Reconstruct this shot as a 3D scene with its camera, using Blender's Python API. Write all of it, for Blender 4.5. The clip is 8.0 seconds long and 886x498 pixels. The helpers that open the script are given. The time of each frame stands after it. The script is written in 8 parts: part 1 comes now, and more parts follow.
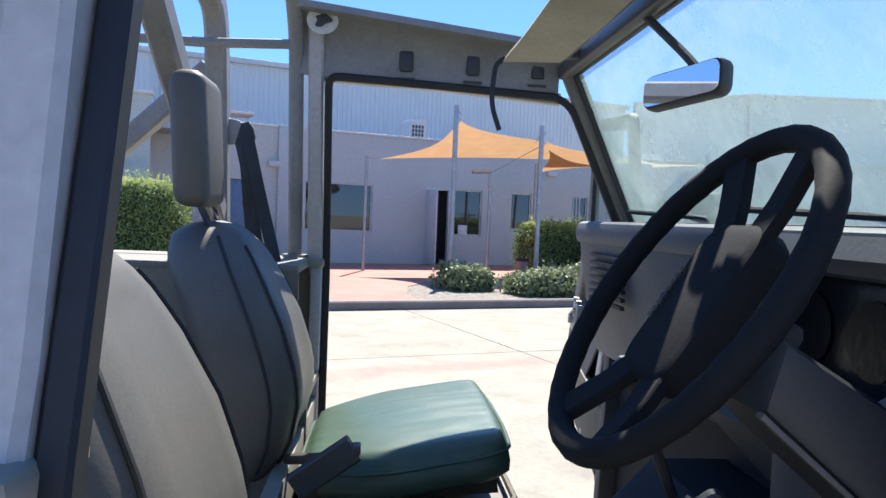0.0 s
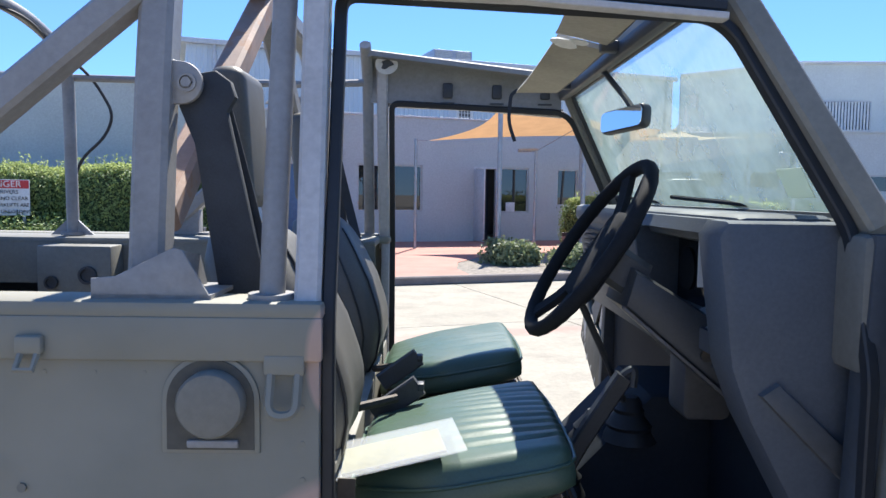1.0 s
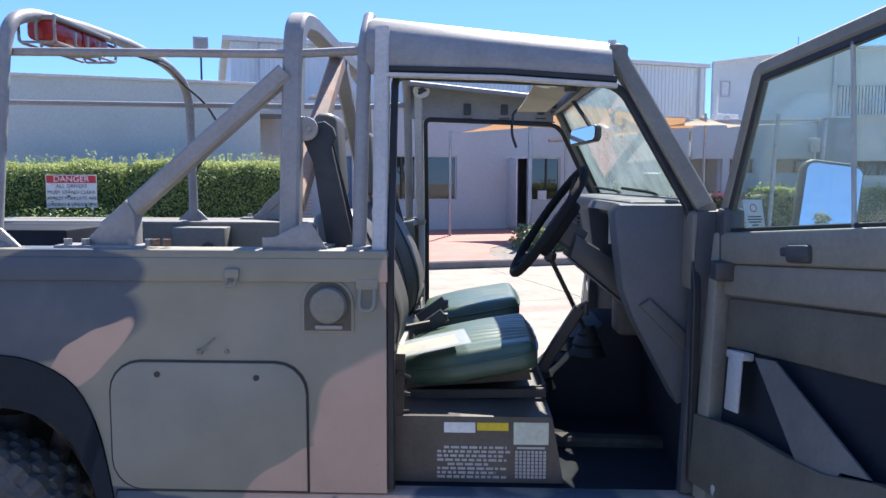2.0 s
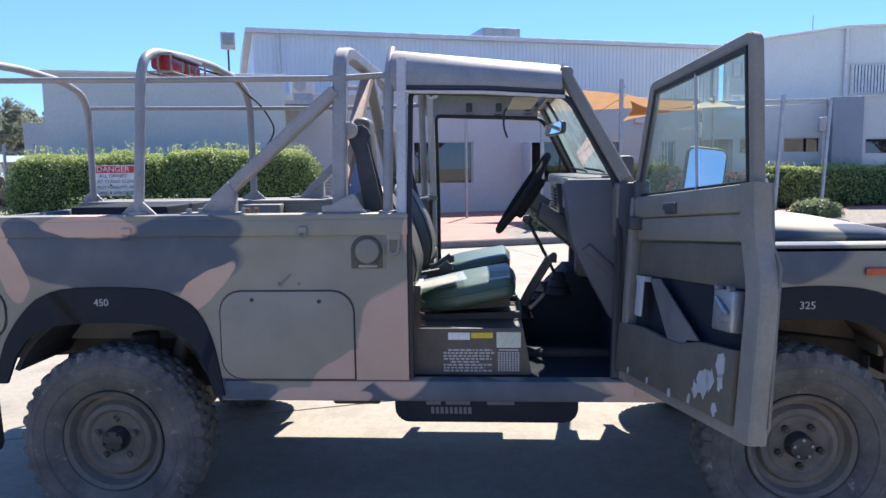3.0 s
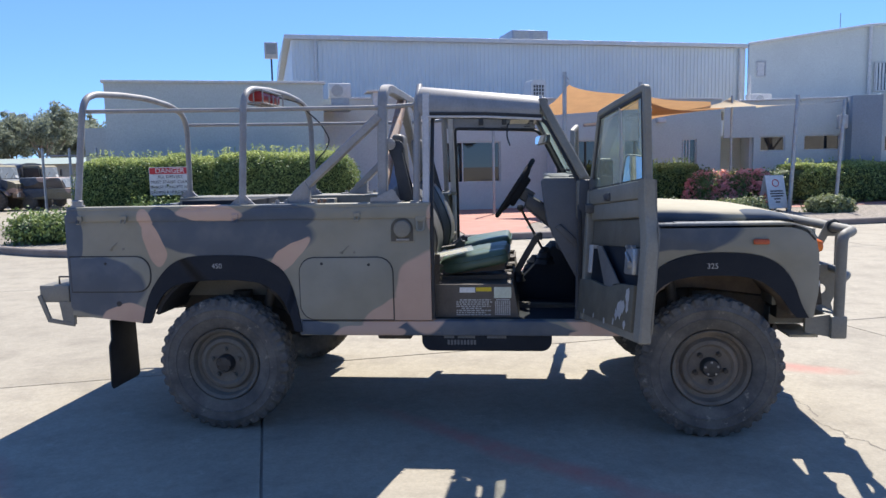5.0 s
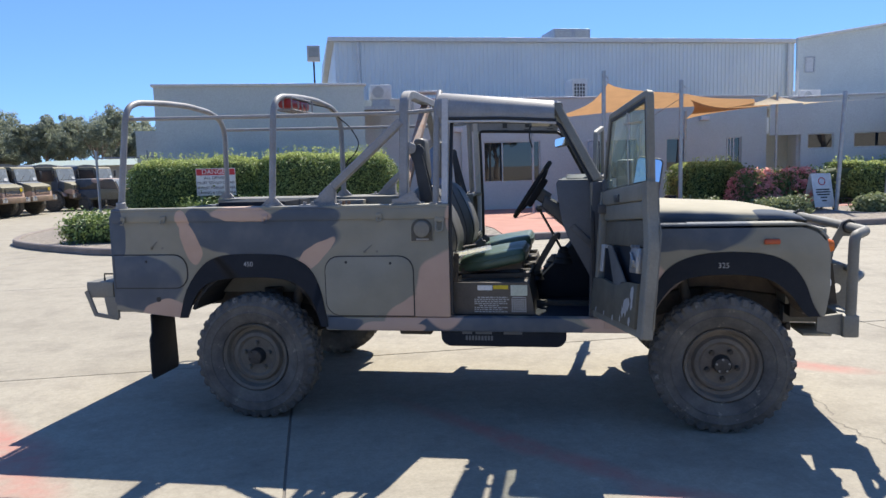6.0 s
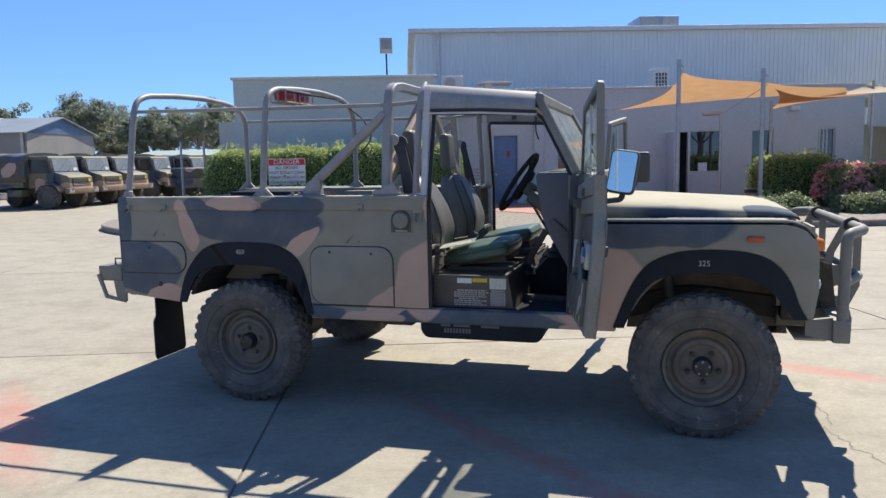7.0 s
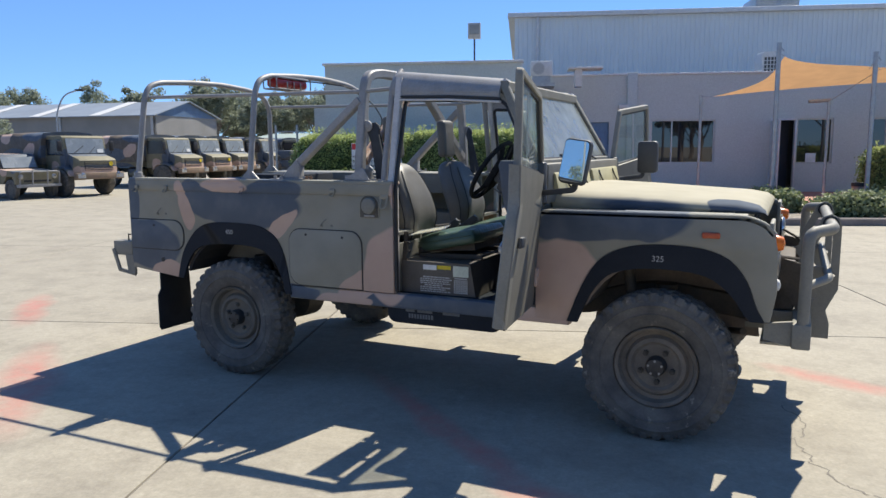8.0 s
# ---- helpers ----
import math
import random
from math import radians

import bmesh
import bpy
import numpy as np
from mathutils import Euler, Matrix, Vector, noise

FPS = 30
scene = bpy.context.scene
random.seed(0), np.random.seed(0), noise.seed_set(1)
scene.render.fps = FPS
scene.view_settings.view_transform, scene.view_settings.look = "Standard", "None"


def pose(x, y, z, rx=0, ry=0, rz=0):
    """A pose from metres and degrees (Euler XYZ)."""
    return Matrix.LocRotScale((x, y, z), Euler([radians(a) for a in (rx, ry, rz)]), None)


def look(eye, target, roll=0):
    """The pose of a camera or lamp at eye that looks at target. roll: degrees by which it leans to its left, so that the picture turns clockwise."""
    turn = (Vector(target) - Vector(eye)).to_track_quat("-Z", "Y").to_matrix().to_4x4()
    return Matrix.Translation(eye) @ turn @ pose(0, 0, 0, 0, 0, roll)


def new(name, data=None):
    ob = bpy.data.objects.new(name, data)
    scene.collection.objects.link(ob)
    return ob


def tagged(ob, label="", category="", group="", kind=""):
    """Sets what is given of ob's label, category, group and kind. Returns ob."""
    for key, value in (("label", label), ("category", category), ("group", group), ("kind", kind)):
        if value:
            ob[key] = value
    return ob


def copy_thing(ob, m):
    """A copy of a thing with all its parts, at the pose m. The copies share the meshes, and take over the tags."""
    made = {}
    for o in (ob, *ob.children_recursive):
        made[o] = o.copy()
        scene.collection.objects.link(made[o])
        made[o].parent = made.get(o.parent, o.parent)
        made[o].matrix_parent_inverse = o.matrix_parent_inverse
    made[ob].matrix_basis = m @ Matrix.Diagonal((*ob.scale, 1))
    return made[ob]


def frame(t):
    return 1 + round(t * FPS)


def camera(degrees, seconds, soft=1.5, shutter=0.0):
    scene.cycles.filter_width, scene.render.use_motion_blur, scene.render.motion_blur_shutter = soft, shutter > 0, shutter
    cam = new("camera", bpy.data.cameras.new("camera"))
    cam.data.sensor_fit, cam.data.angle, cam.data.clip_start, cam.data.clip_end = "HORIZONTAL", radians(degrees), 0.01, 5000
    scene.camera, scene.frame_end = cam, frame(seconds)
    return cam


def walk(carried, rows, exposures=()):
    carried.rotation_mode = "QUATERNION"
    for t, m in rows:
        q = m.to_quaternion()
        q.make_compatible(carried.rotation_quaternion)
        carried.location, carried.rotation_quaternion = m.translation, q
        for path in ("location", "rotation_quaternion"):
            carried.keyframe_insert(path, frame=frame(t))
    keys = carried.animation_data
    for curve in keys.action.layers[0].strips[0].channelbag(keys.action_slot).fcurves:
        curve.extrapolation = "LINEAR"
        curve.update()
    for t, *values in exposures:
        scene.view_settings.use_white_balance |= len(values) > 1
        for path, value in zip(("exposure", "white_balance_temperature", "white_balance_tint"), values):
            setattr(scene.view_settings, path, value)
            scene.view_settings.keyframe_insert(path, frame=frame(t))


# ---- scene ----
cam = camera(62.2, 8.0)
PATH = [
    (0, (1.402, -0.266, 1.466), (1.566, 1.725, 1.384), 2.3),
    (0.5, (1.4, -0.624, 1.471), (1.492, 1.369, 1.333), 1.6),
    (1, (1.4, -0.991, 1.502), (1.428, 1.003, 1.355), 0.8),
    (1.5, (1.426, -1.421, 1.517), (1.396, 0.573, 1.361), 0.2),
    (1.7, (1.437, -1.603, 1.521), (1.388, 0.39, 1.358), 0.3),
    (2.8, (1.542, -2.637, 1.523), (1.425, -0.652, 1.307), -0.8),
    (3, (1.563, -2.808, 1.516), (1.437, -0.824, 1.297), -0.8),
    (3.5, (1.63, -3.178, 1.53), (1.486, -1.196, 1.302), -0.9),
    (4, (1.678, -3.524, 1.533), (1.518, -1.544, 1.305), -1.0),
    (4.5, (1.713, -3.832, 1.535), (1.532, -1.853, 1.31), -1.0),
    (5.8, (1.875, -4.184, 1.54), (1.572, -2.219, 1.323), -1.5),
    (6, (1.929, -4.194, 1.554), (1.595, -2.235, 1.333), -1.5),
    (6.5, (2.217, -4.167, 1.556), (1.777, -2.229, 1.33), -1.5),
    (7, (2.58, -4.043, 1.543), (2.005, -2.142, 1.304), -1.2),
    (7.5, (2.976, -3.897, 1.547), (2.258, -2.048, 1.293), -0.8),
    (8, (3.406, -3.748, 1.539), (2.549, -1.962, 1.266), -0.4),
]
walk(cam, [(t, look(eye, target, roll)) for t, eye, target, roll in PATH], [(0, 1.3, 6000, 13), (1, 1.25, 5950, 13), (1.5, 1.28, 5980, 16), (3, 1.27, 6000, 18), (4.5, 1.03, 6050, 16), (7, 0.79, 6270, 12), (8, 0.76, 6300, 11)])

# ---------------------------------------------------------------- light
KX, KY = 0.155, 0.735                      # the sun's shadow run per metre of height
SUN = Vector((KX, KY, 1.0)).normalized()
world = bpy.data.worlds.new("sky")
scene.world = world
world.use_nodes = True
wn = world.node_tree
sky = wn.nodes.new("ShaderNodeTexSky")
sky.sky_type, sky.sun_disc = "NISHITA", False
sky.sun_elevation = math.asin(SUN.z)
sky.sun_rotation = math.atan2(SUN.x, SUN.y)
sky.altitude, sky.air_density, sky.dust_density, sky.ozone_density = 2500, 1.0, 0.0, 4.0
deep = wn.nodes.new("ShaderNodeMix")        # a clear, dry-air blue
deep.data_type, deep.blend_type = "RGBA", "MULTIPLY"
deep.inputs[0].default_value, deep.inputs[7].default_value = 1.0, (0.61, 0.92, 1.36, 1)
even = wn.nodes.new("ShaderNodeGamma")      # an evenly deep dome, little paler at the horizon
even.inputs[1].default_value = 0.65
wn.links.new(sky.outputs[0], even.inputs[0])
wn.links.new(even.outputs[0], deep.inputs[6])
wn.links.new(deep.outputs[2], wn.nodes["Background"].inputs[0])
wn.nodes["Background"].inputs[1].default_value = 0.134
sun = new("sun", bpy.data.lights.new("sun", "SUN"))
sun.data.energy, sun.data.angle, sun.data.color = 4.9, radians(0.53), (1.0, 0.93, 0.77)
sun.matrix_world = look(SUN * 40, (0, 0, 0))

# ---------------------------------------------------------------- materials


def nodes_of(name):
    m = bpy.data.materials.new(name)
    m.use_nodes = True
    t = m.node_tree
    return m, t, t.nodes["Principled BSDF"]


def noise_node(t, scale, detail=4.0, rough=0.55, coord="Object", dist=0.0):
    tc = t.nodes.new("ShaderNodeTexCoord")
    n = t.nodes.new("ShaderNodeTexNoise")
    n.inputs["Scale"].default_value, n.inputs["Detail"].default_value = scale, detail
    n.inputs["Roughness"].default_value, n.inputs["Distortion"].default_value = rough, dist
    t.links.new(tc.outputs[coord], n.inputs["Vector"])
    return n


def ramp(t, src, lo, hi, a=(0, 0, 0, 1), b=(1, 1, 1, 1)):
    r = t.nodes.new("ShaderNodeValToRGB")
    r.color_ramp.elements[0].position, r.color_ramp.elements[1].position = lo, hi
    r.color_ramp.elements[0].color, r.color_ramp.elements[1].color = a, b
    t.links.new(src, r.inputs[0])
    return r.outputs[0]


def mix(t, fac, a, b, mode="MIX"):
    m = t.nodes.new("ShaderNodeMix")
    m.data_type, m.blend_type = "RGBA", mode
    for v, i in ((fac, 0), (a, 6), (b, 7)):
        if isinstance(v, (int, float)):
            m.inputs[i].default_value = v
        elif isinstance(v, (tuple, list)):
            m.inputs[i].default_value = (*v[:3], 1)
        else:
            t.links.new(v, m.inputs[i])
    return m.outputs[2]


def bump(t, p, src, strength, dist=0.01):
    b = t.nodes.new("ShaderNodeBump")
    b.inputs["Strength"].default_value, b.inputs["Distance"].default_value = strength, dist
    t.links.new(src, b.inputs["Height"])
    t.links.new(b.outputs[0], p.inputs["Normal"])


def surf(name, col, col2=None, scale=6.0, rough=0.6, metal=0.0, bumps=0.15, grain=80.0, bdist=0.004, wear=None, wear_at=0.68, spec=0.5):
    """A surface with blotches at one scale, fine grain at another, and worn spots."""
    m, t, p = nodes_of(name)
    col2 = col2 or tuple(c * 0.72 for c in col)
    big = noise_node(t, scale, 5)
    fine = noise_node(t, grain, 3)
    c = mix(t, ramp(t, big.outputs[0], 0.35, 0.68), col, col2)
    c = mix(t, 0.22, c, ramp(t, fine.outputs[0], 0.3, 0.7, (0.25, 0.25, 0.25, 1), (1, 1, 1, 1)), "MULTIPLY")
    if wear:
        spots = noise_node(t, scale * 1.7, 8, 0.7)
        c = mix(t, ramp(t, spots.outputs[0], wear_at, wear_at + 0.05), c, wear)
    t.links.new(c, p.inputs["Base Color"])
    r = t.nodes.new("ShaderNodeMapRange")
    r.inputs[3].default_value, r.inputs[4].default_value = max(0.05, rough - 0.1), min(1, rough + 0.12)
    t.links.new(big.outputs[0], r.inputs[0])
    t.links.new(r.outputs[0], p.inputs["Roughness"])
    p.inputs["Metallic"].default_value = metal
    p.inputs["Specular IOR Level"].default_value = spec
    if bumps:
        bump(t, p, fine.outputs[0], bumps, bdist)
    return m


OLIVE, TAN, DARK = (0.27, 0.257, 0.206), (0.53, 0.375, 0.293), (0.082, 0.103, 0.134)


def camo(name, dark=(), tan=(), base=OLIVE, plane="xz", fade=None):
    """Disruptive paint: soft-edged sprayed fields on an olive ground, dusty and a little scratched."""
    m, t, p = nodes_of(name)
    g = t.nodes.new("ShaderNodeTexCoord")
    warp = noise_node(t, 2.6, 2)
    sub = t.nodes.new("ShaderNodeVectorMath")
    sub.operation = "SUBTRACT"
    sub.inputs[1].default_value = (0.5, 0.5, 0.5)
    t.links.new(warp.outputs["Color"], sub.inputs[0])
    mul = t.nodes.new("ShaderNodeVectorMath")
    mul.operation = "MULTIPLY_ADD"
    mul.inputs[1].default_value = (0.16, 0.16, 0.16)
    t.links.new(sub.outputs[0], mul.inputs[0])
    t.links.new(g.outputs["Object"], mul.inputs[2])
    sep, com = t.nodes.new("ShaderNodeSeparateXYZ"), t.nodes.new("ShaderNodeCombineXYZ")
    t.links.new(mul.outputs[0], sep.inputs[0])
    t.links.new(sep.outputs["XYZ".index(plane[0].upper())], com.inputs[0])
    t.links.new(sep.outputs["XYZ".index(plane[1].upper())], com.inputs[1])

    def field(blobs):
        last = None
        for cx, cz, rx, rz, rot in blobs:
            mp = t.nodes.new("ShaderNodeMapping")
            mp.vector_type = "TEXTURE"
            mp.inputs[1].default_value, mp.inputs[2].default_value = (cx, cz, 0), (0, 0, radians(rot))
            mp.inputs[3].default_value = (rx, rz, 1)
            t.links.new(com.outputs[0], mp.inputs[0])
            ln = t.nodes.new("ShaderNodeVectorMath")
            ln.operation = "LENGTH"
            t.links.new(mp.outputs[0], ln.inputs[0])
            if last is None:
                last = ln.outputs["Value"]
            else:
                mn = t.nodes.new("ShaderNodeMath")
                mn.operation = "MINIMUM"
                t.links.new(last, mn.inputs[0])
                t.links.new(ln.outputs["Value"], mn.inputs[1])
                last = mn.outputs[0]
        return ramp(t, last, 0.93, 1.0, (1, 1, 1, 1), (0, 0, 0, 1))

    c = base
    if dark:
        c = mix(t, field(dark), c, DARK)
    if tan:
        c = mix(t, field(tan), c, TAN)
    dust = noise_node(t, 5, 6)
    fine = noise_node(t, 60, 4)
    c = mix(t, 0.30, c, ramp(t, dust.outputs[0], 0.35, 0.7, (0.45, 0.45, 0.45, 1), (1, 1, 1, 1)), "MULTIPLY")
    c = mix(t, ramp(t, dust.outputs[0], 0.45, 0.85, (0, 0, 0, 1), (0.24, 0.24, 0.24, 1)), c, (0.26, 0.23, 0.19))
    chips = noise_node(t, 34, 8, 0.75)
    c = mix(t, ramp(t, chips.outputs[0], 0.715, 0.74), c, (0.32, 0.29, 0.24))
    t.links.new(c, p.inputs["Base Color"])
    p.inputs["Roughness"].default_value = 0.62
    p.inputs["Specular IOR Level"].default_value = 0.35
    bump(t, p, fine.outputs[0], 0.06, 0.003)
    return m


def glass(name, tint=(0.93, 0.97, 0.95), dirt=0.12):
    m, t, p = nodes_of(name)
    t.nodes.remove(p)
    out = t.nodes["Material Output"]
    tr, gl, df = (t.nodes.new("ShaderNodeBsdf" + k) for k in ("Transparent", "Glossy", "Diffuse"))
    tr.inputs[0].default_value = (*tint, 1)
    gl.inputs["Roughness"].default_value = 0.02
    df.inputs[0].default_value = (0.6, 0.62, 0.58, 1)
    lw = t.nodes.new("ShaderNodeLayerWeight")
    lw.inputs[0].default_value = 0.5
    pw5 = t.nodes.new("ShaderNodeMath")
    pw5.operation = "POWER"
    pw5.inputs[1].default_value = 5.0
    t.links.new(lw.outputs["Facing"], pw5.inputs[0])
    fr = t.nodes.new("ShaderNodeMath")
    fr.operation = "MULTIPLY_ADD"
    fr.inputs[1].default_value, fr.inputs[2].default_value = 0.9, 0.05
    t.links.new(pw5.outputs[0], fr.inputs[0])
    a, b = t.nodes.new("ShaderNodeMixShader"), t.nodes.new("ShaderNodeMixShader")
    n = noise_node(t, 3.0, 6, 0.65)
    d = ramp(t, n.outputs[0], 0.3, 0.8, (dirt * 0.4,) * 3 + (1,), (dirt * 1.6,) * 3 + (1,))
    t.links.new(d, b.inputs[0])
    t.links.new(fr.outputs[0], a.inputs[0])
    t.links.new(tr.outputs[0], a.inputs[1])
    t.links.new(gl.outputs[0], a.inputs[2])
    t.links.new(a.outputs[0], b.inputs[1])
    th, both_ways = t.nodes.new("ShaderNodeBsdfTranslucent"), t.nodes.new("ShaderNodeMixShader")
    th.inputs[0].default_value = (0.50, 0.66, 0.58, 1)      # dust scatters the sun through the pane
    t.links.new(df.outputs[0], both_ways.inputs[1])
    t.links.new(th.outputs[0], both_ways.inputs[2])
    t.links.new(both_ways.outputs[0], b.inputs[2])
    t.links.new(b.outputs[0], out.inputs[0])
    return m


def plain(name, col, rough=0.5, metal=0.0):
    return surf(name, col, tuple(c * 0.85 for c in col), 9, rough, metal, 0.05)


SIDE_DARK = [(-0.80, 0.84, 0.33, 0.20, 0), (-0.94, 1.1, 0.07, 0.3, 0), (0.06, 1.13, 0.52, 0.15, -3), (0.34, 1.22, 0.24, 0.1, 0),
             (-0.34, 1.22, 0.1, 0.08, 0), (0.42, 0.585, 0.27, 0.06, 0), (1.5, 0.56, 0.62, 0.075, 0), (2.52, 1.115, 0.45, 0.125, 3), (2.2, 1.3, 0.2, 0.1, 0)]
SIDE_TAN = [(-0.43, 1.09, 0.062, 0.16, 12), (-0.46, 1.24, 0.06, 0.05, 0), (-0.62, 0.655, 0.17, 0.085, 15), (0.415, 1.005, 0.16, 0.055, 38),
            (-0.06, 1.265, 0.21, 0.055, 0), (1.215, 0.81, 0.205, 0.265, -14), (1.02, 0.665, 0.23, 0.085, 22), (1.30, 1.22, 0.1, 0.1, 0),
            (2.24, 0.76, 0.27, 0.26, 0), (2.15, 0.56, 0.14, 0.05, 0), (0.86, 0.55, 0.22, 0.04, 0)]
paint = camo("camouflage_paint", SIDE_DARK, SIDE_TAN)
# Dark near edge is camouflage and also stands for the side's shade.
bonnet_paint = camo("faded_bonnet_paint", [(2.6, -0.25, 0.75, 0.56, 0), (3.15, 0.30, 0.16, 0.13, -15)], (), (0.42, 0.385, 0.29), "xy")
bonnet_paint.node_tree.nodes["Principled BSDF"].inputs["Specular IOR Level"].default_value = 0.12
bonnet_paint.node_tree.nodes["Principled BSDF"].inputs["Roughness"].default_value = 0.8
olive = surf("olive_paint", (0.232, 0.22, 0.182), (0.188, 0.178, 0.148), 5, 0.6, 0, 0.08, wear=(0.25, 0.23, 0.19), wear_at=0.72)
# Darker copy of olive_paint: shade on the panels put into the colour.
shaded_olive = surf("shaded_olive_paint", (0.165, 0.155, 0.128), (0.125, 0.118, 0.098), 5, 0.6, 0, 0.08, wear=(0.25, 0.23, 0.19), wear_at=0.72)
tube_paint = surf("grey_olive_tube_paint", (0.305, 0.295, 0.285), (0.24, 0.232, 0.224), 7, 0.5, 0, 0.08, wear=(0.34, 0.32, 0.28), wear_at=0.7)
post_paint = surf("pale_grey_post_paint", (0.55, 0.525, 0.505), (0.46, 0.44, 0.425), 6, 0.5, 0, 0.06, wear=(0.3, 0.27, 0.23), wear_at=0.74)
rust = surf("rusty_brown_paint", (0.24, 0.13, 0.075), (0.15, 0.09, 0.06), 14, 0.75, 0, 0.2, wear=(0.33, 0.2, 0.12), wear_at=0.6)
black_paint = surf("black_paint", (0.016, 0.02, 0.028), (0.024, 0.028, 0.035), 6, 0.7, 0, 0.05, spec=0.16)
rubber = surf("tyre_rubber", (0.088, 0.084, 0.079), (0.17, 0.157, 0.137), 7, 0.88, 0, 0.25, wear=(0.25, 0.22, 0.18), wear_at=0.60, spec=0.2)
seal = surf("black_rubber_seal", (0.018, 0.02, 0.024), None, 9, 0.55, 0, 0.05)
trim_black = surf("black_plastic", (0.043, 0.046, 0.051), (0.06, 0.063, 0.067), 8, 0.5, 0, 0.12, 140)
wheel_black = surf("steering_black", (0.012, 0.013, 0.015), (0.018, 0.019, 0.021), 8, 0.78, 0, 0.1, 140, spec=0.14)
steel_dark = surf("dirty_steel", (0.055, 0.048, 0.040), (0.10, 0.08, 0.06), 10, 0.65, 0.3, 0.2)
wheel_paint = surf("dusty_wheel_paint", (0.118, 0.107, 0.087), (0.17, 0.15, 0.12), 12, 0.7, 0, 0.15, wear=(0.2, 0.18, 0.15), wear_at=0.74)
rim_dusty = surf("dried_mud_wheel_paint", (0.205, 0.168, 0.128), (0.13, 0.112, 0.09), 9, 0.75, 0, 0.2, wear=(0.29, 0.25, 0.2), wear_at=0.66)
vinyl_green = surf("green_vinyl", (0.075, 0.125, 0.085), (0.06, 0.10, 0.07), 7, 0.36, 0, 0.12, 220, 0.002)
vinyl_dark = surf("charcoal_vinyl", (0.125, 0.118, 0.105), (0.095, 0.09, 0.08), 5, 0.5, 0, 0.12, 220, 0.002)
webbing = surf("dark_webbing", (0.042, 0.049, 0.06), None, 12, 0.8, 0, 0.25, 300, 0.002)
chrome = plain("bright_steel", (0.55, 0.55, 0.55), 0.28, 1.0)
mirror = nodes_of("mirror_glass")[0]
mirror.node_tree.nodes["Principled BSDF"].inputs["Metallic"].default_value = 1.0
mirror.node_tree.nodes["Principled BSDF"].inputs["Roughness"].default_value = 0.02
mirror.node_tree.nodes["Principled BSDF"].inputs["Base Color"].default_value = (0.85, 0.88, 0.9, 1)
screen_glass = glass("dusty_windscreen_glass", (0.90, 0.95, 0.92), 0.42)
door_glass = glass("dusty_door_glass", (0.74, 0.87, 0.80), 0.16)
amber = plain("amber_lens", (0.75, 0.17, 0.01), 0.25)
red_lens = plain("red_lens", (0.35, 0.02, 0.015), 0.3)
white_paint = plain("white_paint", (0.75, 0.75, 0.73), 0.5)
light_grey = plain("light_grey_enamel", (0.45, 0.45, 0.44), 0.45)
cream = surf("sun_bleached_trim", (0.42, 0.38, 0.30), (0.34, 0.31, 0.25), 5, 0.7)
yellow = plain("yellow_sticker", (0.75, 0.55, 0.02), 0.5)
pale_green = plain("pale_green_sticker", (0.6, 0.64, 0.52), 0.5)

# ---------------------------------------------------------------- mesh tools


def box(bm, x0, x1, y0, y1, z0, z1, bev=0.0, m=None, seg=2):
    v = bmesh.ops.create_cube(bm, size=1.0)["verts"]
    bmesh.ops.scale(bm, vec=(abs(x1 - x0), abs(y1 - y0), abs(z1 - z0)), verts=v)
    bmesh.ops.translate(bm, vec=((x0 + x1) / 2, (y0 + y1) / 2, (z0 + z1) / 2), verts=v)
    if bev:
        e = list({e for w in v for e in w.link_edges})
        r = bmesh.ops.bevel(bm, geom=e, offset=bev, segments=seg, affect="EDGES", profile=0.5)
        v = list({w for f in r["faces"] for w in f.verts} | {w for w in v if w.is_valid})
    if m is not None:
        bmesh.ops.transform(bm, matrix=m, verts=v)
    return v


def prism(bm, pts, axis, a, b, bev=0.0, m=None):
    """A flat outline drawn in the two axes other than `axis`, given depth from a to b."""
    k = "xyz".index(axis)

    def at(p, d):
        c = [p[0], p[1]]
        c.insert(k, d)
        return c
    lo, hi = [bm.verts.new(at(p, a)) for p in pts], [bm.verts.new(at(p, b)) for p in pts]
    n = len(pts)
    fs = [bm.faces.new(lo), bm.faces.new(hi)]
    fs += [bm.faces.new((lo[i], lo[(i + 1) % n], hi[(i + 1) % n], hi[i])) for i in range(n)]
    bmesh.ops.recalc_face_normals(bm, faces=fs)
    v = lo + hi
    if bev:
        e = list({e for f in fs[:2] for e in f.edges})
        r = bmesh.ops.bevel(bm, geom=e, offset=bev, segments=2, affect="EDGES", profile=0.5)
        v = list({w for f in r["faces"] for w in f.verts} | {w for w in v if w.is_valid})
    if m is not None:
        bmesh.ops.transform(bm, matrix=m, verts=v)
    return v


def filleted(pts, rad, steps=5):
    pts = [Vector(p) for p in pts]
    out = [pts[0]]
    for a, b, c in zip(pts, pts[1:], pts[2:]):
        u, w = (a - b), (c - b)
        r = min(rad, u.length * 0.49, w.length * 0.49)
        p, q = b + u.normalized() * r, b + w.normalized() * r
        out += [p.lerp(b, s).lerp(b.lerp(q, s), s) for s in (i / steps for i in range(steps + 1))]
    return out + [pts[-1]]


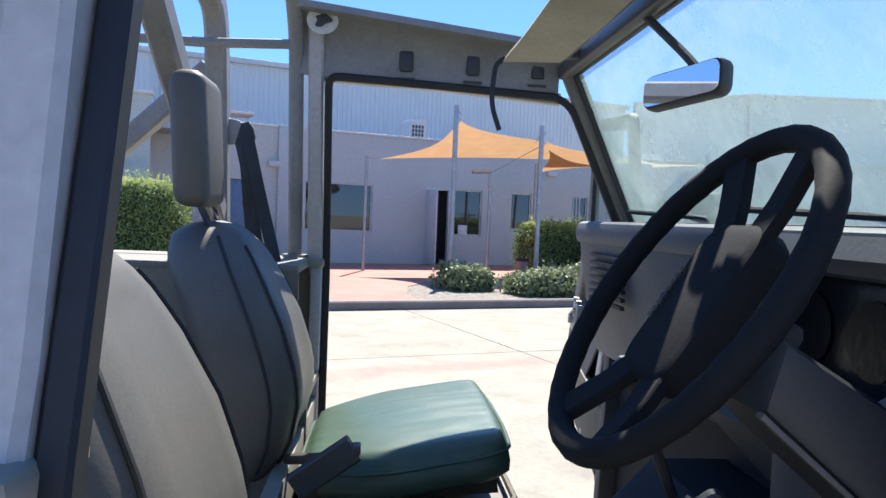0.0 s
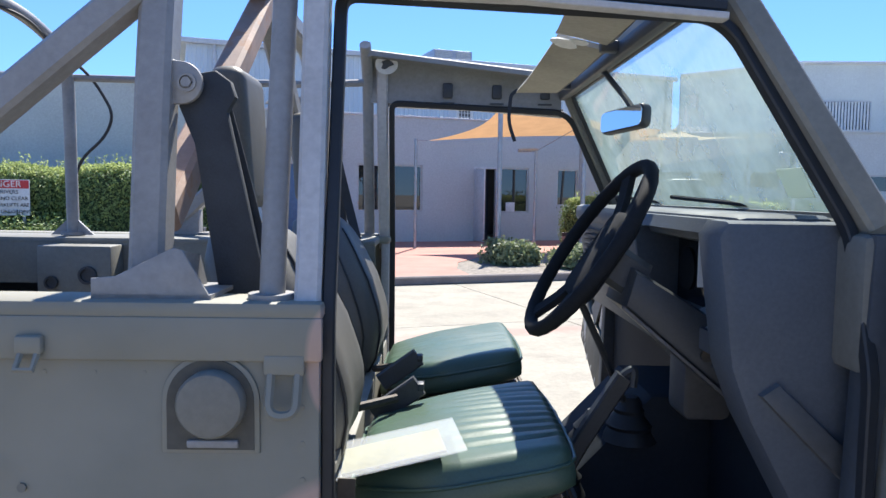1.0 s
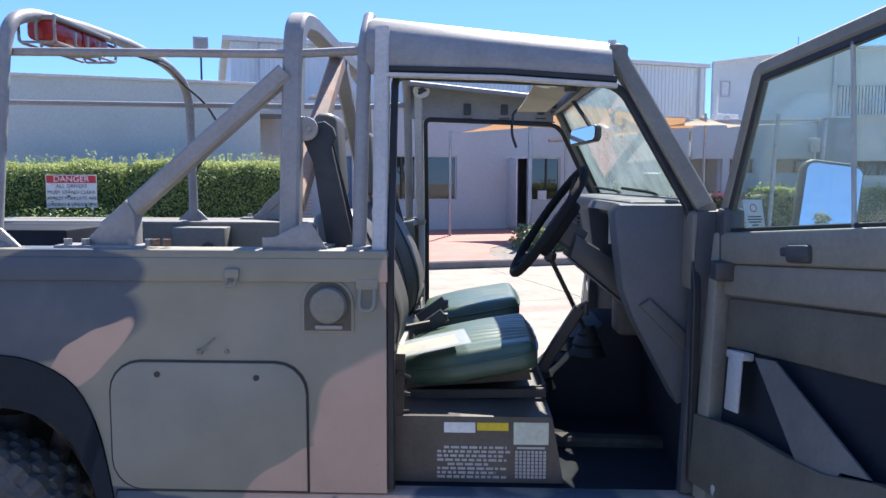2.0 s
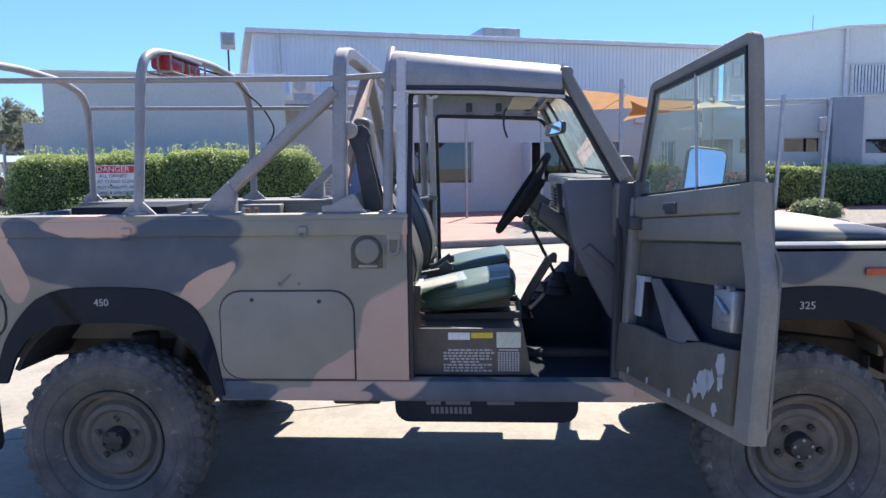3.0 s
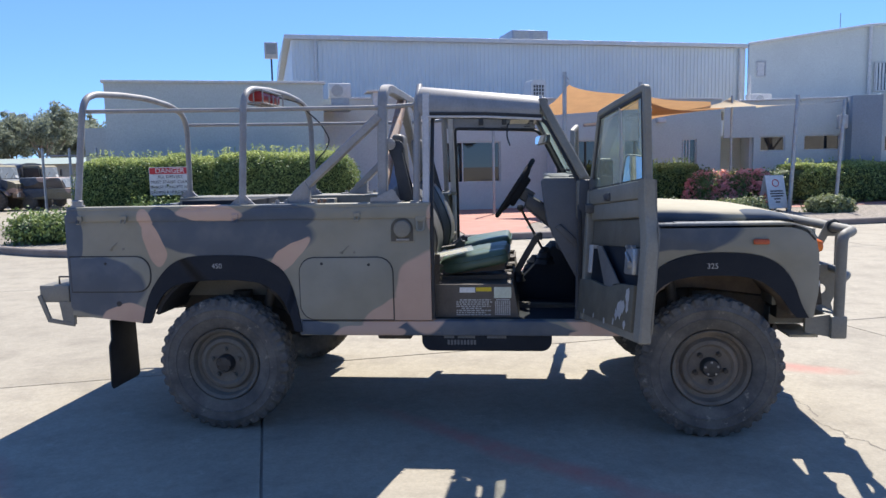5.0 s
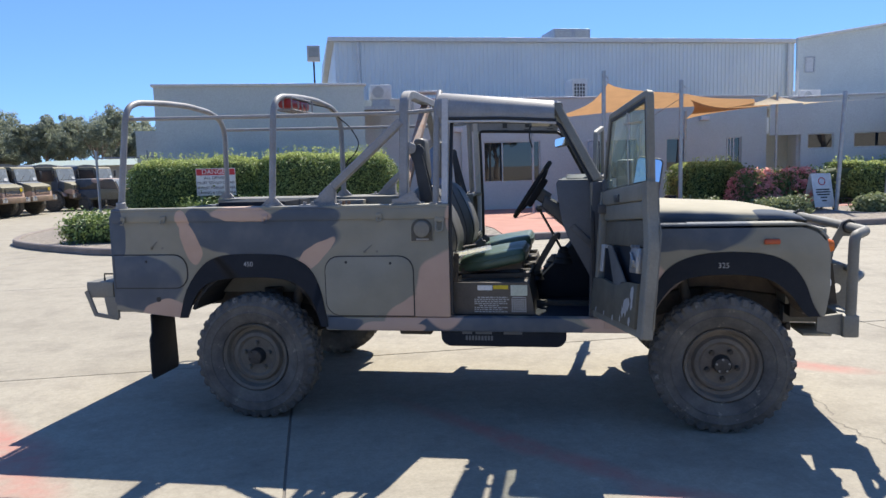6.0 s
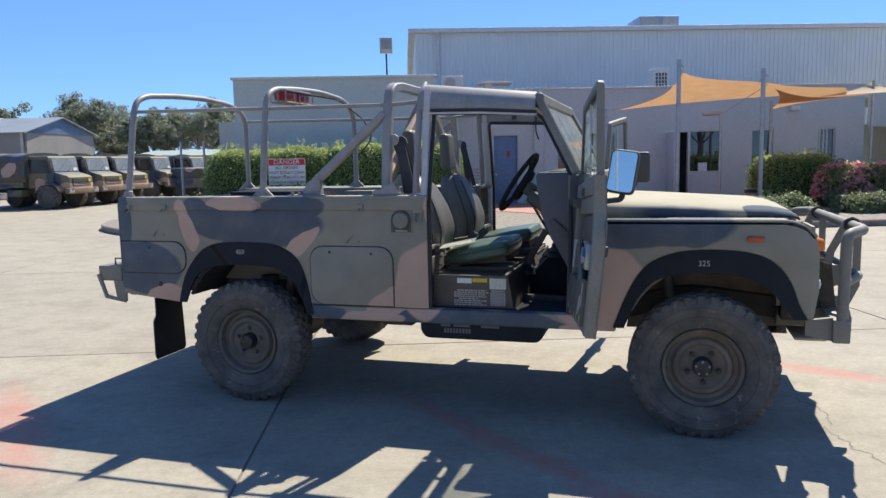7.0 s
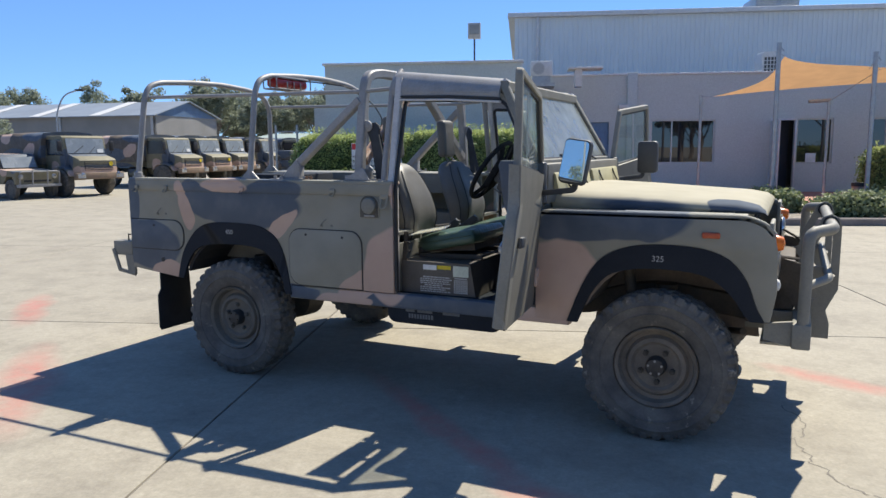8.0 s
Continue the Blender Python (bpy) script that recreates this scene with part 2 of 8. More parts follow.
def sweep(bm, pts, r, seg=10, fillet=0.0, rect=None, up=(0, 0, 1)):
    """A tube, or a bar of rectangular section, along a bent line."""
    pts = filleted(pts, fillet) if fillet else [Vector(p) for p in pts]
    if rect:
        w, h = rect[0] / 2, rect[1] / 2
        c = min(w, h) * 0.3
        prof = [(w, h - c), (w - c, h), (c - w, h), (-w, h - c), (-w, c - h), (c - w, -h), (w - c, -h), (w, c - h)]
    else:
        prof = [(r * math.cos(i * math.tau / seg), r * math.sin(i * math.tau / seg)) for i in range(seg)]
    rings, ref = [], Vector(up)
    for i, p in enumerate(pts):
        d = (pts[min(i + 1, len(pts) - 1)] - pts[max(i - 1, 0)]).normalized()
        side = d.cross(ref)
        if side.length < 1e-3:
            side = d.cross(Vector((1, 0, 0)) if abs(d.x) < 0.9 else Vector((0, 1, 0)))
        side.normalize()
        top = side.cross(d).normalized()
        ref = top
        rings.append([bm.verts.new(p + side * a + top * b) for a, b in prof])
    n = len(prof)
    for a, b in zip(rings, rings[1:]):
        for i in range(n):
            bm.faces.new((a[i], a[(i + 1) % n], b[(i + 1) % n], b[i]))
    bm.faces.new(rings[0][::-1]), bm.faces.new(rings[-1])
    return [v for g in rings for v in g]


def lathe(bm, prof, c, axis, seg=32, close=True):
    """Turns (distance along the axis, radius) pairs round an axis through c."""
    k = "xyz".index(axis)
    o, q = [i for i in range(3) if i != k]
    rings = []
    for d, r in prof:
        ring = []
        for i in range(seg):
            p = list(c)
            p[k] += d
            p[o] += r * math.cos(i * math.tau / seg)
            p[q] += r * math.sin(i * math.tau / seg)
            ring.append(bm.verts.new(p))
        rings.append(ring)
    fs = [bm.faces.new((a[i], a[(i + 1) % seg], b[(i + 1) % seg], b[i])) for a, b in zip(rings, rings[1:]) for i in range(seg)]
    if close:
        fs += [bm.faces.new(rings[0]), bm.faces.new(rings[-1])]
    bmesh.ops.recalc_face_normals(bm, faces=fs)
    return [v for g in rings for v in g]


def disc(bm, c, axis, r, d, seg=16):
    return lathe(bm, [(0, r), (d, r)], c, axis, seg)


def mesh_of(name, bm, mat, sharp=38):
    me = bpy.data.meshes.new(name)
    bm.normal_update()
    bm.to_mesh(me)
    bm.free()
    me.materials.append(mat)
    me.polygons.foreach_set("use_smooth", [True] * len(me.polygons))
    me.set_sharp_from_angle(angle=radians(sharp))
    return me


def clusters(bm):
    """Islands of a mesh, those whose boxes touch taken together."""
    seen, out = set(), []
    for v0 in bm.verts:
        if v0 in seen:
            continue
        stack, isl = [v0], []
        seen.add(v0)
        while stack:
            v = stack.pop()
            isl.append(v)
            for e in v.link_edges:
                w = e.other_vert(v)
                if w not in seen:
                    seen.add(w)
                    stack.append(w)
        lo = [min(v.co[i] for v in isl) - 0.004 for i in range(3)]
        hi = [max(v.co[i] for v in isl) + 0.004 for i in range(3)]
        hit = [c for c in out if all(c[0][i] <= hi[i] and lo[i] <= c[1][i] for i in range(3))]
        for c in hit:
            out.remove(c)
            lo = [min(a, b) for a, b in zip(lo, c[0])]
            hi = [max(a, b) for a, b in zip(hi, c[1])]
            isl = isl + c[2]
        out.append((lo, hi, isl))
    return [c[2] for c in out]


def part(name, bm, mat, parent, label="", sharp=38):
    """One mesh under a thing; pieces that stand apart become parts of their own, tiny marks stay joined."""
    cl = clusters(bm) if len(bm.verts) < 3000 else [0]
    if 1 < len(cl) <= 12:
        index = {v: i for i, c in enumerate(cl) for v in c}
        for i in range(1, len(cl)):
            one = bm.copy()
            one.verts.ensure_lookup_table()
            bm.verts.index_update()
            keep = {v.index for v in cl[i]}
            bmesh.ops.delete(one, geom=[v for v in one.verts if v.index not in keep], context="VERTS")
            ob = new(name, mesh_of(name, one, mat, sharp))
            ob.parent = parent
            if parent.name.startswith("utility_vehicle"):
                ob.matrix_parent_inverse = CAR0
            if label:
                tagged(ob, label)
        bmesh.ops.delete(bm, geom=[v for c in cl[1:] for v in c], context="VERTS")
    ob = new(name, mesh_of(name, bm, mat, sharp))
    if len(cl) > 12:
        ob["kind"] = "stuff"
    ob.parent = parent
    if label:
        tagged(ob, label)
    return ob


def thing(name, label, category, group="", kind="", at=None):
    ob = new(name)
    ob.empty_display_size = 0.1
    if at is not None:
        ob.matrix_world = at
    return tagged(ob, label, category, group, kind)


def lone(name, bm, mat, label, category, group="", kind="", sharp=38):
    return tagged(new(name, mesh_of(name, bm, mat, sharp)), label, category, group, kind)


def words(name, text, size, mat, parent, m, label="", align="CENTER", depth=0.001):
    """Lettering as a mesh of its own."""
    cu = bpy.data.curves.new(name, "FONT")
    cu.body, cu.size, cu.extrude, cu.align_x, cu.align_y = text, size, depth, align, "CENTER"
    tmp = bpy.data.objects.new(name, cu)
    scene.collection.objects.link(tmp)
    bpy.context.view_layer.update()
    me = bpy.data.meshes.new_from_object(tmp.evaluated_get(bpy.context.evaluated_depsgraph_get()))
    bpy.data.objects.remove(tmp)
    me.name = name
    me.transform(m)
    me.materials.clear()
    me.materials.append(mat)
    ob = new(name, me)
    ob.parent = parent
    if label:
        tagged(ob, label)
    return ob


B = bmesh.new

# ---------------------------------------------------------------- the setting
SITE = pose(0, 0, 0, 0, 0, 19.5)           # the yard's own axes: u along the office front, v away from the vehicle


def to_site(bm):
    bmesh.ops.transform(bm, matrix=SITE, verts=bm.verts)
    return bm


def yard(u, v, z=0.0):
    return SITE @ Vector((u, v, z))


def concrete_mat(name, col, col2, stain):
    m, t, p = nodes_of(name)
    big, mid, fine = noise_node(t, 0.35, 5, 0.6), noise_node(t, 2.3, 6, 0.65), noise_node(t, 55, 4, 0.6)
    info = t.nodes.new("ShaderNodeObjectInfo")
    c = mix(t, ramp(t, big.outputs[0], 0.35, 0.7), col, col2)
    c = mix(t, ramp(t, mid.outputs[0], 0.46, 0.72, (0, 0, 0, 1), (0.7, 0.7, 0.7, 1)), c, stain)
    c = mix(t, 0.3, c, ramp(t, fine.outputs[0], 0.3, 0.72, (0.4, 0.4, 0.4, 1), (1, 1, 1, 1)), "MULTIPLY")
    speck = noise_node(t, 17, 7, 0.72)
    c = mix(t, 0.4, c, ramp(t, speck.outputs[0], 0.32, 0.66, (0.52, 0.5, 0.47, 1), (1, 1, 1, 1)), "MULTIPLY")
    pale = noise_node(t, 4.2, 8, 0.75)
    c = mix(t, ramp(t, pale.outputs[0], 0.60, 0.72, (0, 0, 0, 1), (0.45, 0.45, 0.45, 1)), c, (0.52, 0.475, 0.38))
    geo = t.nodes.new("ShaderNodeNewGeometry")
    last = None
    warp = t.nodes.new("ShaderNodeMix")          # smeared traces of old red line paint
    warp.data_type, warp.blend_type = "RGBA", "LINEAR_LIGHT"
    warp.inputs[0].default_value = 0.12
    wob = t.nodes.new("ShaderNodeTexNoise")
    wob.inputs["Scale"].default_value = 1.7
    t.links.new(geo.outputs["Position"], wob.inputs["Vector"])
    t.links.new(geo.outputs["Position"], warp.inputs[6])
    t.links.new(wob.outputs["Color"], warp.inputs[7])
    for cx, cy, rx, ry, rot in ((-1.2, -0.66, 1.2, 0.26, -42), (1.7, -0.2, 1.35, 0.12, -36.5), (2.5, -0.82, 0.5, 0.16, -30), (3.7, 1.6, 0.6, 0.15, -20), (2.0, 6.9, 1.7, 0.3, 20), (-3.3, 0.9, 0.9, 0.2, -40)):
        mp = t.nodes.new("ShaderNodeMapping")
        mp.vector_type = "TEXTURE"
        mp.inputs[1].default_value, mp.inputs[2].default_value, mp.inputs[3].default_value = (cx, cy, 0), (0, 0, radians(rot)), (rx, ry, 100)
        t.links.new(warp.outputs[2], mp.inputs[0])
        ln = t.nodes.new("ShaderNodeVectorMath")
        ln.operation = "LENGTH"
        t.links.new(mp.outputs[0], ln.inputs[0])
        mn = t.nodes.new("ShaderNodeMath")
        mn.operation = "MINIMUM"
        mn.inputs[1].default_value = 9.0
        t.links.new(ln.outputs["Value"], mn.inputs[0])
        if last is not None:
            t.links.new(last, mn.inputs[1])
        last = mn.outputs[0]
    red = ramp(t, last, 0.35, 1.0, (0.75, 0.75, 0.75, 1), (0, 0, 0, 1))
    red = mix(t, 0.6, red, ramp(t, noise_node(t, 7, 6, 0.7).outputs[0], 0.35, 0.65), "MULTIPLY")
    c = mix(t, red, c, (0.42, 0.15, 0.12))
    c = mix(t, 0.12, c, ramp(t, info.outputs["Random"], 0, 1, (0.55, 0.53, 0.5, 1), (1, 1, 1, 1)), "MULTIPLY")
    t.links.new(c, p.inputs["Base Color"])
    p.inputs["Roughness"].default_value = 0.85
    bump(t, p, fine.outputs[0], 0.35, 0.004)
    return m


concrete = concrete_mat("yard_concrete", (0.38, 0.344, 0.272), (0.322, 0.291, 0.229), (0.228, 0.203, 0.162))
joint_dark = surf("joint_sealant", (0.15, 0.134, 0.113), (0.21, 0.187, 0.155), 3, 0.9)
kerb_mat = surf("kerb_concrete", (0.20, 0.165, 0.145), (0.27, 0.23, 0.2), 2.5, 0.85, 0, 0.4, 40)
gravel_mat = surf("pale_gravel", (0.34, 0.30, 0.25), (0.15, 0.128, 0.105), 9, 0.95, 0, 0.9, 38, 0.03)
pink_mat = surf("pink_paving", (0.43, 0.205, 0.155), (0.36, 0.17, 0.13), 1.6, 0.85, 0, 0.3, 50)
render_wall = surf("grey_rendered_wall", (0.55, 0.58, 0.55), (0.50, 0.53, 0.505), 0.7, 0.85, 0, 0.25, 26)
render_pale = surf("pale_rendered_wall", (0.61, 0.64, 0.605), (0.57, 0.595, 0.565), 0.8, 0.85, 0, 0.25, 26)
clad = surf("pale_steel_cladding", (0.70, 0.73, 0.72), (0.655, 0.68, 0.67), 0.6, 0.45, 0, 0.05)
trim_white = plain("white_trim", (0.66, 0.65, 0.63), 0.5)
alu = plain("silver_window_frame", (0.55, 0.55, 0.54), 0.4, 0.6)
# Near-black colour stands for dimness in rooms and louvre openings.
unlit_dark = plain("unlit_interior_dark", (0.075, 0.08, 0.085), 0.8)
doorway_dark = plain("doorway_shade", (0.02, 0.03, 0.05), 0.5)
blue_door = plain("blue_door_paint", (0.15, 0.24, 0.36), 0.5)
galv = surf("galvanised_steel", (0.42, 0.43, 0.44), (0.34, 0.35, 0.36), 9, 0.4, 0.7, 0.05)
sail_mat = surf("orange_shade_cloth", (0.50, 0.30, 0.15), (0.44, 0.265, 0.135), 3, 0.85, 0, 0.2, 200)
cream_sail = surf("cream_shade_cloth", (0.72, 0.60, 0.42), (0.66, 0.55, 0.38), 3, 0.85, 0, 0.2, 200)
for sm in (sail_mat, cream_sail):          # woven cloth lets some of the sun through
    st, sp = sm.node_tree, sm.node_tree.nodes["Principled BSDF"]
    tl, ms = st.nodes.new("ShaderNodeBsdfTranslucent"), st.nodes.new("ShaderNodeMixShader")
    ms.inputs[0].default_value = 0.5
    st.links.new(sp.inputs["Base Color"].links[0].from_socket, tl.inputs[0])
    st.links.new(sp.outputs[0], ms.inputs[1])
    st.links.new(tl.outputs[0], ms.inputs[2])
    st.links.new(ms.outputs[0], st.nodes["Material Output"].inputs[0])
window_glass = nodes_of("office_window_glass")[0]
wp = window_glass.node_tree.nodes["Principled BSDF"]
wp.inputs["Base Color"].default_value, wp.inputs["Roughness"].default_value = (0.012, 0.014, 0.017, 1), 0.015
wp.inputs["Specular IOR Level"].default_value = 1.0

# ground: one sheet to the horizon, with the yard's cast slabs on it
bm = B()
for v in bmesh.ops.create_grid(bm, x_segments=20, y_segments=20, size=900)["verts"]:
    v.co.z = -0.02
ground = lone("ground", bm, concrete, "pale dusty concrete yard reaching the horizon", "ground", kind="structure")
bm = B()
box(bm, -31.3, 31.7, -23.5, 41.4, -0.018, -0.008)
part("joint_sealant", to_site(bm), joint_dark, ground, "dark joint filler between slabs")
slab_u, slab_v, gap = 5.26, 5.0, 0.007
bm = B()
box(bm, gap, slab_u - gap, gap, slab_v - gap, -0.012, 0.0, 0.003, seg=1)
slab_mesh = mesh_of("slab", bm, concrete)
for i in range(-6, 6):
    for j in range(-4, 9):
        if j >= 3 and i > -1:
            continue
        ob = new("slab", slab_mesh)
        ob.parent = ground
        ob.matrix_world = SITE @ Matrix.Translation((0.21 + i * slab_u, 1.44 + (j - 1) * slab_v, 0))

# the raised bed in front of the offices, its kerb, paving and gravel
edge = [(-2.4, 10.22), (-3.7, 10.75), (-4.6, 11.6), (-5.7, 12.75), (-6.5, 13.9), (-6.9, 15.6), (-6.9, 22)]
bm = B()
prism(bm, [(46, 10.25)] + edge + [(46, 22)], "z", -0.01, 0.11)
bed = lone("garden_bed", to_site(bm), gravel_mat, "raised pale gravel bed in front of the offices", "garden bed", kind="structure")
bm = B()
sweep(bm, [(46, 10.2, 0.065)] + [(u, v - 0.03, 0.065) for u, v in edge], 0, fillet=0.6, rect=(0.16, 0.15))
lone("kerb", to_site(bm), kerb_mat, "low worn reddish-brown concrete kerb round the bed", "kerb", kind="structure")
bm = B()
prism(bm, [(4.3, 10.36), (5.85, 10.36), (6.0, 11.4), (6.5, 12.6), (7.6, 13.9), (9.5, 14.7), (40, 14.9), (40, 19.05), (2.6, 19.05), (2.6, 17.0), (4.4, 14.5), (4.5, 12)], "z", 0.1, 0.122)
pave = lone("pavement", to_site(bm), pink_mat, "worn pink concrete paving leading to the office door", "pavement", kind="structure")
bm = B()
CRACK = [(3.44, 0.95), (3.50, 0.72), (3.515, 0.55), (3.475, 0.38), (3.55, 0.12), (3.615, 0.0), (3.70, -0.12), (3.86, -0.2), (4.1, -0.5)]
rg = random.Random(17)
line = CRACK
for amp in (0.022, 0.012, 0.007):
    line = [q for a, b in zip(line, line[1:]) for q in (a, ((a[0] + b[0]) / 2 + rg.gauss(0, amp), (a[1] + b[1]) / 2 + rg.gauss(0, amp)))] + [line[-1]]
wide = [0.0025 + 0.004 * rg.random() ** 2 for _ in line]
vs = [(bm.verts.new((p[0] - w, p[1] - w * 0.4, 0.0012)), bm.verts.new((p[0] + w, p[1] + w * 0.4, 0.0012))) for p, w in zip(line, wide)]
for a, b in zip(vs, vs[1:]):
    bm.faces.new((a[0], a[1], b[1], b[0]))
lone("crack", bm, joint_dark, "ragged dark crack across the concrete slab", "crack", kind="structure")


def walling(bm, u0, u1, z0, z1, v0, v1, holes=()):
    """A straight wall with rectangular openings right through it."""
    us = sorted({u0, u1, *(h[0] for h in holes), *(h[1] for h in holes)})
    for a, b in zip(us, us[1:]):
        cuts = sorted((h[2], h[3]) for h in holes if h[0] <= a and h[1] >= b)
        z = z0
        for c, d in cuts:
            if c > z:
                box(bm, a, b, v0, v1, z, c)
            z = d
        if z < z1:
            box(bm, a, b, v0, v1, z, z1)
    bmesh.ops.remove_doubles(bm, verts=bm.verts, dist=0.0005)


def window(parent, u0, u1, z0, z1, v, m=SITE, mullions=(), frame=0.05, deep=0.1, name="window", mat=None, bars=()):
    w = thing(name, "", "")
    w.parent = parent
    bm = B()
    for a, b, c, d in ((u0, u1, z0, z0 + frame), (u0, u1, z1 - frame, z1), (u0, u0 + frame, z0 + frame, z1 - frame), (u1 - frame, u1, z0 + frame, z1 - frame)):
        box(bm, a, b, v - 0.015, v + 0.05, c, d, 0.004, seg=1)
    for q in mullions:
        box(bm, q - 0.02, q + 0.02, v - 0.012, v + 0.045, z0 + frame, z1 - frame)
    bmesh.ops.transform(bm, matrix=m, verts=bm.verts)
    part("window_frame", bm, mat or alu, w)
    bm = B()
    box(bm, u0 + frame, u1 - frame, v + 0.02, v + 0.032, z0 + frame, z1 - frame)
    bmesh.ops.transform(bm, matrix=m, verts=bm.verts)
    part("pane", bm, window_glass, w)
    for q0, q1 in bars:
        bm = B()
        box(bm, q0, q1, v + 0.012, v + 0.019, z0 + frame, z1 - frame)
        bmesh.ops.transform(bm, matrix=m, verts=bm.verts)
        part("blind", bm, trim_white, w, "pale vertical blind")
    return w


# office front
FV = 19.1
office = thing("office_building", "low grey rendered office front with a parapet", "building")
holes = [(5.95, 7.9, 1.0, 2.36), (9.54, 11.38, 0.98, 2.36), (9.54, 10.31, 0.05, 0.98), (12.37, 13.11, 1.2, 2.36), (14.6, 15.2, 1.2, 2.36), (3.9, 4.67, 0.05, 2.3)]
bm = B()
walling(bm, 2.4, 16.15, 0.05, 3.72, FV, FV + 0.2, holes)
wall = part("wall", to_site(bm), render_wall, office)
bm = B()
box(bm, 2.4, 16.2, FV - 0.04, FV + 0.26, 3.72, 3.78, 0.01)
part("parapet_cap", to_site(bm), trim_white, office, "thin pale parapet capping")
bm = B()
box(bm, 5.2, 5.5, FV - 0.09, FV, 0.05, 3.8, 0.01)
box(bm, 2.38, 2.62, FV - 0.06, FV, 0.05, 3.72, 0.01)
part("pilaster", to_site(bm), render_wall, office)
bm = B()
box(bm, 2.4, 16.2, FV + 0.2, 28.7, 3.3, 3.4)
part("roof", to_site(bm), galv, office, "flat metal roof behind the parapet")
# Added room box; its dark colour stands for the unlit indoors.
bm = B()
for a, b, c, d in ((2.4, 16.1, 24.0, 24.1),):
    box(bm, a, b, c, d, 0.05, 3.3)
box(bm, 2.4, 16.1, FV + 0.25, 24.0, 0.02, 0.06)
part("back_room", to_site(bm), unlit_dark, office, "added room box coloured dark for its dimness")
window(office, 5.95, 7.9, 1.0, 2.36, FV + 0.06, mullions=(6.6,))
window(office, 10.31, 11.38, 0.98, 2.36, FV + 0.06)
window(office, 12.37, 13.11, 1.2, 2.36, FV + 0.06)
window(office, 14.6, 15.2, 1.2, 2.36, FV + 0.06, bars=((14.68, 14.73), (14.8, 14.85), (14.92, 14.97)))
d = thing("office_door", "open office doorway with a silver frame", "")
d.parent = office
bm = B()
box(bm, 9.54, 9.59, FV - 0.02, FV + 0.12, 0.11, 2.36, 0.004)
box(bm, 10.26, 10.31, FV - 0.02, FV + 0.12, 0.11, 2.36, 0.004)
box(bm, 9.59, 10.26, FV - 0.02, FV + 0.12, 2.3, 2.36, 0.004)
part("door_frame", to_site(bm), trim_white, d)
bm = B()
box(bm, 9.54, 9.59, FV - 0.75, FV - 0.02, 0.14, 2.28, 0.006)
part("door_leaf", to_site(bm), trim_white, d, "white door leaf standing open")
# Added dark sheet stands for the unlit space behind the open door.
bm = B()
box(bm, 9.6, 10.26, FV + 0.55, FV + 0.6, 0.1, 2.3)
part("doorway_backing", to_site(bm), doorway_dark, d, "dark sheet for the unlit doorway")
bm = B()
box(bm, 10.62, 10.92, FV + 0.028, FV + 0.034, 1.02, 1.3)
part("notice", to_site(bm), white_paint, d, "white paper notice in the window")
d = thing("service_door", "closed blue service door with a small notice", "")
d.parent = office
bm = B()
box(bm, 3.9, 4.67, FV + 0.08, FV + 0.12, 0.1, 2.3, 0.005)
part("door_leaf", to_site(bm), blue_door, d)
bm = B()
box(bm, 4.32, 4.42, FV + 0.07, FV + 0.078, 1.6, 1.8)
part("notice", to_site(bm), red_lens, d, "small red notice")
bm = B()
disc(bm, (3.98, FV + 0.02, 1.05), "y", 0.03, 0.06)
part("door_handle", to_site(bm), chrome, d)
v_ = thing("louvre_vent", "metal wall louvre beside the blue door", "")
v_.parent = office
for k in range(9):
    bm = B()
    box(bm, 2.9, 3.5, FV - 0.05, FV - 0.012, 0.4 + k * 0.1, 0.47 + k * 0.1)
    part("slat", to_site(bm), galv, v_)
bm = B()
for u, z in ((5.1, 2.75), (13.74, 3.0)):
    box(bm, u - 0.16, u + 0.16, FV - 0.16, FV, z - 0.08, z + 0.08, 0.02)
part("wall_light", to_site(bm), trim_white, office, "boxy white wall light")

# low wing behind the hedge
low = thing("workshop_building", "low windowless grey workshop wall behind the hedge", "building")
bm = B()
walling(bm, -3.72, 1.93, 0.0, 3.9, 16.56, 16.8)
part("wall", to_site(bm), render_wall, low)
for u0, u1, v0, v1, z1 in ((-3.72, -3.48, 16.8, 27, 3.9), (1.69, 1.93, 16.8, 18.86, 3.9), (1.69, 2.4, 18.86, 19.1, 3.7)):
    bm = B()
    box(bm, u0, u1, v0, v1, 0, z1)
    part("wall", to_site(bm), render_wall, low)
bm = B()
box(bm, -3.78, 1.99, 16.5, 16.86, 3.9, 3.97, 0.012)
box(bm, -3.78, -3.42, 16.86, 27, 3.9, 3.97, 0.012)
part("parapet_cap", to_site(bm), trim_white, low, "pale metal parapet capping")
bm = B()
box(bm, -3.6, 1.8, 16.8, 28.7, 3.5, 3.6)
box(bm, 1.8, 2.9, 17.4, 18.9, 3.3, 3.4)
part("roof", to_site(bm), galv, low)
bm = B()
box(bm, -4.9, -3.73, 19.5, 27, 0, 2.9)
part("annex", to_site(bm), render_wall, low, "lower grey annex")

# tall warehouse
ware = thing("warehouse", "tall pale steel-clad warehouse with a low roof", "building")
bm = B()
box(bm, 1.6, 24.0, 28.8, 29.0, 0, 7.25)
box(bm, 1.6, 1.8, 29.0, 60, 0, 7.25)
part("wall", to_site(bm), clad, ware)
bm = B()
for k in range(112):
    u = 1.7 + k * 0.2
    prism(bm, [(u, 28.8), (u + 0.02, 28.775), (u + 0.06, 28.775), (u + 0.08, 28.8)], "z", 3.3, 7.2)
part("cladding_rib", to_site(bm), clad, ware, "rows of raised vertical cladding ribs")["kind"] = "stuff"
bm = B()
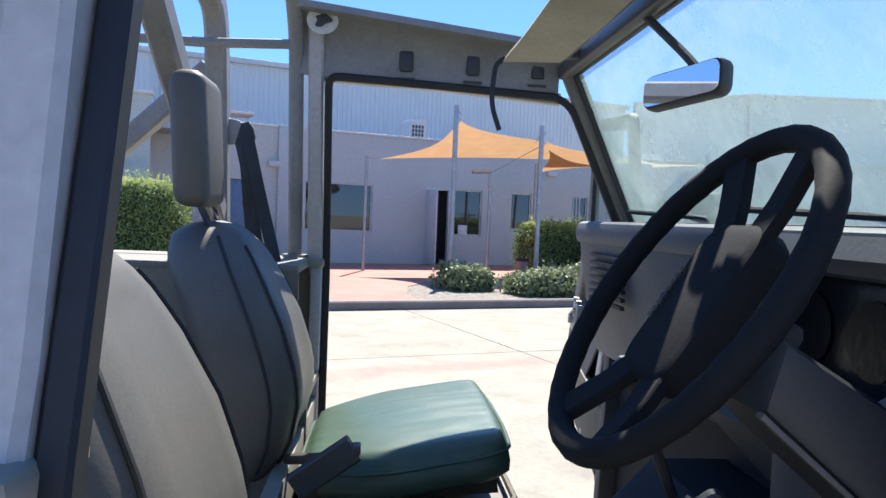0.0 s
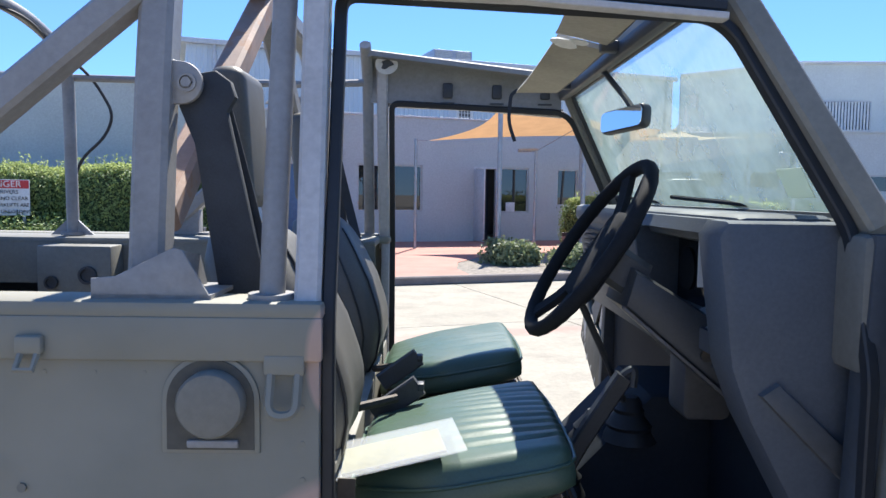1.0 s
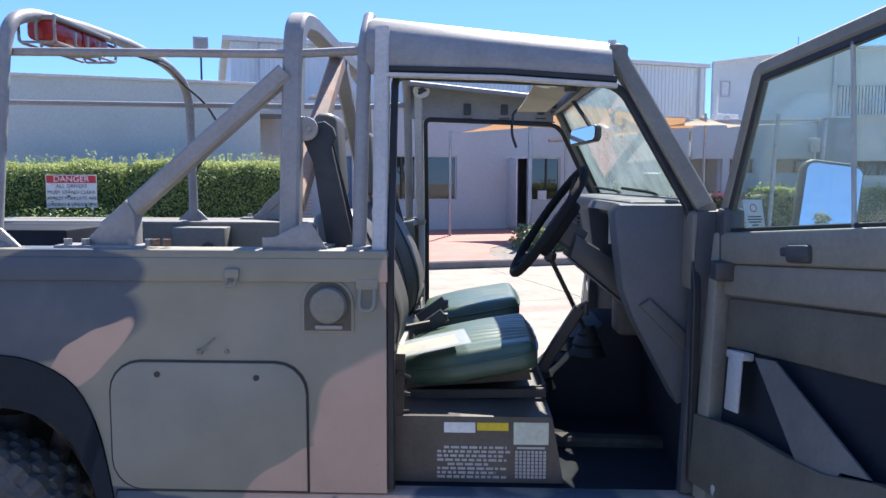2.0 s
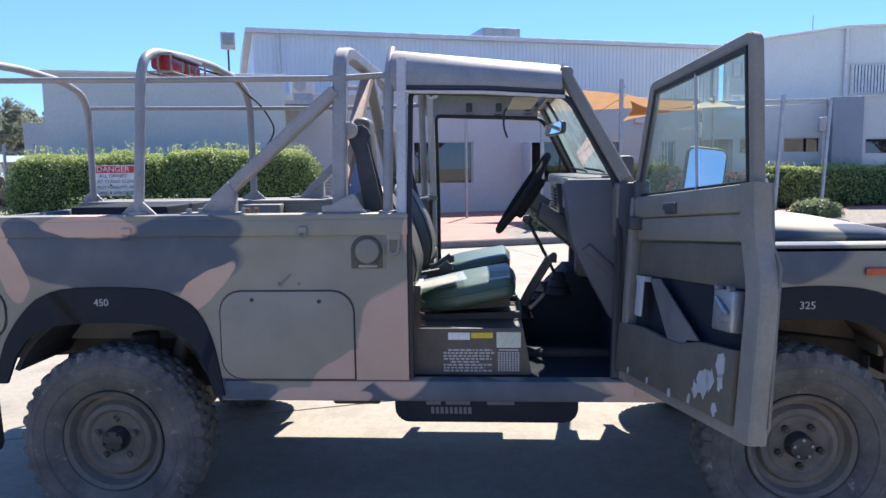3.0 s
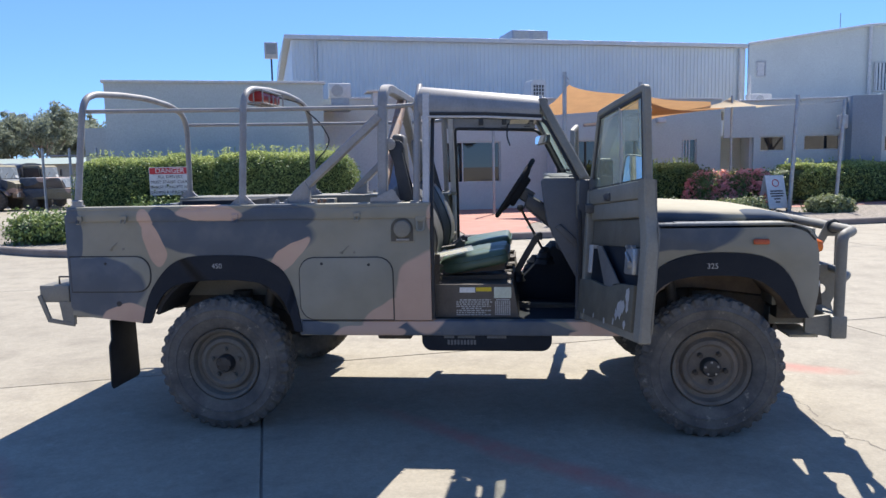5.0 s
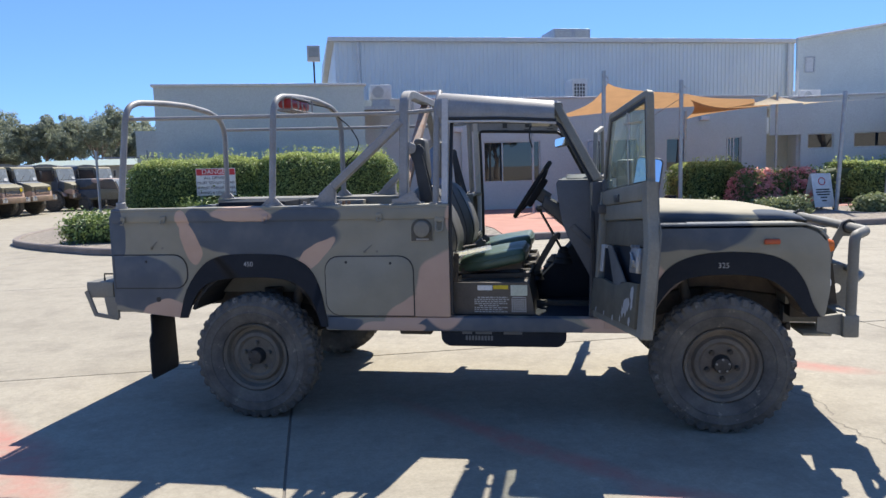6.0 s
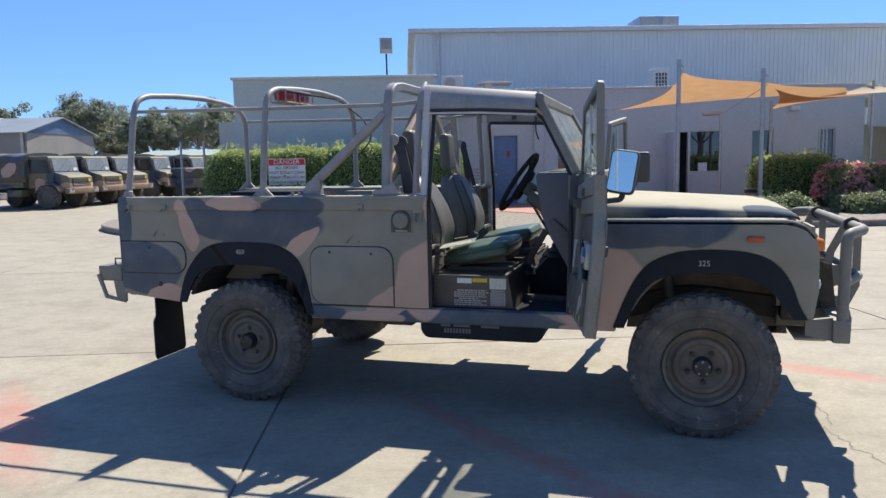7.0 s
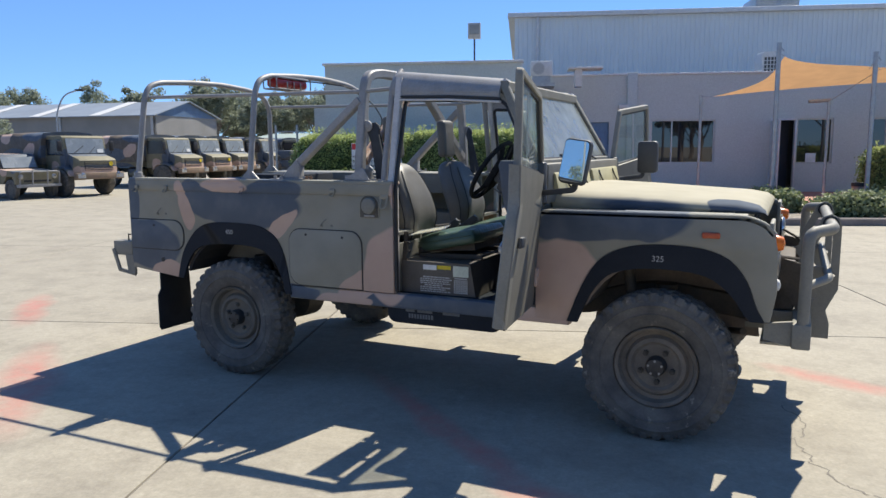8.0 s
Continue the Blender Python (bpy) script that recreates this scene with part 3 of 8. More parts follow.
box(bm, 1.3, 24.1, 28.55, 28.8, 7.15, 7.34, 0.02)
part("gutter", to_site(bm), trim_white, ware, "long pale eaves gutter")
bm = B()
prism(bm, [(28.6, 7.3), (44, 8.2), (60, 7.3)], "x", 1.3, 24.0)
part("roof", to_site(bm), clad, ware, "low-pitched corrugated steel roof")
bm = B()
for u in (2.6, 23.6):
    sweep(bm, [(u, 28.7, 3.3), (u, 28.7, 7.2)], 0.07, 8)
part("downpipe", to_site(bm), trim_white, ware)

# far wing that turns towards the yard
TURN2 = pose(8.95, 23.35, 0, 0, 0, -4.0)
wing = thing("reception_building", "pale rendered reception wing with high slit windows", "building")
bm = B()
walling(bm, 0, 5.0, 0.05, 3.62, 0, 0.2, [(-0.0, 1.0, 0.05, 2.36), (1.2, 2.05, 1.85, 2.4), (2.65, 3.85, 1.85, 2.4)])
box(bm, 0.9, 1.0, 0.2, 1.6, 0.05, 2.5)
bmesh.ops.transform(bm, matrix=TURN2, verts=bm.verts)
part("wall", bm, render_pale, wing)
bm = B()
box(bm, 4.0, 4.95, -0.6, 0, 0.05, 3.66, 0.01)
bmesh.ops.transform(bm, matrix=TURN2, verts=bm.verts)
# Shade on the pier's front is put into a darker render colour.
part("pier", bm, surf("pier_shade_render", (0.30, 0.335, 0.36), (0.27, 0.3, 0.325), 0.8, 0.85, 0, 0.25, 26), wing, "rendered pier coloured blue-grey for its shaded front")
bm = B()
walling(bm, 5.0, 26, 0.05, 3.66, -0.45, -0.25, [(5.06, 7.3, 1.76, 2.32)])
box(bm, 5.0, 26, -0.25, 6.0, 3.3, 3.4)
box(bm, 4.9, 26, -0.5, -0.2, 3.66, 3.72)
box(bm, 0.0, 1.0, 1.6, 1.7, 0.05, 2.5)
bmesh.ops.transform(bm, matrix=TURN2, verts=bm.verts)
part("front_wall", bm, render_pale, wing)
bm = B()
prism(bm, [(2.08, 3.4), (30, 3.4), (30, 6.98), (6.8, 6.98), (2.08, 6.45)], "y", 6.0, 6.25)
bmesh.ops.transform(bm, matrix=TURN2, verts=bm.verts)
part("upper_wall", bm, render_pale, wing, "raked upper wall")
bm = B()
box(bm, -0.05, 5, 0.2, 6.0, 3.3, 3.4)
box(bm, -0.05, 5.0, -0.05, 0.25, 3.62, 3.68, 0.01)
bmesh.ops.transform(bm, matrix=TURN2, verts=bm.verts)
part("roof", bm, trim_white, wing)
bm = B()
sweep(bm, [(2.05, 5.98, 6.47), (6.8, 5.98, 7.0), (30, 5.98, 7.0)], 0, rect=(0.3, 0.1))
bmesh.ops.transform(bm, matrix=TURN2, verts=bm.verts)
part("verge_trim", bm, trim_white, wing)
window(wing, 1.2, 2.05, 1.85, 2.4, 0.06, TURN2)
window(wing, 2.65, 3.85, 1.85, 2.4, 0.06, TURN2)
window(wing, 5.06, 7.3, 1.76, 2.32, -0.42, TURN2)
window(wing, 7.0, 9.6, 4.3, 5.5, 5.95, TURN2, bars=[(7.07 + k * 0.125, 7.15 + k * 0.125) for k in range(20)])
window(wing, 2.37, 2.77, 5.08, 5.73, 5.95, TURN2, bars=[(2.43, 2.71)])
bm = B()
sweep(bm, [(3.65, -0.75, 0.1), (3.65, -0.75, 2.6)], 0.05, 8)
box(bm, 3.5, 3.8, -0.85, -0.62, 2.55, 3.0, 0.02)
bmesh.ops.transform(bm, matrix=TURN2, verts=bm.verts)
part("downpipe", bm, light_grey, wing, "grey rainwater head and pipe")
bm = B()
sweep(bm, [(6.8, 5.9, 3.4), (6.8, 5.9, 6.95)], 0.07, 8)
bmesh.ops.transform(bm, matrix=TURN2, verts=bm.verts)
part("downpipe", bm, trim_white, wing)

# ---------------------------------------------------------------- the vehicle
CY = 0.975                                  # its centre line; right side y 0.08, left side y 1.87
car = thing("utility_vehicle", "open-topped military four-wheel-drive in faded camouflage paint, doors open", "vehicle", at=Matrix.Translation((1.4, CY, 0.03)))
CAR0 = Matrix.Translation((-1.4, -CY, 0))


def flip(bm):
    """The same thing on the vehicle's other side."""
    bmesh.ops.scale(bm, vec=(1, -1, 1), verts=bm.verts)
    bmesh.ops.translate(bm, vec=(0, 2 * CY, 0), verts=bm.verts)
    bmesh.ops.reverse_faces(bm, faces=bm.faces)
    return bm


def cpart(name, bm, mat, parent=None, label="", sharp=38):
    ob = part(name, bm, mat, parent or car, label, sharp)
    ob.matrix_parent_inverse = (parent or car).matrix_world.inverted() if parent is None else Matrix()
    if parent is None:
        ob.matrix_parent_inverse = CAR0
    return ob


def group_part(name, label=""):
    """A part of the vehicle that holds sub-parts."""
    ob = new(name)
    ob.parent, ob.matrix_parent_inverse = car, CAR0
    ob.empty_display_size = 0.05
    return tagged(ob, label) if label else ob


def both(name, make, mat, label="", sharp=38):
    for side in (0, 1):
        bm = B()
        make(bm)
        cpart(name, flip(bm) if side else bm, mat, None, label, sharp)


ARCH_R = [(-0.513, 0.612), (-0.46, 0.785), (-0.37, 0.915), (-0.28, 0.985), (-0.145, 1.015), (0.15, 1.013), (0.275, 0.985), (0.365, 0.925), (0.42, 0.82), (0.45, 0.69), (0.468, 0.565)]
INNER_R = [(-0.462, 0.612), (-0.405, 0.74), (-0.325, 0.825), (-0.20, 0.862), (0.0, 0.872), (0.12, 0.868), (0.24, 0.848), (0.33, 0.79), (0.385, 0.70), (0.41, 0.63), (0.425, 0.565)]
ARCH_F = [(2.316, 0.567), (2.391, 0.762), (2.479, 0.906), (2.597, 0.979), (2.769, 1.010), (2.994, 1.001), (3.132, 0.95), (3.216, 0.848), (3.26, 0.73), (3.302, 0.651)]
INNER_F = [(2.375, 0.567), (2.44, 0.72), (2.53, 0.83), (2.64, 0.872), (2.78, 0.885), (2.95, 0.878), (3.06, 0.845), (3.15, 0.77), (3.205, 0.69), (3.24, 0.651)]


def smooth_line(pts, n=3):
    """Catmull-Rom points between the given ones."""
    p = [Vector((*q, 0)) for q in pts]
    p = [2 * p[0] - p[1]] + p + [2 * p[-1] - p[-2]]
    out = []
    for a, b, c, d in zip(p, p[1:], p[2:], p[3:]):
        for i in range(n):
            s = i / n
            q = 0.5 * ((2 * b) + (c - a) * s + (2 * a - 5 * b + 4 * c - d) * s * s + (3 * b - a - 3 * c + d) * s ** 3)
            out.append((q.x, q.y))
    return out + [tuple(pts[-1])]


AR, IR, AF, IF = (smooth_line(q) for q in (ARCH_R, INNER_R, ARCH_F, INNER_F))


def rear_side(bm):
    prism(bm, [(-0.93, 1.285), (-0.952, 1.255), (-0.955, 0.66)] + [(-0.52, 0.612)] + AR + [(0.47, 0.632), (1.235, 0.632), (1.235, 1.285)], "y", 0.08, 0.105, 0.004)


def front_side(bm):
    prism(bm, [(2.135, 1.165), (2.135, 0.567)] + AF + [(3.33, 0.655), (3.352, 0.80), (3.348, 1.0), (3.33, 1.085), (3.285, 1.14), (3.22, 1.165)], "y", 0.08, 0.11, 0.006)


for nm, make in (("rear_side_panel", rear_side), ("front_wing", front_side)):
    bm = B()
    make(bm)
    cpart(nm, bm, paint)
    bm = B()
    make(bm)
    for w in bm.verts:                           # far panels end high, unseen, to widen the sunlit strip beneath
        if w.co.z < 0.7 and 0.46 < w.co.x < 2.33:
            w.co.z = 0.9
    cpart(nm, flip(bm), paint)


def flare(outer, inner):
    def make(bm):
        n = len(outer)
        for a, b in zip(range(n - 1), range(1, n)):
            prism(bm, [outer[a], outer[b], inner[b], inner[a]], "y", 0.074, 0.092)
        bmesh.ops.remove_doubles(bm, verts=bm.verts, dist=0.0005)
    return make


both("rear_wheel_arch", flare(AR, IR), black_paint, "matt black wheel-arch band")
both("front_wheel_arch", flare(AF, IF), black_paint, "matt black wheel-arch band")
E2 = pose(0, 0, 0, 90, 0, 0)
words("pressure_mark", "450", 0.042, light_grey, car, Matrix.Translation((-0.03, 0.072, 0.955)) @ E2).matrix_parent_inverse = CAR0
words("pressure_mark", "325", 0.042, light_grey, car, Matrix.Translation((2.79, 0.072, 0.937)) @ E2).matrix_parent_inverse = CAR0


def wheel_tub(x, z0):
    def make(bm):
        n = 12
        for k in range(n):
            a0, a1 = radians(24 + 132 * k / n), radians(24 + 132 * (k + 1) / n)
            p = [(x + math.cos(a) * r, z0 + math.sin(a) * r) for a, r in ((a0, 0.44), (a1, 0.44), (a1, 0.46), (a0, 0.46))]
            prism(bm, p, "y", 0.10, 0.50)
        bmesh.ops.remove_doubles(bm, verts=bm.verts, dist=0.001)
        prism(bm, [(x + math.cos(math.pi * k / n) * 0.45, z0 + math.sin(math.pi * k / n) * 0.45) for k in range(n + 1)], "y", 0.50, 0.52)
    return make


both("wheel_tub", wheel_tub(-0.02, 0.48), surf("dark_underseal", (0.022, 0.023, 0.026), (0.05, 0.044, 0.038), 6, 0.85), "black undersealed inner wheel housing")
both("wheel_tub", wheel_tub(2.82, 0.48), surf("road_dirt", (0.13, 0.105, 0.084), (0.23, 0.18, 0.14), 6, 0.85), "inner wheel housing caked in road dirt")

# tray
bm = B()
box(bm, -0.95, 1.235, 0.105, 0.45, 0.98, 1.0)
box(bm, -0.95, 1.235, 1.50, 1.845, 0.98, 1.0)
box(bm, -0.95, 1.235, 0.45, 1.50, 0.72, 0.745)
box(bm, -0.95, 1.235, 0.44, 0.46, 0.72, 1.0)
box(bm, -0.95, 1.235, 1.49, 1.51, 0.72, 1.0)
box(bm, 1.20, 1.232, 0.105, 1.845, 0.63, 0.93, 0.004)
cpart("tray_floor", bm, olive)
bm = B()
box(bm, -0.975, -0.945, 0.09, 1.86, 0.70, 1.27, 0.01)
cpart("tailgate", bm, paint)


def capping(bm):
    box(bm, -0.945, 1.24, 0.07, 0.17, 1.285, 1.312, 0.008)
    box(bm, -0.945, 1.24, 0.068, 0.082, 1.225, 1.29, 0.004)


both("side_capping", capping, paint, "folded body capping rail")
bm = B()
for x in (-0.86, -0.58, 0.1, 0.82):
    box(bm, x - 0.02, x + 0.02, 0.055, 0.07, 1.235, 1.262, 0.005)
    sweep(bm, [(x - 0.012, 0.06, 1.235), (x - 0.012, 0.045, 1.215), (x + 0.012, 0.045, 1.215), (x + 0.012, 0.06, 1.235)], 0.005, 6)
cpart("rope_cleat", bm, paint, None, "small rope cleats along the capping")
bm = B()
for k in range(30):
    x = -0.92 + k * 0.073
    disc(bm, (x, 0.079, 1.205), "y", 0.0035, 0.003, 6)
for k in range(10):
    disc(bm, (1.21, 0.078, 0.66 + k * 0.055), "y", 0.004, 0.004, 6)
cpart("rivet", bm, paint, None, "rows of small rivets")


def rounded(x0, x1, z0, z1, r, corners=(1, 1, 1, 1), n=5):
    out = []
    for (cx, cz, a0), on in zip(((x1, z1, 0), (x0, z1, 90), (x0, z0, 180), (x1, z0, 270)), corners):
        if not on:
            out.append((cx, cz))
            continue
        ox, oz = cx + (r if cx == x0 else -r), cz + (r if cz == z0 else -r)
        out += [(ox + r * math.cos(radians(a0 + 90 * i / n)), oz + r * math.sin(radians(a0 + 90 * i / n))) for i in range(n + 1)]
    return out


def locker(x0, x1, z0, z1, corners, holes):
    g = group_part("locker_lid", "flush side locker lid")
    bm = B()
    prism(bm, rounded(x0, x1, z0, z1, 0.09, corners), "y", 0.0765, 0.0815)
    cpart("gasket", bm, seal, g)
    bm = B()
    prism(bm, rounded(x0 + 0.006, x1 - 0.006, z0 + 0.006, z1 - 0.006, 0.086, corners), "y", 0.071, 0.079, 0.002)
    cpart("lid", bm, paint, g)
    bm = B()
    for x, z in holes:
        disc(bm, (x, 0.069, z), "y", 0.0085, 0.004, 12)
    cpart("lock_hole", bm, seal, g)


locker(0.462, 1.02, 0.633, 1.005, (1, 1, 1, 0), ((0.601, 0.966), (0.877, 0.959)))
locker(-0.948, -0.44, 0.80, 1.02, (1, 0, 0, 1), ((-0.72, 0.975),))
bm = B()
disc(bm, (-0.654, 0.077, 0.73), "y", 0.016, 0.004, 14)
cpart("drain_hole", bm, seal)
bm = B()
for x, z in ((-0.66, 1.06), (0.74, 1.03)):
    box(bm, x - 0.03, x - 0.012, 0.072, 0.08, z - 0.008, z + 0.006, 0.003)
    disc(bm, (x + 0.055, 0.076, z), "y", 0.007, 0.008, 12)
    sweep(bm, [(x - 0.02, 0.066, z), (x + 0.005, 0.056, z + 0.02), (x + 0.028, 0.062, z + 0.042)], 0.003, 6)
cpart("lid_catch", bm, olive, None, "small rusty lid catch")

# fuel filler
g = group_part("fuel_filler", "round olive fuel cap in an arched recess")
bm = B()
prism(bm, rounded(1.004, 1.148, 1.086, 1.234, 0.07, (1, 1, 0, 0), 8), "y", 0.0745, 0.0815, 0.002)
cpart("surround", bm, paint, g)
# Flat dark plate stands for the shaded hollow around the cap.
bm = B()
prism(bm, rounded(1.012, 1.14, 1.092, 1.227, 0.063, (1, 1, 0, 0), 8), "y", 0.0725, 0.0775)
cpart("recess", bm, surf("recess_shade", (0.10, 0.093, 0.075), None, 8, 0.7), g)
bm = B()
lathe(bm, [(0, 0.044), (-0.006, 0.05), (-0.022, 0.05), (-0.028, 0.046), (-0.031, 0.03)], (1.08, 0.078, 1.163), "y", 30)
cpart("cap", bm, olive, g)
bm = B()
box(bm, 1.042, 1.118, 0.066, 0.0735, 1.096, 1.108, 0.003)
cpart("label", bm, tube_paint, g)
bm = B()
sweep(bm, filleted([(1.165, 0.075, 1.215), (1.165, 0.05, 1.15), (1.205, 0.05, 1.15), (1.205, 0.075, 1.215)], 0.02), 0.007, 6)
box(bm, 1.155, 1.215, 0.066, 0.08, 1.205, 1.235, 0.004)
cpart("tie_down_ring", bm, paint)

# sill, under-seat tank, chassis
def sill(bm):
    box(bm, 0.45, 2.33, 0.085, 0.16, 0.54, 0.628, 0.012)


bm = B()
sill(bm)
cpart("sill", bm, paint, None, "body sill below the doors")
bm = B()                                         # the far sill is set inboard to let more sun in underneath
box(bm, 0.45, 2.33, 1.54, 1.61, 0.54, 0.628, 0.012)
cpart("sill", bm, paint, None, "body sill below the doors")
bm = B()
prism(bm, rounded(1.17, 1.92, 0.445, 0.56, 0.06, (0, 0, 1, 1)), "y", 0.11, 0.46, 0.01)
tank = cpart("under_seat_tank", bm, black_paint, None, "black tank hung below the sill")
bm = B()
for i, (a, b) in enumerate(((1.30, 1.36), (1.38, 1.48), (1.55, 1.66))):
    box(bm, a, b, 0.1085, 0.1105, 0.522, 0.538)
for k in range(9):
    box(bm, 1.32 + k * 0.019, 1.333 + k * 0.019, 0.1085, 0.1105, 0.484, 0.512)
box(bm, 1.26, 1.285, 0.083, 0.0848, 0.556, 0.564)
cpart("stencil_mark", bm, plain("worn_stencil", (0.13, 0.135, 0.14), 0.6), None, "worn pale stencil marks")
def rail(bm):
    sweep(bm, [(-0.95, 0.52, 0.66), (-0.35, 0.52, 0.70), (0.0, 0.52, 0.76), (0.4, 0.52, 0.62), (2.3, 0.52, 0.58), (2.7, 0.52, 0.70), (3.35, 0.52, 0.62)], 0, rect=(0.07, 0.13), fillet=0.15)


both("chassis_rail", rail, steel_dark)
bm = B()
for x in (0.62, 1.05, 2.15):
    box(bm, x - 0.05, x + 0.05, 0.45, 1.5, 0.50, 0.6, 0.01)
box(bm, 0.9, 1.1, 0.17, 0.33, 0.50, 0.62, 0.01)
cpart("outrigger", bm, steel_dark)
bm = B()
sweep(bm, [(-0.02, 0.2, 0.364), (-0.02, 1.75, 0.364)], 0.05, 12)
lathe(bm, [(-0.16, 0.06), (-0.1, 0.14), (0.08, 0.15), (0.16, 0.07)], (-0.02, 0.85, 0.364), "y", 18)
sweep(bm, [(0.1, 0.85, 0.40), (1.5, 0.9, 0.55)], 0.035, 10)
cpart("rear_axle", bm, steel_dark)
bm = B()
sweep(bm, [(2.794, 0.2, 0.364), (2.794, 1.75, 0.364)], 0.05, 12)
lathe(bm, [(-0.16, 0.06), (-0.1, 0.14), (0.08, 0.15), (0.16, 0.07)], (2.794, 1.2, 0.364), "y", 18)
sweep(bm, [(2.95, 0.25, 0.36), (2.95, 1.7, 0.36)], 0.018, 8)
sweep(bm, [(3.2, 0.3, 0.55), (2.95, 0.9, 0.40), (3.0, 1.6, 0.4)], 0.018, 8)
cpart("front_axle", bm, steel_dark)
bm = B()
lathe(bm, [(-0.28, 0.03), (-0.25, 0.09), (0.25, 0.09), (0.28, 0.03)], (0.72, 1.2, 0.5), "x", 16)
sweep(bm, [(2.2, 1.3, 0.5), (0.72, 1.2, 0.5), (0.3, 1.2, 0.62), (-0.9, 1.35, 0.6)], 0.025, 8, 0.1)
box(bm, 1.3, 2.0, 0.6, 1.35, 0.42, 0.6, 0.04)
cpart("exhaust", bm, steel_dark)
bm = B()
sweep(bm, [(0.12, 0.30, 0.45), (0.22, 0.3, 0.78)], 0.03, 10)
sweep(bm, [(2.66, 0.30, 0.45), (2.6, 0.3, 0.85)], 0.03, 10)
for x in (0.0, 2.794):
    lathe(bm, [(0, 0.06), (0.3, 0.06)], (x, 0.38, 0.46), "z", 12)
cpart("suspension", bm, steel_dark)


def mudflap(bm):
    prism(bm, [(0.13, 0.62), (0.41, 0.62), (0.43, 0.22), (0.41, 0.195), (0.115, 0.195), (0.10, 0.22), (0.10, 0.46), (0.13, 0.5)], "x", -0.756, -0.744, 0.003)


for side in (0, 1):
    bm = B()
    mudflap(bm)
    cpart("mudflap", flip(bm) if side else bm, seal, None, "hanging black rubber mudflap")


# wheels
def tyre_mesh():
    """Carcass and tread in one moulding: four rows of staggered lugs, the outer two wrapping the shoulders."""
    bm = B()
    n, per = 36, 5
    seg = n * per
    rows = [(0.06, 0.205, None), (0.03, 0.222, None), (0.008, 0.26, None), (0.003, 0.281, None), (-0.003, 0.285, None), (-0.003, 0.289, None), (0.0, 0.293, None), (-0.002, 0.33, None), (-0.005, 0.335, None), (-0.001, 0.34, None),
            (0.008, 0.356, None), (0.006, 0.36, 0), (0.014, 0.378, 0), (0.026, 0.395, 0), (0.058, 0.398, 0), (0.062, 0.384, None), (0.066, 0.398, 2), (0.104, 0.399, 2), (0.108, 0.384, None), (0.112, 0.399, 0), (0.152, 0.398, 0),
            (0.156, 0.384, None), (0.16, 0.398, 2), (0.194, 0.395, 2), (0.206, 0.378, 2), (0.214, 0.36, 2), (0.216, 0.352, None), (0.22, 0.31, None), (0.212, 0.26, None), (0.19, 0.222, None), (0.16, 0.205, None)]
    rings = []
    for y, r, off in rows:
        lp = []
        for i in range(seg):
            a = i * math.tau / seg
            rr, yy = r, y
            if off is not None and (i + off) % per in (0, 1):
                rr = min(r, 0.384) if r > 0.384 else r - 0.004
                yy = y + (0.007 if y < 0.03 else -0.007 if y > 0.19 else 0)
            rr += 0.0012 * noise.noise(Vector((math.cos(a) * 6, y * 30, math.sin(a) * 6)))
            lp.append(bm.verts.new((rr * math.cos(a), yy, rr * math.sin(a))))
        rings.append(lp)
    for p, q in zip(rings, rings[1:]):
        for i in range(seg):
            bm.faces.new((p[i], p[(i + 1) % seg], q[(i + 1) % seg], q[i]))
    bmesh.ops.recalc_face_normals(bm, faces=bm.faces)
    return mesh_of("tyre", bm, rubber, 26)


def rim_mesh(mat):
    bm = B()
    lathe(bm, [(0.16, 0.21), (0.05, 0.205), (0.03, 0.215), (0.022, 0.21), (0.035, 0.195), (0.075, 0.185), (0.08, 0.165), (0.058, 0.150), (0.052, 0.13), (0.066, 0.115), (0.07, 0.07), (0.078, 0.03), (0.079, 0.004)], (0, 0, 0), "y", 40, False)
    return mesh_of("rim", bm, mat, 30)


def hub_mesh():
    bm = B()
    lathe(bm, [(0.075, 0.054), (0.03, 0.05), (0.02, 0.044), (0.016, 0.02)], (0, 0, 0), "y", 20)
    return mesh_of("hub", bm, hub_black, 30)


def nut_mesh(r, d, mat):
    bm = B()
    disc(bm, (0, 0, 0), "y", r, d, 6)
    disc(bm, (0, -d * 0.3, 0), "y", r * 0.6, d, 8)
    return mesh_of("nut", bm, mat, 30)


hub_black = surf("greasy_black_hub", (0.02, 0.02, 0.022), (0.045, 0.043, 0.04), 30, 0.45)
bright_steel = surf("bright_bolt_steel", (0.42, 0.42, 0.42), None, 20, 0.35, 0.6)
TY, RM_REAR, RM_FRONT, HUB = tyre_mesh(), rim_mesh(wheel_paint), rim_mesh(rim_dusty), hub_mesh()
NUT, NUT_PAINTED, BOLT, BOLT_DULL = nut_mesh(0.015, 0.03, steel_dark), nut_mesh(0.014, 0.026, wheel_paint), nut_mesh(0.0065, 0.012, bright_steel), nut_mesh(0.0065, 0.012, steel_dark)
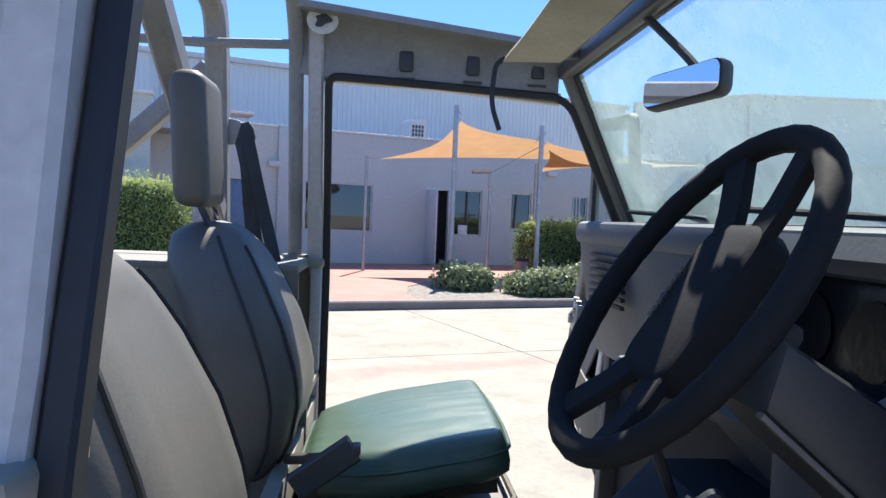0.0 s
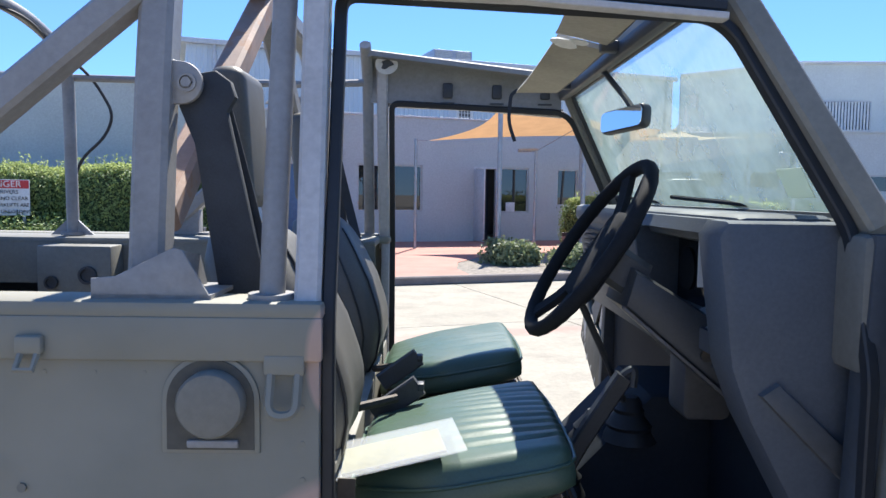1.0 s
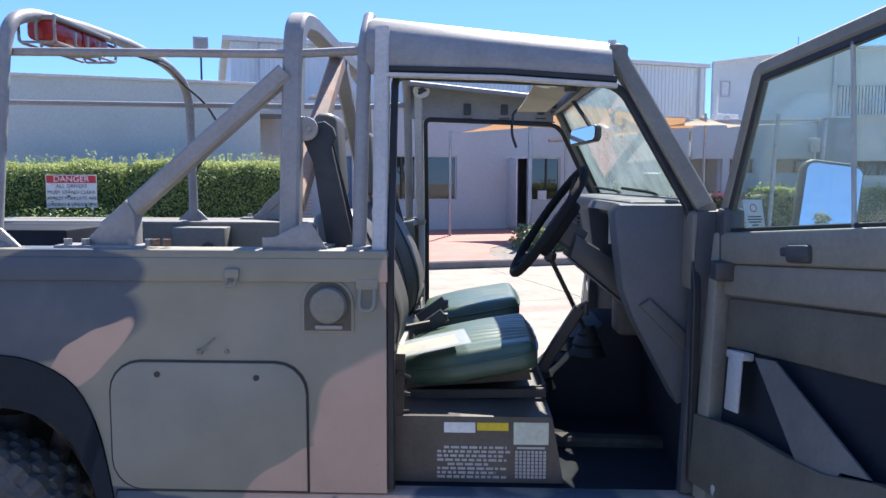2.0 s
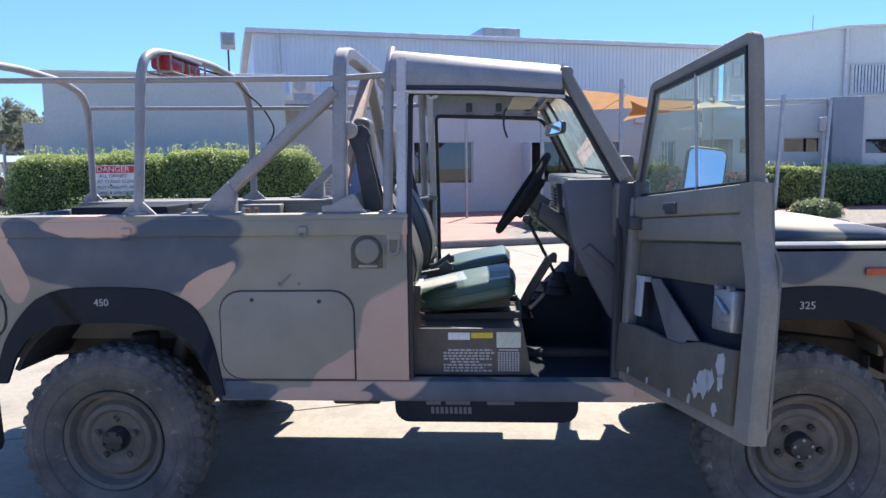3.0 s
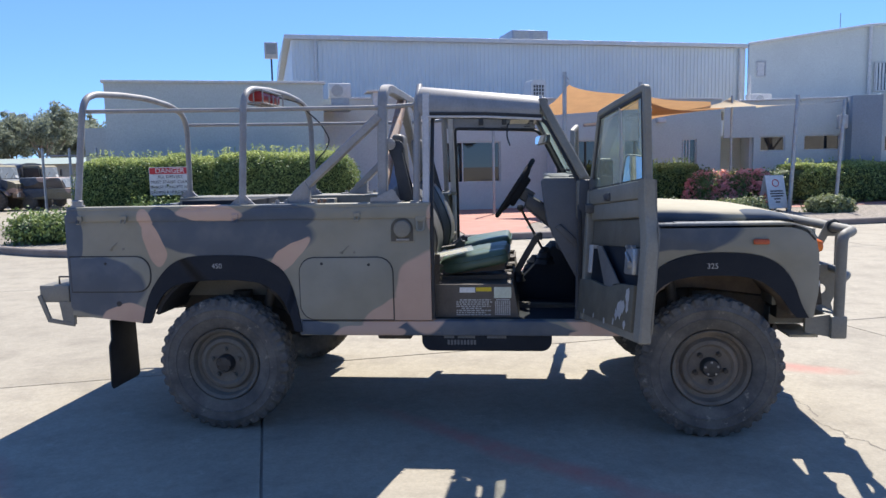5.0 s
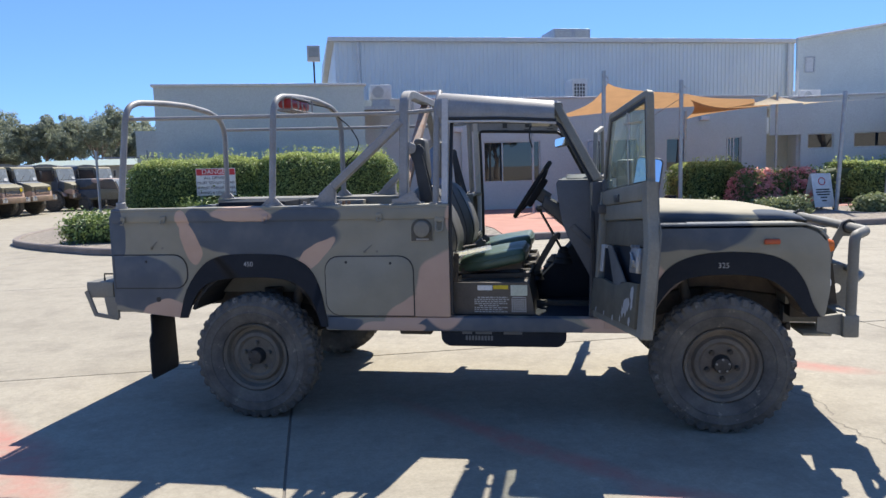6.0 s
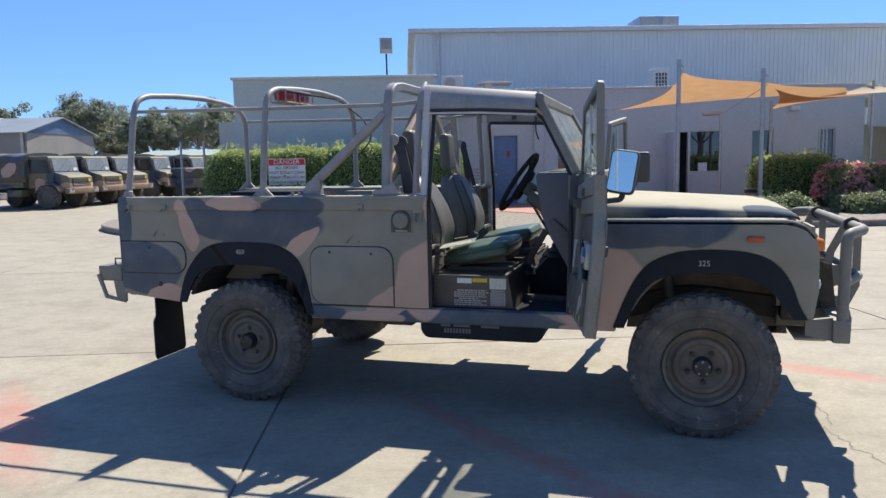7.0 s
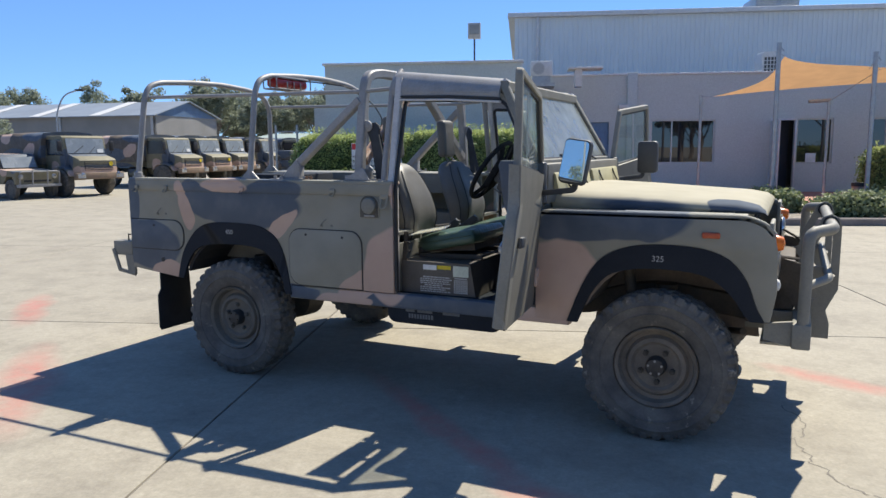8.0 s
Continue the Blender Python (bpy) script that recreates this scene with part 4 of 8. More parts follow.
for x, y, turn in ((-0.02, 0.05, 0), (2.794, 0.05, 0), (-0.02, 1.90, 180), (2.794, 1.90, 180)):
    w = group_part("wheel", "dusty steel wheel with a chunky off-road tyre")
    w.matrix_basis = CAR0.inverted() @ pose(x, y, 0.364, 0, 37 * x, turn)
    w.matrix_parent_inverse = CAR0
    w.matrix_basis = pose(x, y, 0.364, 0, 37 * x, turn)
    for nm, me in (("tyre", TY), ("rim", RM_FRONT if x > 1 else RM_REAR), ("hub", HUB)):
        o = new(nm, me)
        o.parent = w
        if nm == "hub":
            for k in range(5):
                for me2, r, y2, a in ((NUT if x > 1 else NUT_PAINTED, 0.086, 0.045, k * math.tau / 5 + 0.3), (BOLT if x > 1 else BOLT_DULL, 0.036, 0.012, k * math.tau / 5 + 0.9)):
                    nut = new("wheel_nut" if r > 0.05 else "hub_bolt", me2)
                    nut.parent = w
                    nut.location = (math.cos(a) * r, y2, math.sin(a) * r)

# bonnet, nose, scuttle
bm = B()
prof = [(0.27, 1.165), (0.255, 1.19), (0.262, 1.214), (0.295, 1.234), (0.40, 1.249), (0.70, 1.258), (CY, 1.262)]
prof += [(2 * CY - y, z) for y, z in prof[-2::-1]]
rings = []
for x, dz, k in ((2.17, 0.03, 1.0), (2.5, 0.012, 1.0), (2.85, -0.012, 1.0), (3.14, -0.03, 0.985), (3.24, -0.05, 0.975), (3.275, -0.078, 0.965), (3.285, -0.115, 0.955)):
    rings.append([bm.verts.new((x, CY + (y - CY) * k, z + dz * (z - 1.165) / 0.097 if z > 1.165 else z)) for y, z in prof])
for a, b in zip(rings, rings[1:]):
    for i in range(len(prof) - 1):
        bm.faces.new((a[i], b[i], b[i + 1], a[i + 1]))
bm.faces.new(rings[0]), bm.faces.new(rings[-1][::-1])
bmesh.ops.recalc_face_normals(bm, faces=bm.faces)
cpart("bonnet", bm, bonnet_paint, None, "sun-faded dusty bonnet", 50)


def wing_top(bm):
    sweep(bm, [(2.14, 0.1, 1.158), (3.21, 0.1, 1.158), (3.29, 0.1, 1.125), (3.328, 0.1, 1.08)], 0, rect=(0.04, 0.03), fillet=0.05)
    box(bm, 2.14, 3.2, 0.1, 0.27, 1.15, 1.168, 0.004)
    prism(bm, [(2.6, 1.168), (2.6, 1.174), (3.14, 1.174), (3.14, 1.168)], "y", 0.11, 0.2)


both("wing_top", wing_top, paint)
bm = B()
for k in range(20):
    box(bm, 2.2 + k * 0.018, 2.209 + k * 0.018, 0.12, 0.2, 1.167, 1.171)
cpart("wing_vent", bm, black_paint)
bm = B()
box(bm, 3.18, 3.2, 0.30, 1.65, 0.68, 1.16)
for y0, y1 in ((0.085, 0.36), (1.59, 1.865)):
    box(bm, 3.305, 3.325, y0, y1, 0.66, 1.14, 0.006)
cpart("front_panel", bm, paint)
bm = B()
for k in range(12):
    box(bm, 3.2, 3.21, 0.42, 1.53, 0.72 + k * 0.034, 0.735 + k * 0.034)
cpart("grille", bm, black_paint)
for y in (0.225, 2 * CY - 0.225):
    g = group_part("headlight")
    bm = B()
    lathe(bm, [(0, 0.095), (0.02, 0.095), (0.032, 0.085), (0.038, 0.05), (0.04, 0.01)], (3.32, y, 0.94), "x", 24)
    cpart("lens", bm, chrome, g)
    bm = B()
    lathe(bm, [(0, 0.11), (0.015, 0.11), (0.015, 0.097), (0, 0.097)], (3.322, y, 0.94), "x", 24, False)
    cpart("bezel", bm, black_paint, g)
for y in (0.125, 2 * CY - 0.125):
    bm = B()
    lathe(bm, [(0, 0.042), (0.02, 0.04), (0.045, 0.03), (0.052, 0.005)], (3.325, y, 1.04), "x", 16)
    cpart("indicator", bm, amber, None, "round amber indicator lamp")
    bm = B()
    lathe(bm, [(0, 0.036), (0.02, 0.034), (0.036, 0.024), (0.042, 0.005)], (3.325, y, 0.835), "x", 16)
    cpart("side_lamp", bm, white_paint, None, "round clear side lamp")
bm = B()
box(bm, 3.0, 3.085, 0.064, 0.082, 1.055, 1.085, 0.008)
cpart("side_marker", bm, plain("faded_red_marker", (0.5, 0.09, 0.03), 0.35), None, "small red-orange side marker lamp")
bm = B()
box(bm, 2.06, 2.19, 0.12, 1.83, 1.20, 1.42, 0.015)
box(bm, 2.10, 2.16, 0.14, 1.81, 0.62, 1.24)
cpart("bulkhead", bm, shaded_olive, None, "olive scuttle panel below the windscreen")
vent_paint = surf("olive_yellow_paint", (0.40, 0.36, 0.20), (0.34, 0.31, 0.18), 8, 0.6)
for y in (0.57, 1.38):
    bm = B()
    prism(bm, [(2.192, 1.368), (2.204, 1.358), (2.224, 1.268), (2.192, 1.258)], "y", y - 0.36, y + 0.36, 0.003)
    vent = cpart("scuttle_vent", bm, vent_paint, None, "sun-bleached yellow-olive scuttle vent flap")
    for k in (-0.2, 0.2):
        bm = B()
        sweep(bm, [(2.207, y + k, 1.355), (2.222, y + k + 0.01, 1.31), (2.232, y + k + 0.05, 1.275)], 0.005, 6)
        cpart("vent_hinge", bm, black_paint)
bm = B()
for y in (0.62, 1.25):
    sweep(bm, [(2.17, y, 1.43), (2.1, y + 0.02, 1.46), (2.06, y + 0.42, 1.475)], 0.006, 6)
cpart("wiper", bm, black_paint)

# windscreen
def lean(y, z):
    """x of the windscreen's plane at a height."""
    return 2.105 - (z - 1.43) * 0.535


def wpt(y, z):
    return (lean(y, z), y, z)


bm = B()
sweep(bm, [wpt(0.165, 1.43), wpt(0.275, 1.865)], 0, rect=(0.045, 0.05), up=(1, 0, 0))
sweep(bm, [wpt(1.785, 1.43), wpt(1.675, 1.865)], 0, rect=(0.045, 0.05), up=(1, 0, 0))
sweep(bm, [wpt(0.26, 1.855), wpt(1.69, 1.855)], 0, rect=(0.06, 0.06))
sweep(bm, [wpt(0.15, 1.422), wpt(1.8, 1.422)], 0, rect=(0.05, 0.04))
cpart("windscreen_frame", bm, olive)
bm = B()
sweep(bm, [wpt(0.205, 1.442), wpt(0.305, 1.83), wpt(1.645, 1.83), wpt(1.745, 1.442), wpt(0.205, 1.442)], 0.0095, 6)
cpart("windscreen_seal", bm, seal)
bm = B()
q = [Vector(wpt(*p)) for p in ((0.205, 1.437), (0.305, 1.835), (1.645, 1.835), (1.745, 1.437))]
o = Vector((0.004, 0, 0.002))
vs = [bm.verts.new(p + s * o) for s in (1, -1) for p in q]
bm.faces.new(vs[:4])
bmesh.ops.delete(bm, geom=vs[4:], context="VERTS")
cpart("windscreen", bm, screen_glass, None, "dusty clear windscreen")
bm = B()
box(bm, 0, 0.002, 0, 0.095, 0, 0.06, 0, Matrix.Translation((lean(0, 1.475) - 0.012, 0.29, 1.475)) @ Matrix.Rotation(-0.49, 4, "Y"))
sticker_film = nodes_of("translucent_sticker")[0]
st, sp = sticker_film.node_tree, sticker_film.node_tree.nodes["Principled BSDF"]
tl, ms = st.nodes.new("ShaderNodeBsdfTranslucent"), st.nodes.new("ShaderNodeMixShader")
ms.inputs[0].default_value, tl.inputs[0].default_value, sp.inputs["Base Color"].default_value = 0.65, (0.62, 0.68, 0.62, 1), (0.6, 0.64, 0.56, 1)
st.links.new(sp.outputs[0], ms.inputs[1])
st.links.new(tl.outputs[0], ms.inputs[2])
st.links.new(ms.outputs[0], st.nodes["Material Output"].inputs[0])
cpart("windscreen_sticker", bm, sticker_film, None, "pale inspection sticker with a scrawled mark")

# cant rails over the doors (the roof skin is off)
def cant(bm):
    pr = [(0.225, 1.80), (0.215, 1.845), (0.225, 1.90), (0.262, 1.95), (0.315, 1.97), (0.345, 1.962), (0.345, 1.945), (0.30, 1.945), (0.262, 1.925), (0.245, 1.88), (0.245, 1.80)]
    r = []
    for x, dz in ((1.165, 0.0), (1.18, 0.006), (1.86, -0.068)):
        r.append([bm.verts.new((x, y, z + dz * (1 if z > 1.86 else 0.45))) for y, z in pr])
    n = len(pr)
    for a, b in zip(r, r[1:]):
        for i in range(n):
            bm.faces.new((a[i], a[(i + 1) % n], b[(i + 1) % n], b[i]))
    bm.faces.new(r[0]), bm.faces.new(r[-1])
    bmesh.ops.recalc_face_normals(bm, faces=bm.faces)


both("cant_rail", cant, tube_paint, "rounded roof rail above the door opening", 60)
def drip_rail(bm):
    sweep(bm, [(1.19, 0.212, 1.797), (1.55, 0.214, 1.787), (1.87, 0.218, 1.765)], 0, rect=(0.03, 0.012))


# Black strip stands for the shade in the roof gutter.
def gutter_shade(bm):
    sweep(bm, [(1.2, 0.218, 1.815), (1.55, 0.22, 1.806), (1.87, 0.222, 1.783)], 0, rect=(0.02, 0.016))


both("drip_rail", drip_rail, post_paint, "pale drip rail above the door")
both("gutter_shade_line", gutter_shade, seal)
bm = B()
for x in (1.447, 1.625, 1.80):
    box(bm, x - 0.025, x + 0.025, 1.698, 1.706, 1.80, 1.806)
    box(bm, x - 0.018, x + 0.018, 1.692, 1.704, 1.82, 1.875, 0.006)
cpart("rail_slot", bm, trim_black)
g = group_part("badge", "round pale sticker with a dark emblem")
bm = B()
lathe(bm, [(0, 0.04), (-0.003, 0.04)], (0, 0, 0), "y", 28)
bmesh.ops.scale(bm, vec=(1, 1, 0.85), verts=bm.verts)
bmesh.ops.transform(bm, matrix=Matrix.Translation((1.228, 1.655, 1.93)) @ Matrix.Rotation(0.16, 4, "X"), verts=bm.verts)
cpart("disc", bm, white_paint, g)
bm = B()
prism(bm, [(1.228 + 0.02 * math.cos(a) * (1 + 0.35 * math.cos(3 * a)), 1.93 + 0.016 * math.sin(a) * (1 + 0.3 * math.sin(2 * a))) for a in (i * math.tau / 20 for i in range(20))], "y", 1.6475, 1.65)
cpart("emblem", bm, trim_black, g)

# door posts, with tumblehome
def b_post(bm):
    sweep(bm, [(1.214, 0.105, 1.27), (1.214, 0.13, 1.35), (1.21, 0.25, 1.93)], 0, rect=(0.05, 0.04), up=(1, 0, 0))
    box(bm, 1.205, 1.235, 0.095, 0.16, 0.63, 1.29, 0.004)


both("door_post", b_post, post_paint, "pale grey square door post")


def b_seal(bm):
    sweep(bm, [(1.245, 0.10, 0.64), (1.245, 0.105, 1.28), (1.245, 0.25, 1.80), (1.86, 0.252, 1.775), (1.90, 0.25, 1.745), (2.07, 0.175, 1.42), (2.075, 0.11, 1.20), (2.075, 0.11, 0.68)], 0, rect=(0.02, 0.022), fillet=0.03)


both("door_seal", b_seal, seal, "black rubber door seal")


def front_hoop(bm):
    sweep(bm, [(1.157, 0.12, 1.305), (1.157, 0.14, 1.42), (1.158, 0.25, 1.90), (1.158, 0.36, 1.985)], 0.02, 10, 0.08)
    disc(bm, (1.157, 0.12, 1.312), "z", 0.036, 0.008, 16)


both("canopy_socket_tube", front_hoop, tube_paint, "upright round canopy tube on a flange")

# roll cage behind the seats
bm = B()
sweep(bm, [(0.955, 0.165, 1.30), (0.955, 0.21, 1.66), (0.955, 0.265, 1.955), (0.955, 0.42, 1.985), (0.955, 1.53, 1.985), (0.955, 2 * CY - 0.265, 1.955), (0.955, 2 * CY - 0.21, 1.66), (0.955, 2 * CY - 0.165, 1.30)], 0, rect=(0.056, 0.056), fillet=0.09, up=(1, 0, 0))
cpart("roll_hoop", bm, tube_paint, None, "heavy square roll hoop, weathered grey-olive")


def stay(bm):
    sweep(bm, [(0.935, 0.225, 1.805), (0.44, 0.16, 1.36)], 0, rect=(0.05, 0.058), up=(0, 1, 0))
    prism(bm, [(0.365, 1.314), (0.525, 1.314), (0.525, 1.405), (0.50, 1.445), (0.455, 1.40)], "y", 0.132, 0.186, 0.006)
    box(bm, 0.31, 0.56, 0.10, 0.19, 1.311, 1.319)


both("cage_stay", stay, tube_paint, "sloping rear cage stay")
for s, mt, lb in ((0, surf("tan_tube_paint", (0.42, 0.27, 0.19), (0.25, 0.19, 0.16), 5, 0.65, 0, 0.15, wear=(0.34, 0.18, 0.10), wear_at=0.55), "tan-painted diagonal cage brace"), (1, tube_paint, "diagonal cage brace")):
    bm = B()
    sweep(bm, [(0.955, 0.95, 1.955), (0.955, 0.22, 1.43)], 0, rect=(0.06, 0.055), up=(1, 0, 0))
    cpart("cage_brace", flip(bm) if s else bm, mt, None, lb)


def cage_foot(bm):
    prism(bm, [(0.895, 1.312), (1.072, 1.312), (1.03, 1.385), (1.015, 1.388), (0.93, 1.345), (0.895, 1.342)], "y", 0.094, 0.1, 0.001)
    box(bm, 0.895, 1.072, 0.094, 0.25, 1.312, 1.319)
    prism(bm, [(0.1, 1.319), (0.235, 1.319), (0.2, 1.37), (0.1, 1.385)], "x", 1.018, 1.024)
    for x in (0.34, 0.39, 0.52, 0.57):
        disc(bm, (x, 0.12, 1.318), "z", 0.012, 0.018, 6)


bm = B()
for x in (0.588, 0.62):
    disc(bm, (x, 0.12, 1.316), "z", 0.0115, 0.02, 6)
box(bm, 0.558, 0.652, 0.088, 0.15, 1.296, 1.307, 0.003)
cpart("foot_bolt", bm, rust, None, "rusty cage foot bolts")
for x in (0.747, 0.829):
    bm = B()
    disc(bm, (x, 0.10, 1.297), "z", 0.009, 0.012, 6)
    cpart("capping_nut", bm, steel_dark)
both("cage_foot", cage_foot, tube_paint, "folded steel cage foot plate")
for s in (0, 1):
    g = group_part("seat_belt", "dark seat belt on a pivot bracket")
    bm = B()
    prism(bm, [(0.97, 1.611), (0.99, 1.611)] + [(0.995 + 0.034 * math.cos(a), 1.645 + 0.034 * math.sin(a)) for a in (radians(q) for q in range(-80, 100, 20))] + [(0.985, 1.68), (0.97, 1.69)], "y", 0.20, 0.212, 0.002)
    lathe(bm, [(0.0, 0.0155), (-0.004, 0.0155), (-0.004, 0.011), (0.0, 0.011)], (1.005, 0.2, 1.645), "y", 18, False)
    disc(bm, (1.005, 0.194, 1.645), "y", 0.0085, 0.011, 6)
    cpart("bracket", flip(bm) if s else bm, tube_paint, g)
    bm = B()
    yb = 0.216 if not s else 0.255
    prism(bm, [(1.012, 1.662), (1.045, 1.668), (1.07, 1.65), (1.078, 1.625), (1.064, 1.60), (1.132, 1.29), (1.05, 1.29), (1.01, 1.55), (0.985, 1.61)], "y", yb, yb + 0.02, 0.005)
    if s:                                        # the far cover is folded narrow
        for w in bm.verts:
            w.co.x = 1.012 + (w.co.x - 0.985) * 0.55 + max(0.0, 1.6 - w.co.z) * 0.02
    cpart("belt_cover", flip(bm) if s else bm, webbing, g)
    bm = B()
    sweep(bm, [(1.048, yb + 0.024, 1.615), (1.079, yb + 0.03, 1.49), (1.128, yb + 0.026, 1.295)], 0, rect=(0.032, 0.003), up=(0, 1, 0))
    cpart("webbing", flip(bm) if s else bm, webbing, g)
    bm = B()
    q = Vector((1.235, 0.66, 0.985)) if not s else Vector((1.228, 1.2, 0.945))
    t_ = Vector((1.372, 0.73, 1.02)) if not s else Vector((1.364, 1.06, 1.015))
    sweep(bm, [q, q.lerp(t_, 0.62) - Vector((0, 0, 0.012))], 0.011, 8)
    cpart("stalk", bm, steel_dark, g)
    bm = B()
    sweep(bm, [t_ - Vector((0.105, 0, 0.075)), t_], 0, rect=(0.05, 0.026), up=(0, 1, 0))
    box(bm, t_.x - 0.004, t_.x + 0.012, t_.y - 0.016, t_.y + 0.016, t_.z - 0.012, t_.z + 0.006, 0.003)
    cpart("buckle", bm, trim_black, g)

# canopy frame over the tray
def tray_hoop(x, lean_x):
    bm = B()
    sweep(bm, [(x + lean_x, 0.125, 1.31), (x, 0.205, 1.88), (x, 0.25, 1.965), (x, 0.35, 2.0), (x, 0.66, 2.022), (x, 1.0, 2.03), (x, 1.36, 2.008), (x, 1.545, 1.955), (x, 1.61, 1.86), (x + lean_x * 0.5, 1.625, 1.31)], 0.0205, 12, 0.09)
    for y in (0.125, 1.625):
        disc(bm, (x + lean_x, y, 1.312), "z", 0.04, 0.012, 14)
        if x > -0.5 or y > 1:
            prism(bm, [(x + lean_x - 0.075, 1.313), (x + lean_x + 0.075, 1.313), (x + lean_x + 0.02, 1.365), (x + lean_x - 0.02, 1.365)], "y", y - 0.006, y + 0.006)
        else:
            lathe(bm, [(0, 0.03), (0.035, 0.03), (0.04, 0.022)], (x + lean_x, y, 1.313), "z", 14)
    return bm


cpart("canopy_hoop", tray_hoop(-0.88, -0.02), tube_paint, None, "round canopy hoop tube with a sunlit crown")
cpart("canopy_hoop", tray_hoop(0.128, -0.002), tube_paint, None, "round canopy hoop tube with a sunlit crown")
for y, z0, z1 in ((0.23, 1.885, 1.858), (1.62, 1.878, 1.85)):
    bm = B()
    sweep(bm, [(-0.88, y, z0), (0.12, y, (z0 + z1) / 2 - 0.003), (0.95, y, z1), (1.15, y + 0.02, z1 + 0.012)], 0.0125, 8)
    cpart("canopy_rail", bm, tube_paint, None, "thin side rail of the canopy frame")
g = group_part("work_light", "red-lensed lamp in a wire guard")
bm = B()
prism(bm, rounded(0.095, 0.185, 1.93, 1.992, 0.02), "y", 0.375, 0.54, 0.008)
prism(bm, rounded(0.095, 0.185, 1.93, 1.992, 0.02), "y", 0.548, 0.715, 0.008)
cpart("lens", bm, red_lens, g)
bm = B()
box(bm, 0.088, 0.192, 0.368, 0.722, 1.99, 2.004, 0.004)
cpart("back_plate", bm, tube_paint, g)
bm = B()
for x in (0.085, 0.14, 0.197):
    sweep(bm, [(x, 0.352, 2.0), (x, 0.352, 1.918), (x, 0.738, 1.918), (x, 0.738, 2.0)], 0.0045, 6, 0.02)
for y in (0.352, 0.47, 0.545, 0.62, 0.738):
    sweep(bm, [(0.085, y, 1.97), (0.085, y, 1.918), (0.197, y, 1.918), (0.197, y, 1.97)], 0.0045, 6, 0.012)
cpart("guard", bm, tube_paint, g)
bm = B()
cable = [(0.13, 0.73, 1.995), (0.10, 1.0, 2.005), (0.155, 1.3, 1.995), (0.13, 1.5, 1.95), (0.2, 1.63, 1.87), (0.265, 1.655, 1.74), (0.23, 1.66, 1.66), (0.135, 1.65, 1.57), (0.12, 1.645, 1.45), (0.14, 1.645, 1.32)]
sweep(bm, cable, 0.0055, 6, 0.08)
cpart("cable", bm, seal)
# Far capping ledge, added inboard to carry the far hoop feet.
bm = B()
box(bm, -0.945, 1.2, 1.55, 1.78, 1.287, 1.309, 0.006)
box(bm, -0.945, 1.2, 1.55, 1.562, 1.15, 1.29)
cpart("far_capping_ledge", bm, olive, None, "far capping carried inwards under the hoop feet")
bm = B()
box(bm, 0.09, 0.335, 1.445, 1.548, 1.0, 1.287, 0.006)
jb = cpart("junction_box", bm, olive, None, "small olive electrical box with round sockets in the tray")
for x, z, r in ((0.085, 1.15, 0.022), (0.205, 1.175, 0.03), (0.125, 1.10, 0.014), (0.09, 1.07, 0.018), (0.215, 1.085, 0.02), (0.165, 1.085, 0.012)):
    bm = B()
    lathe(bm, [(0, r), (-0.012, r), (-0.012, r * 0.72), (-0.004, r * 0.7)], (x + 0.055, 1.444, z + 0.015), "y", 18)
    part("socket", bm, trim_black if r > 0.015 else steel_dark, jb)
bm = B()
box(bm, -0.62, -0.1, 0.9, 1.44, 0.745, 1.31, 0.01)
cpart("tray_box", bm, black_paint, None, "dark equipment box in the tray")

# seats
def curve_at(table, z):
    """Straight-line value in a table of (z, value)."""
    for (a, va), (b, vb) in zip(table, table[1:]):
        if z <= b:
            return va + (vb - va) * max(0.0, (z - a) / (b - a))
    return table[-1][1]


BACK_FRONT = [(0.90, 1.19), (0.94, 1.222), (0.98, 1.243), (1.05, 1.257), (1.106, 1.255), (1.207, 1.222), (1.30, 1.176), (1.355, 1.142), (1.393, 1.106), (1.409, 1.075), (1.413, 1.05)]
BACK_REAR = [(0.90, 1.09), (1.05, 1.065), (1.2, 1.01), (1.33, 0.958), (1.385, 0.962), (1.407, 0.995), (1.413, 1.04)]
BACK_HALF = [(0.90, 0.195), (0.96, 0.222), (1.08, 0.236), (1.2, 0.224), (1.3, 0.19), (1.36, 0.15), (1.395, 0.105), (1.413, 0.04)]


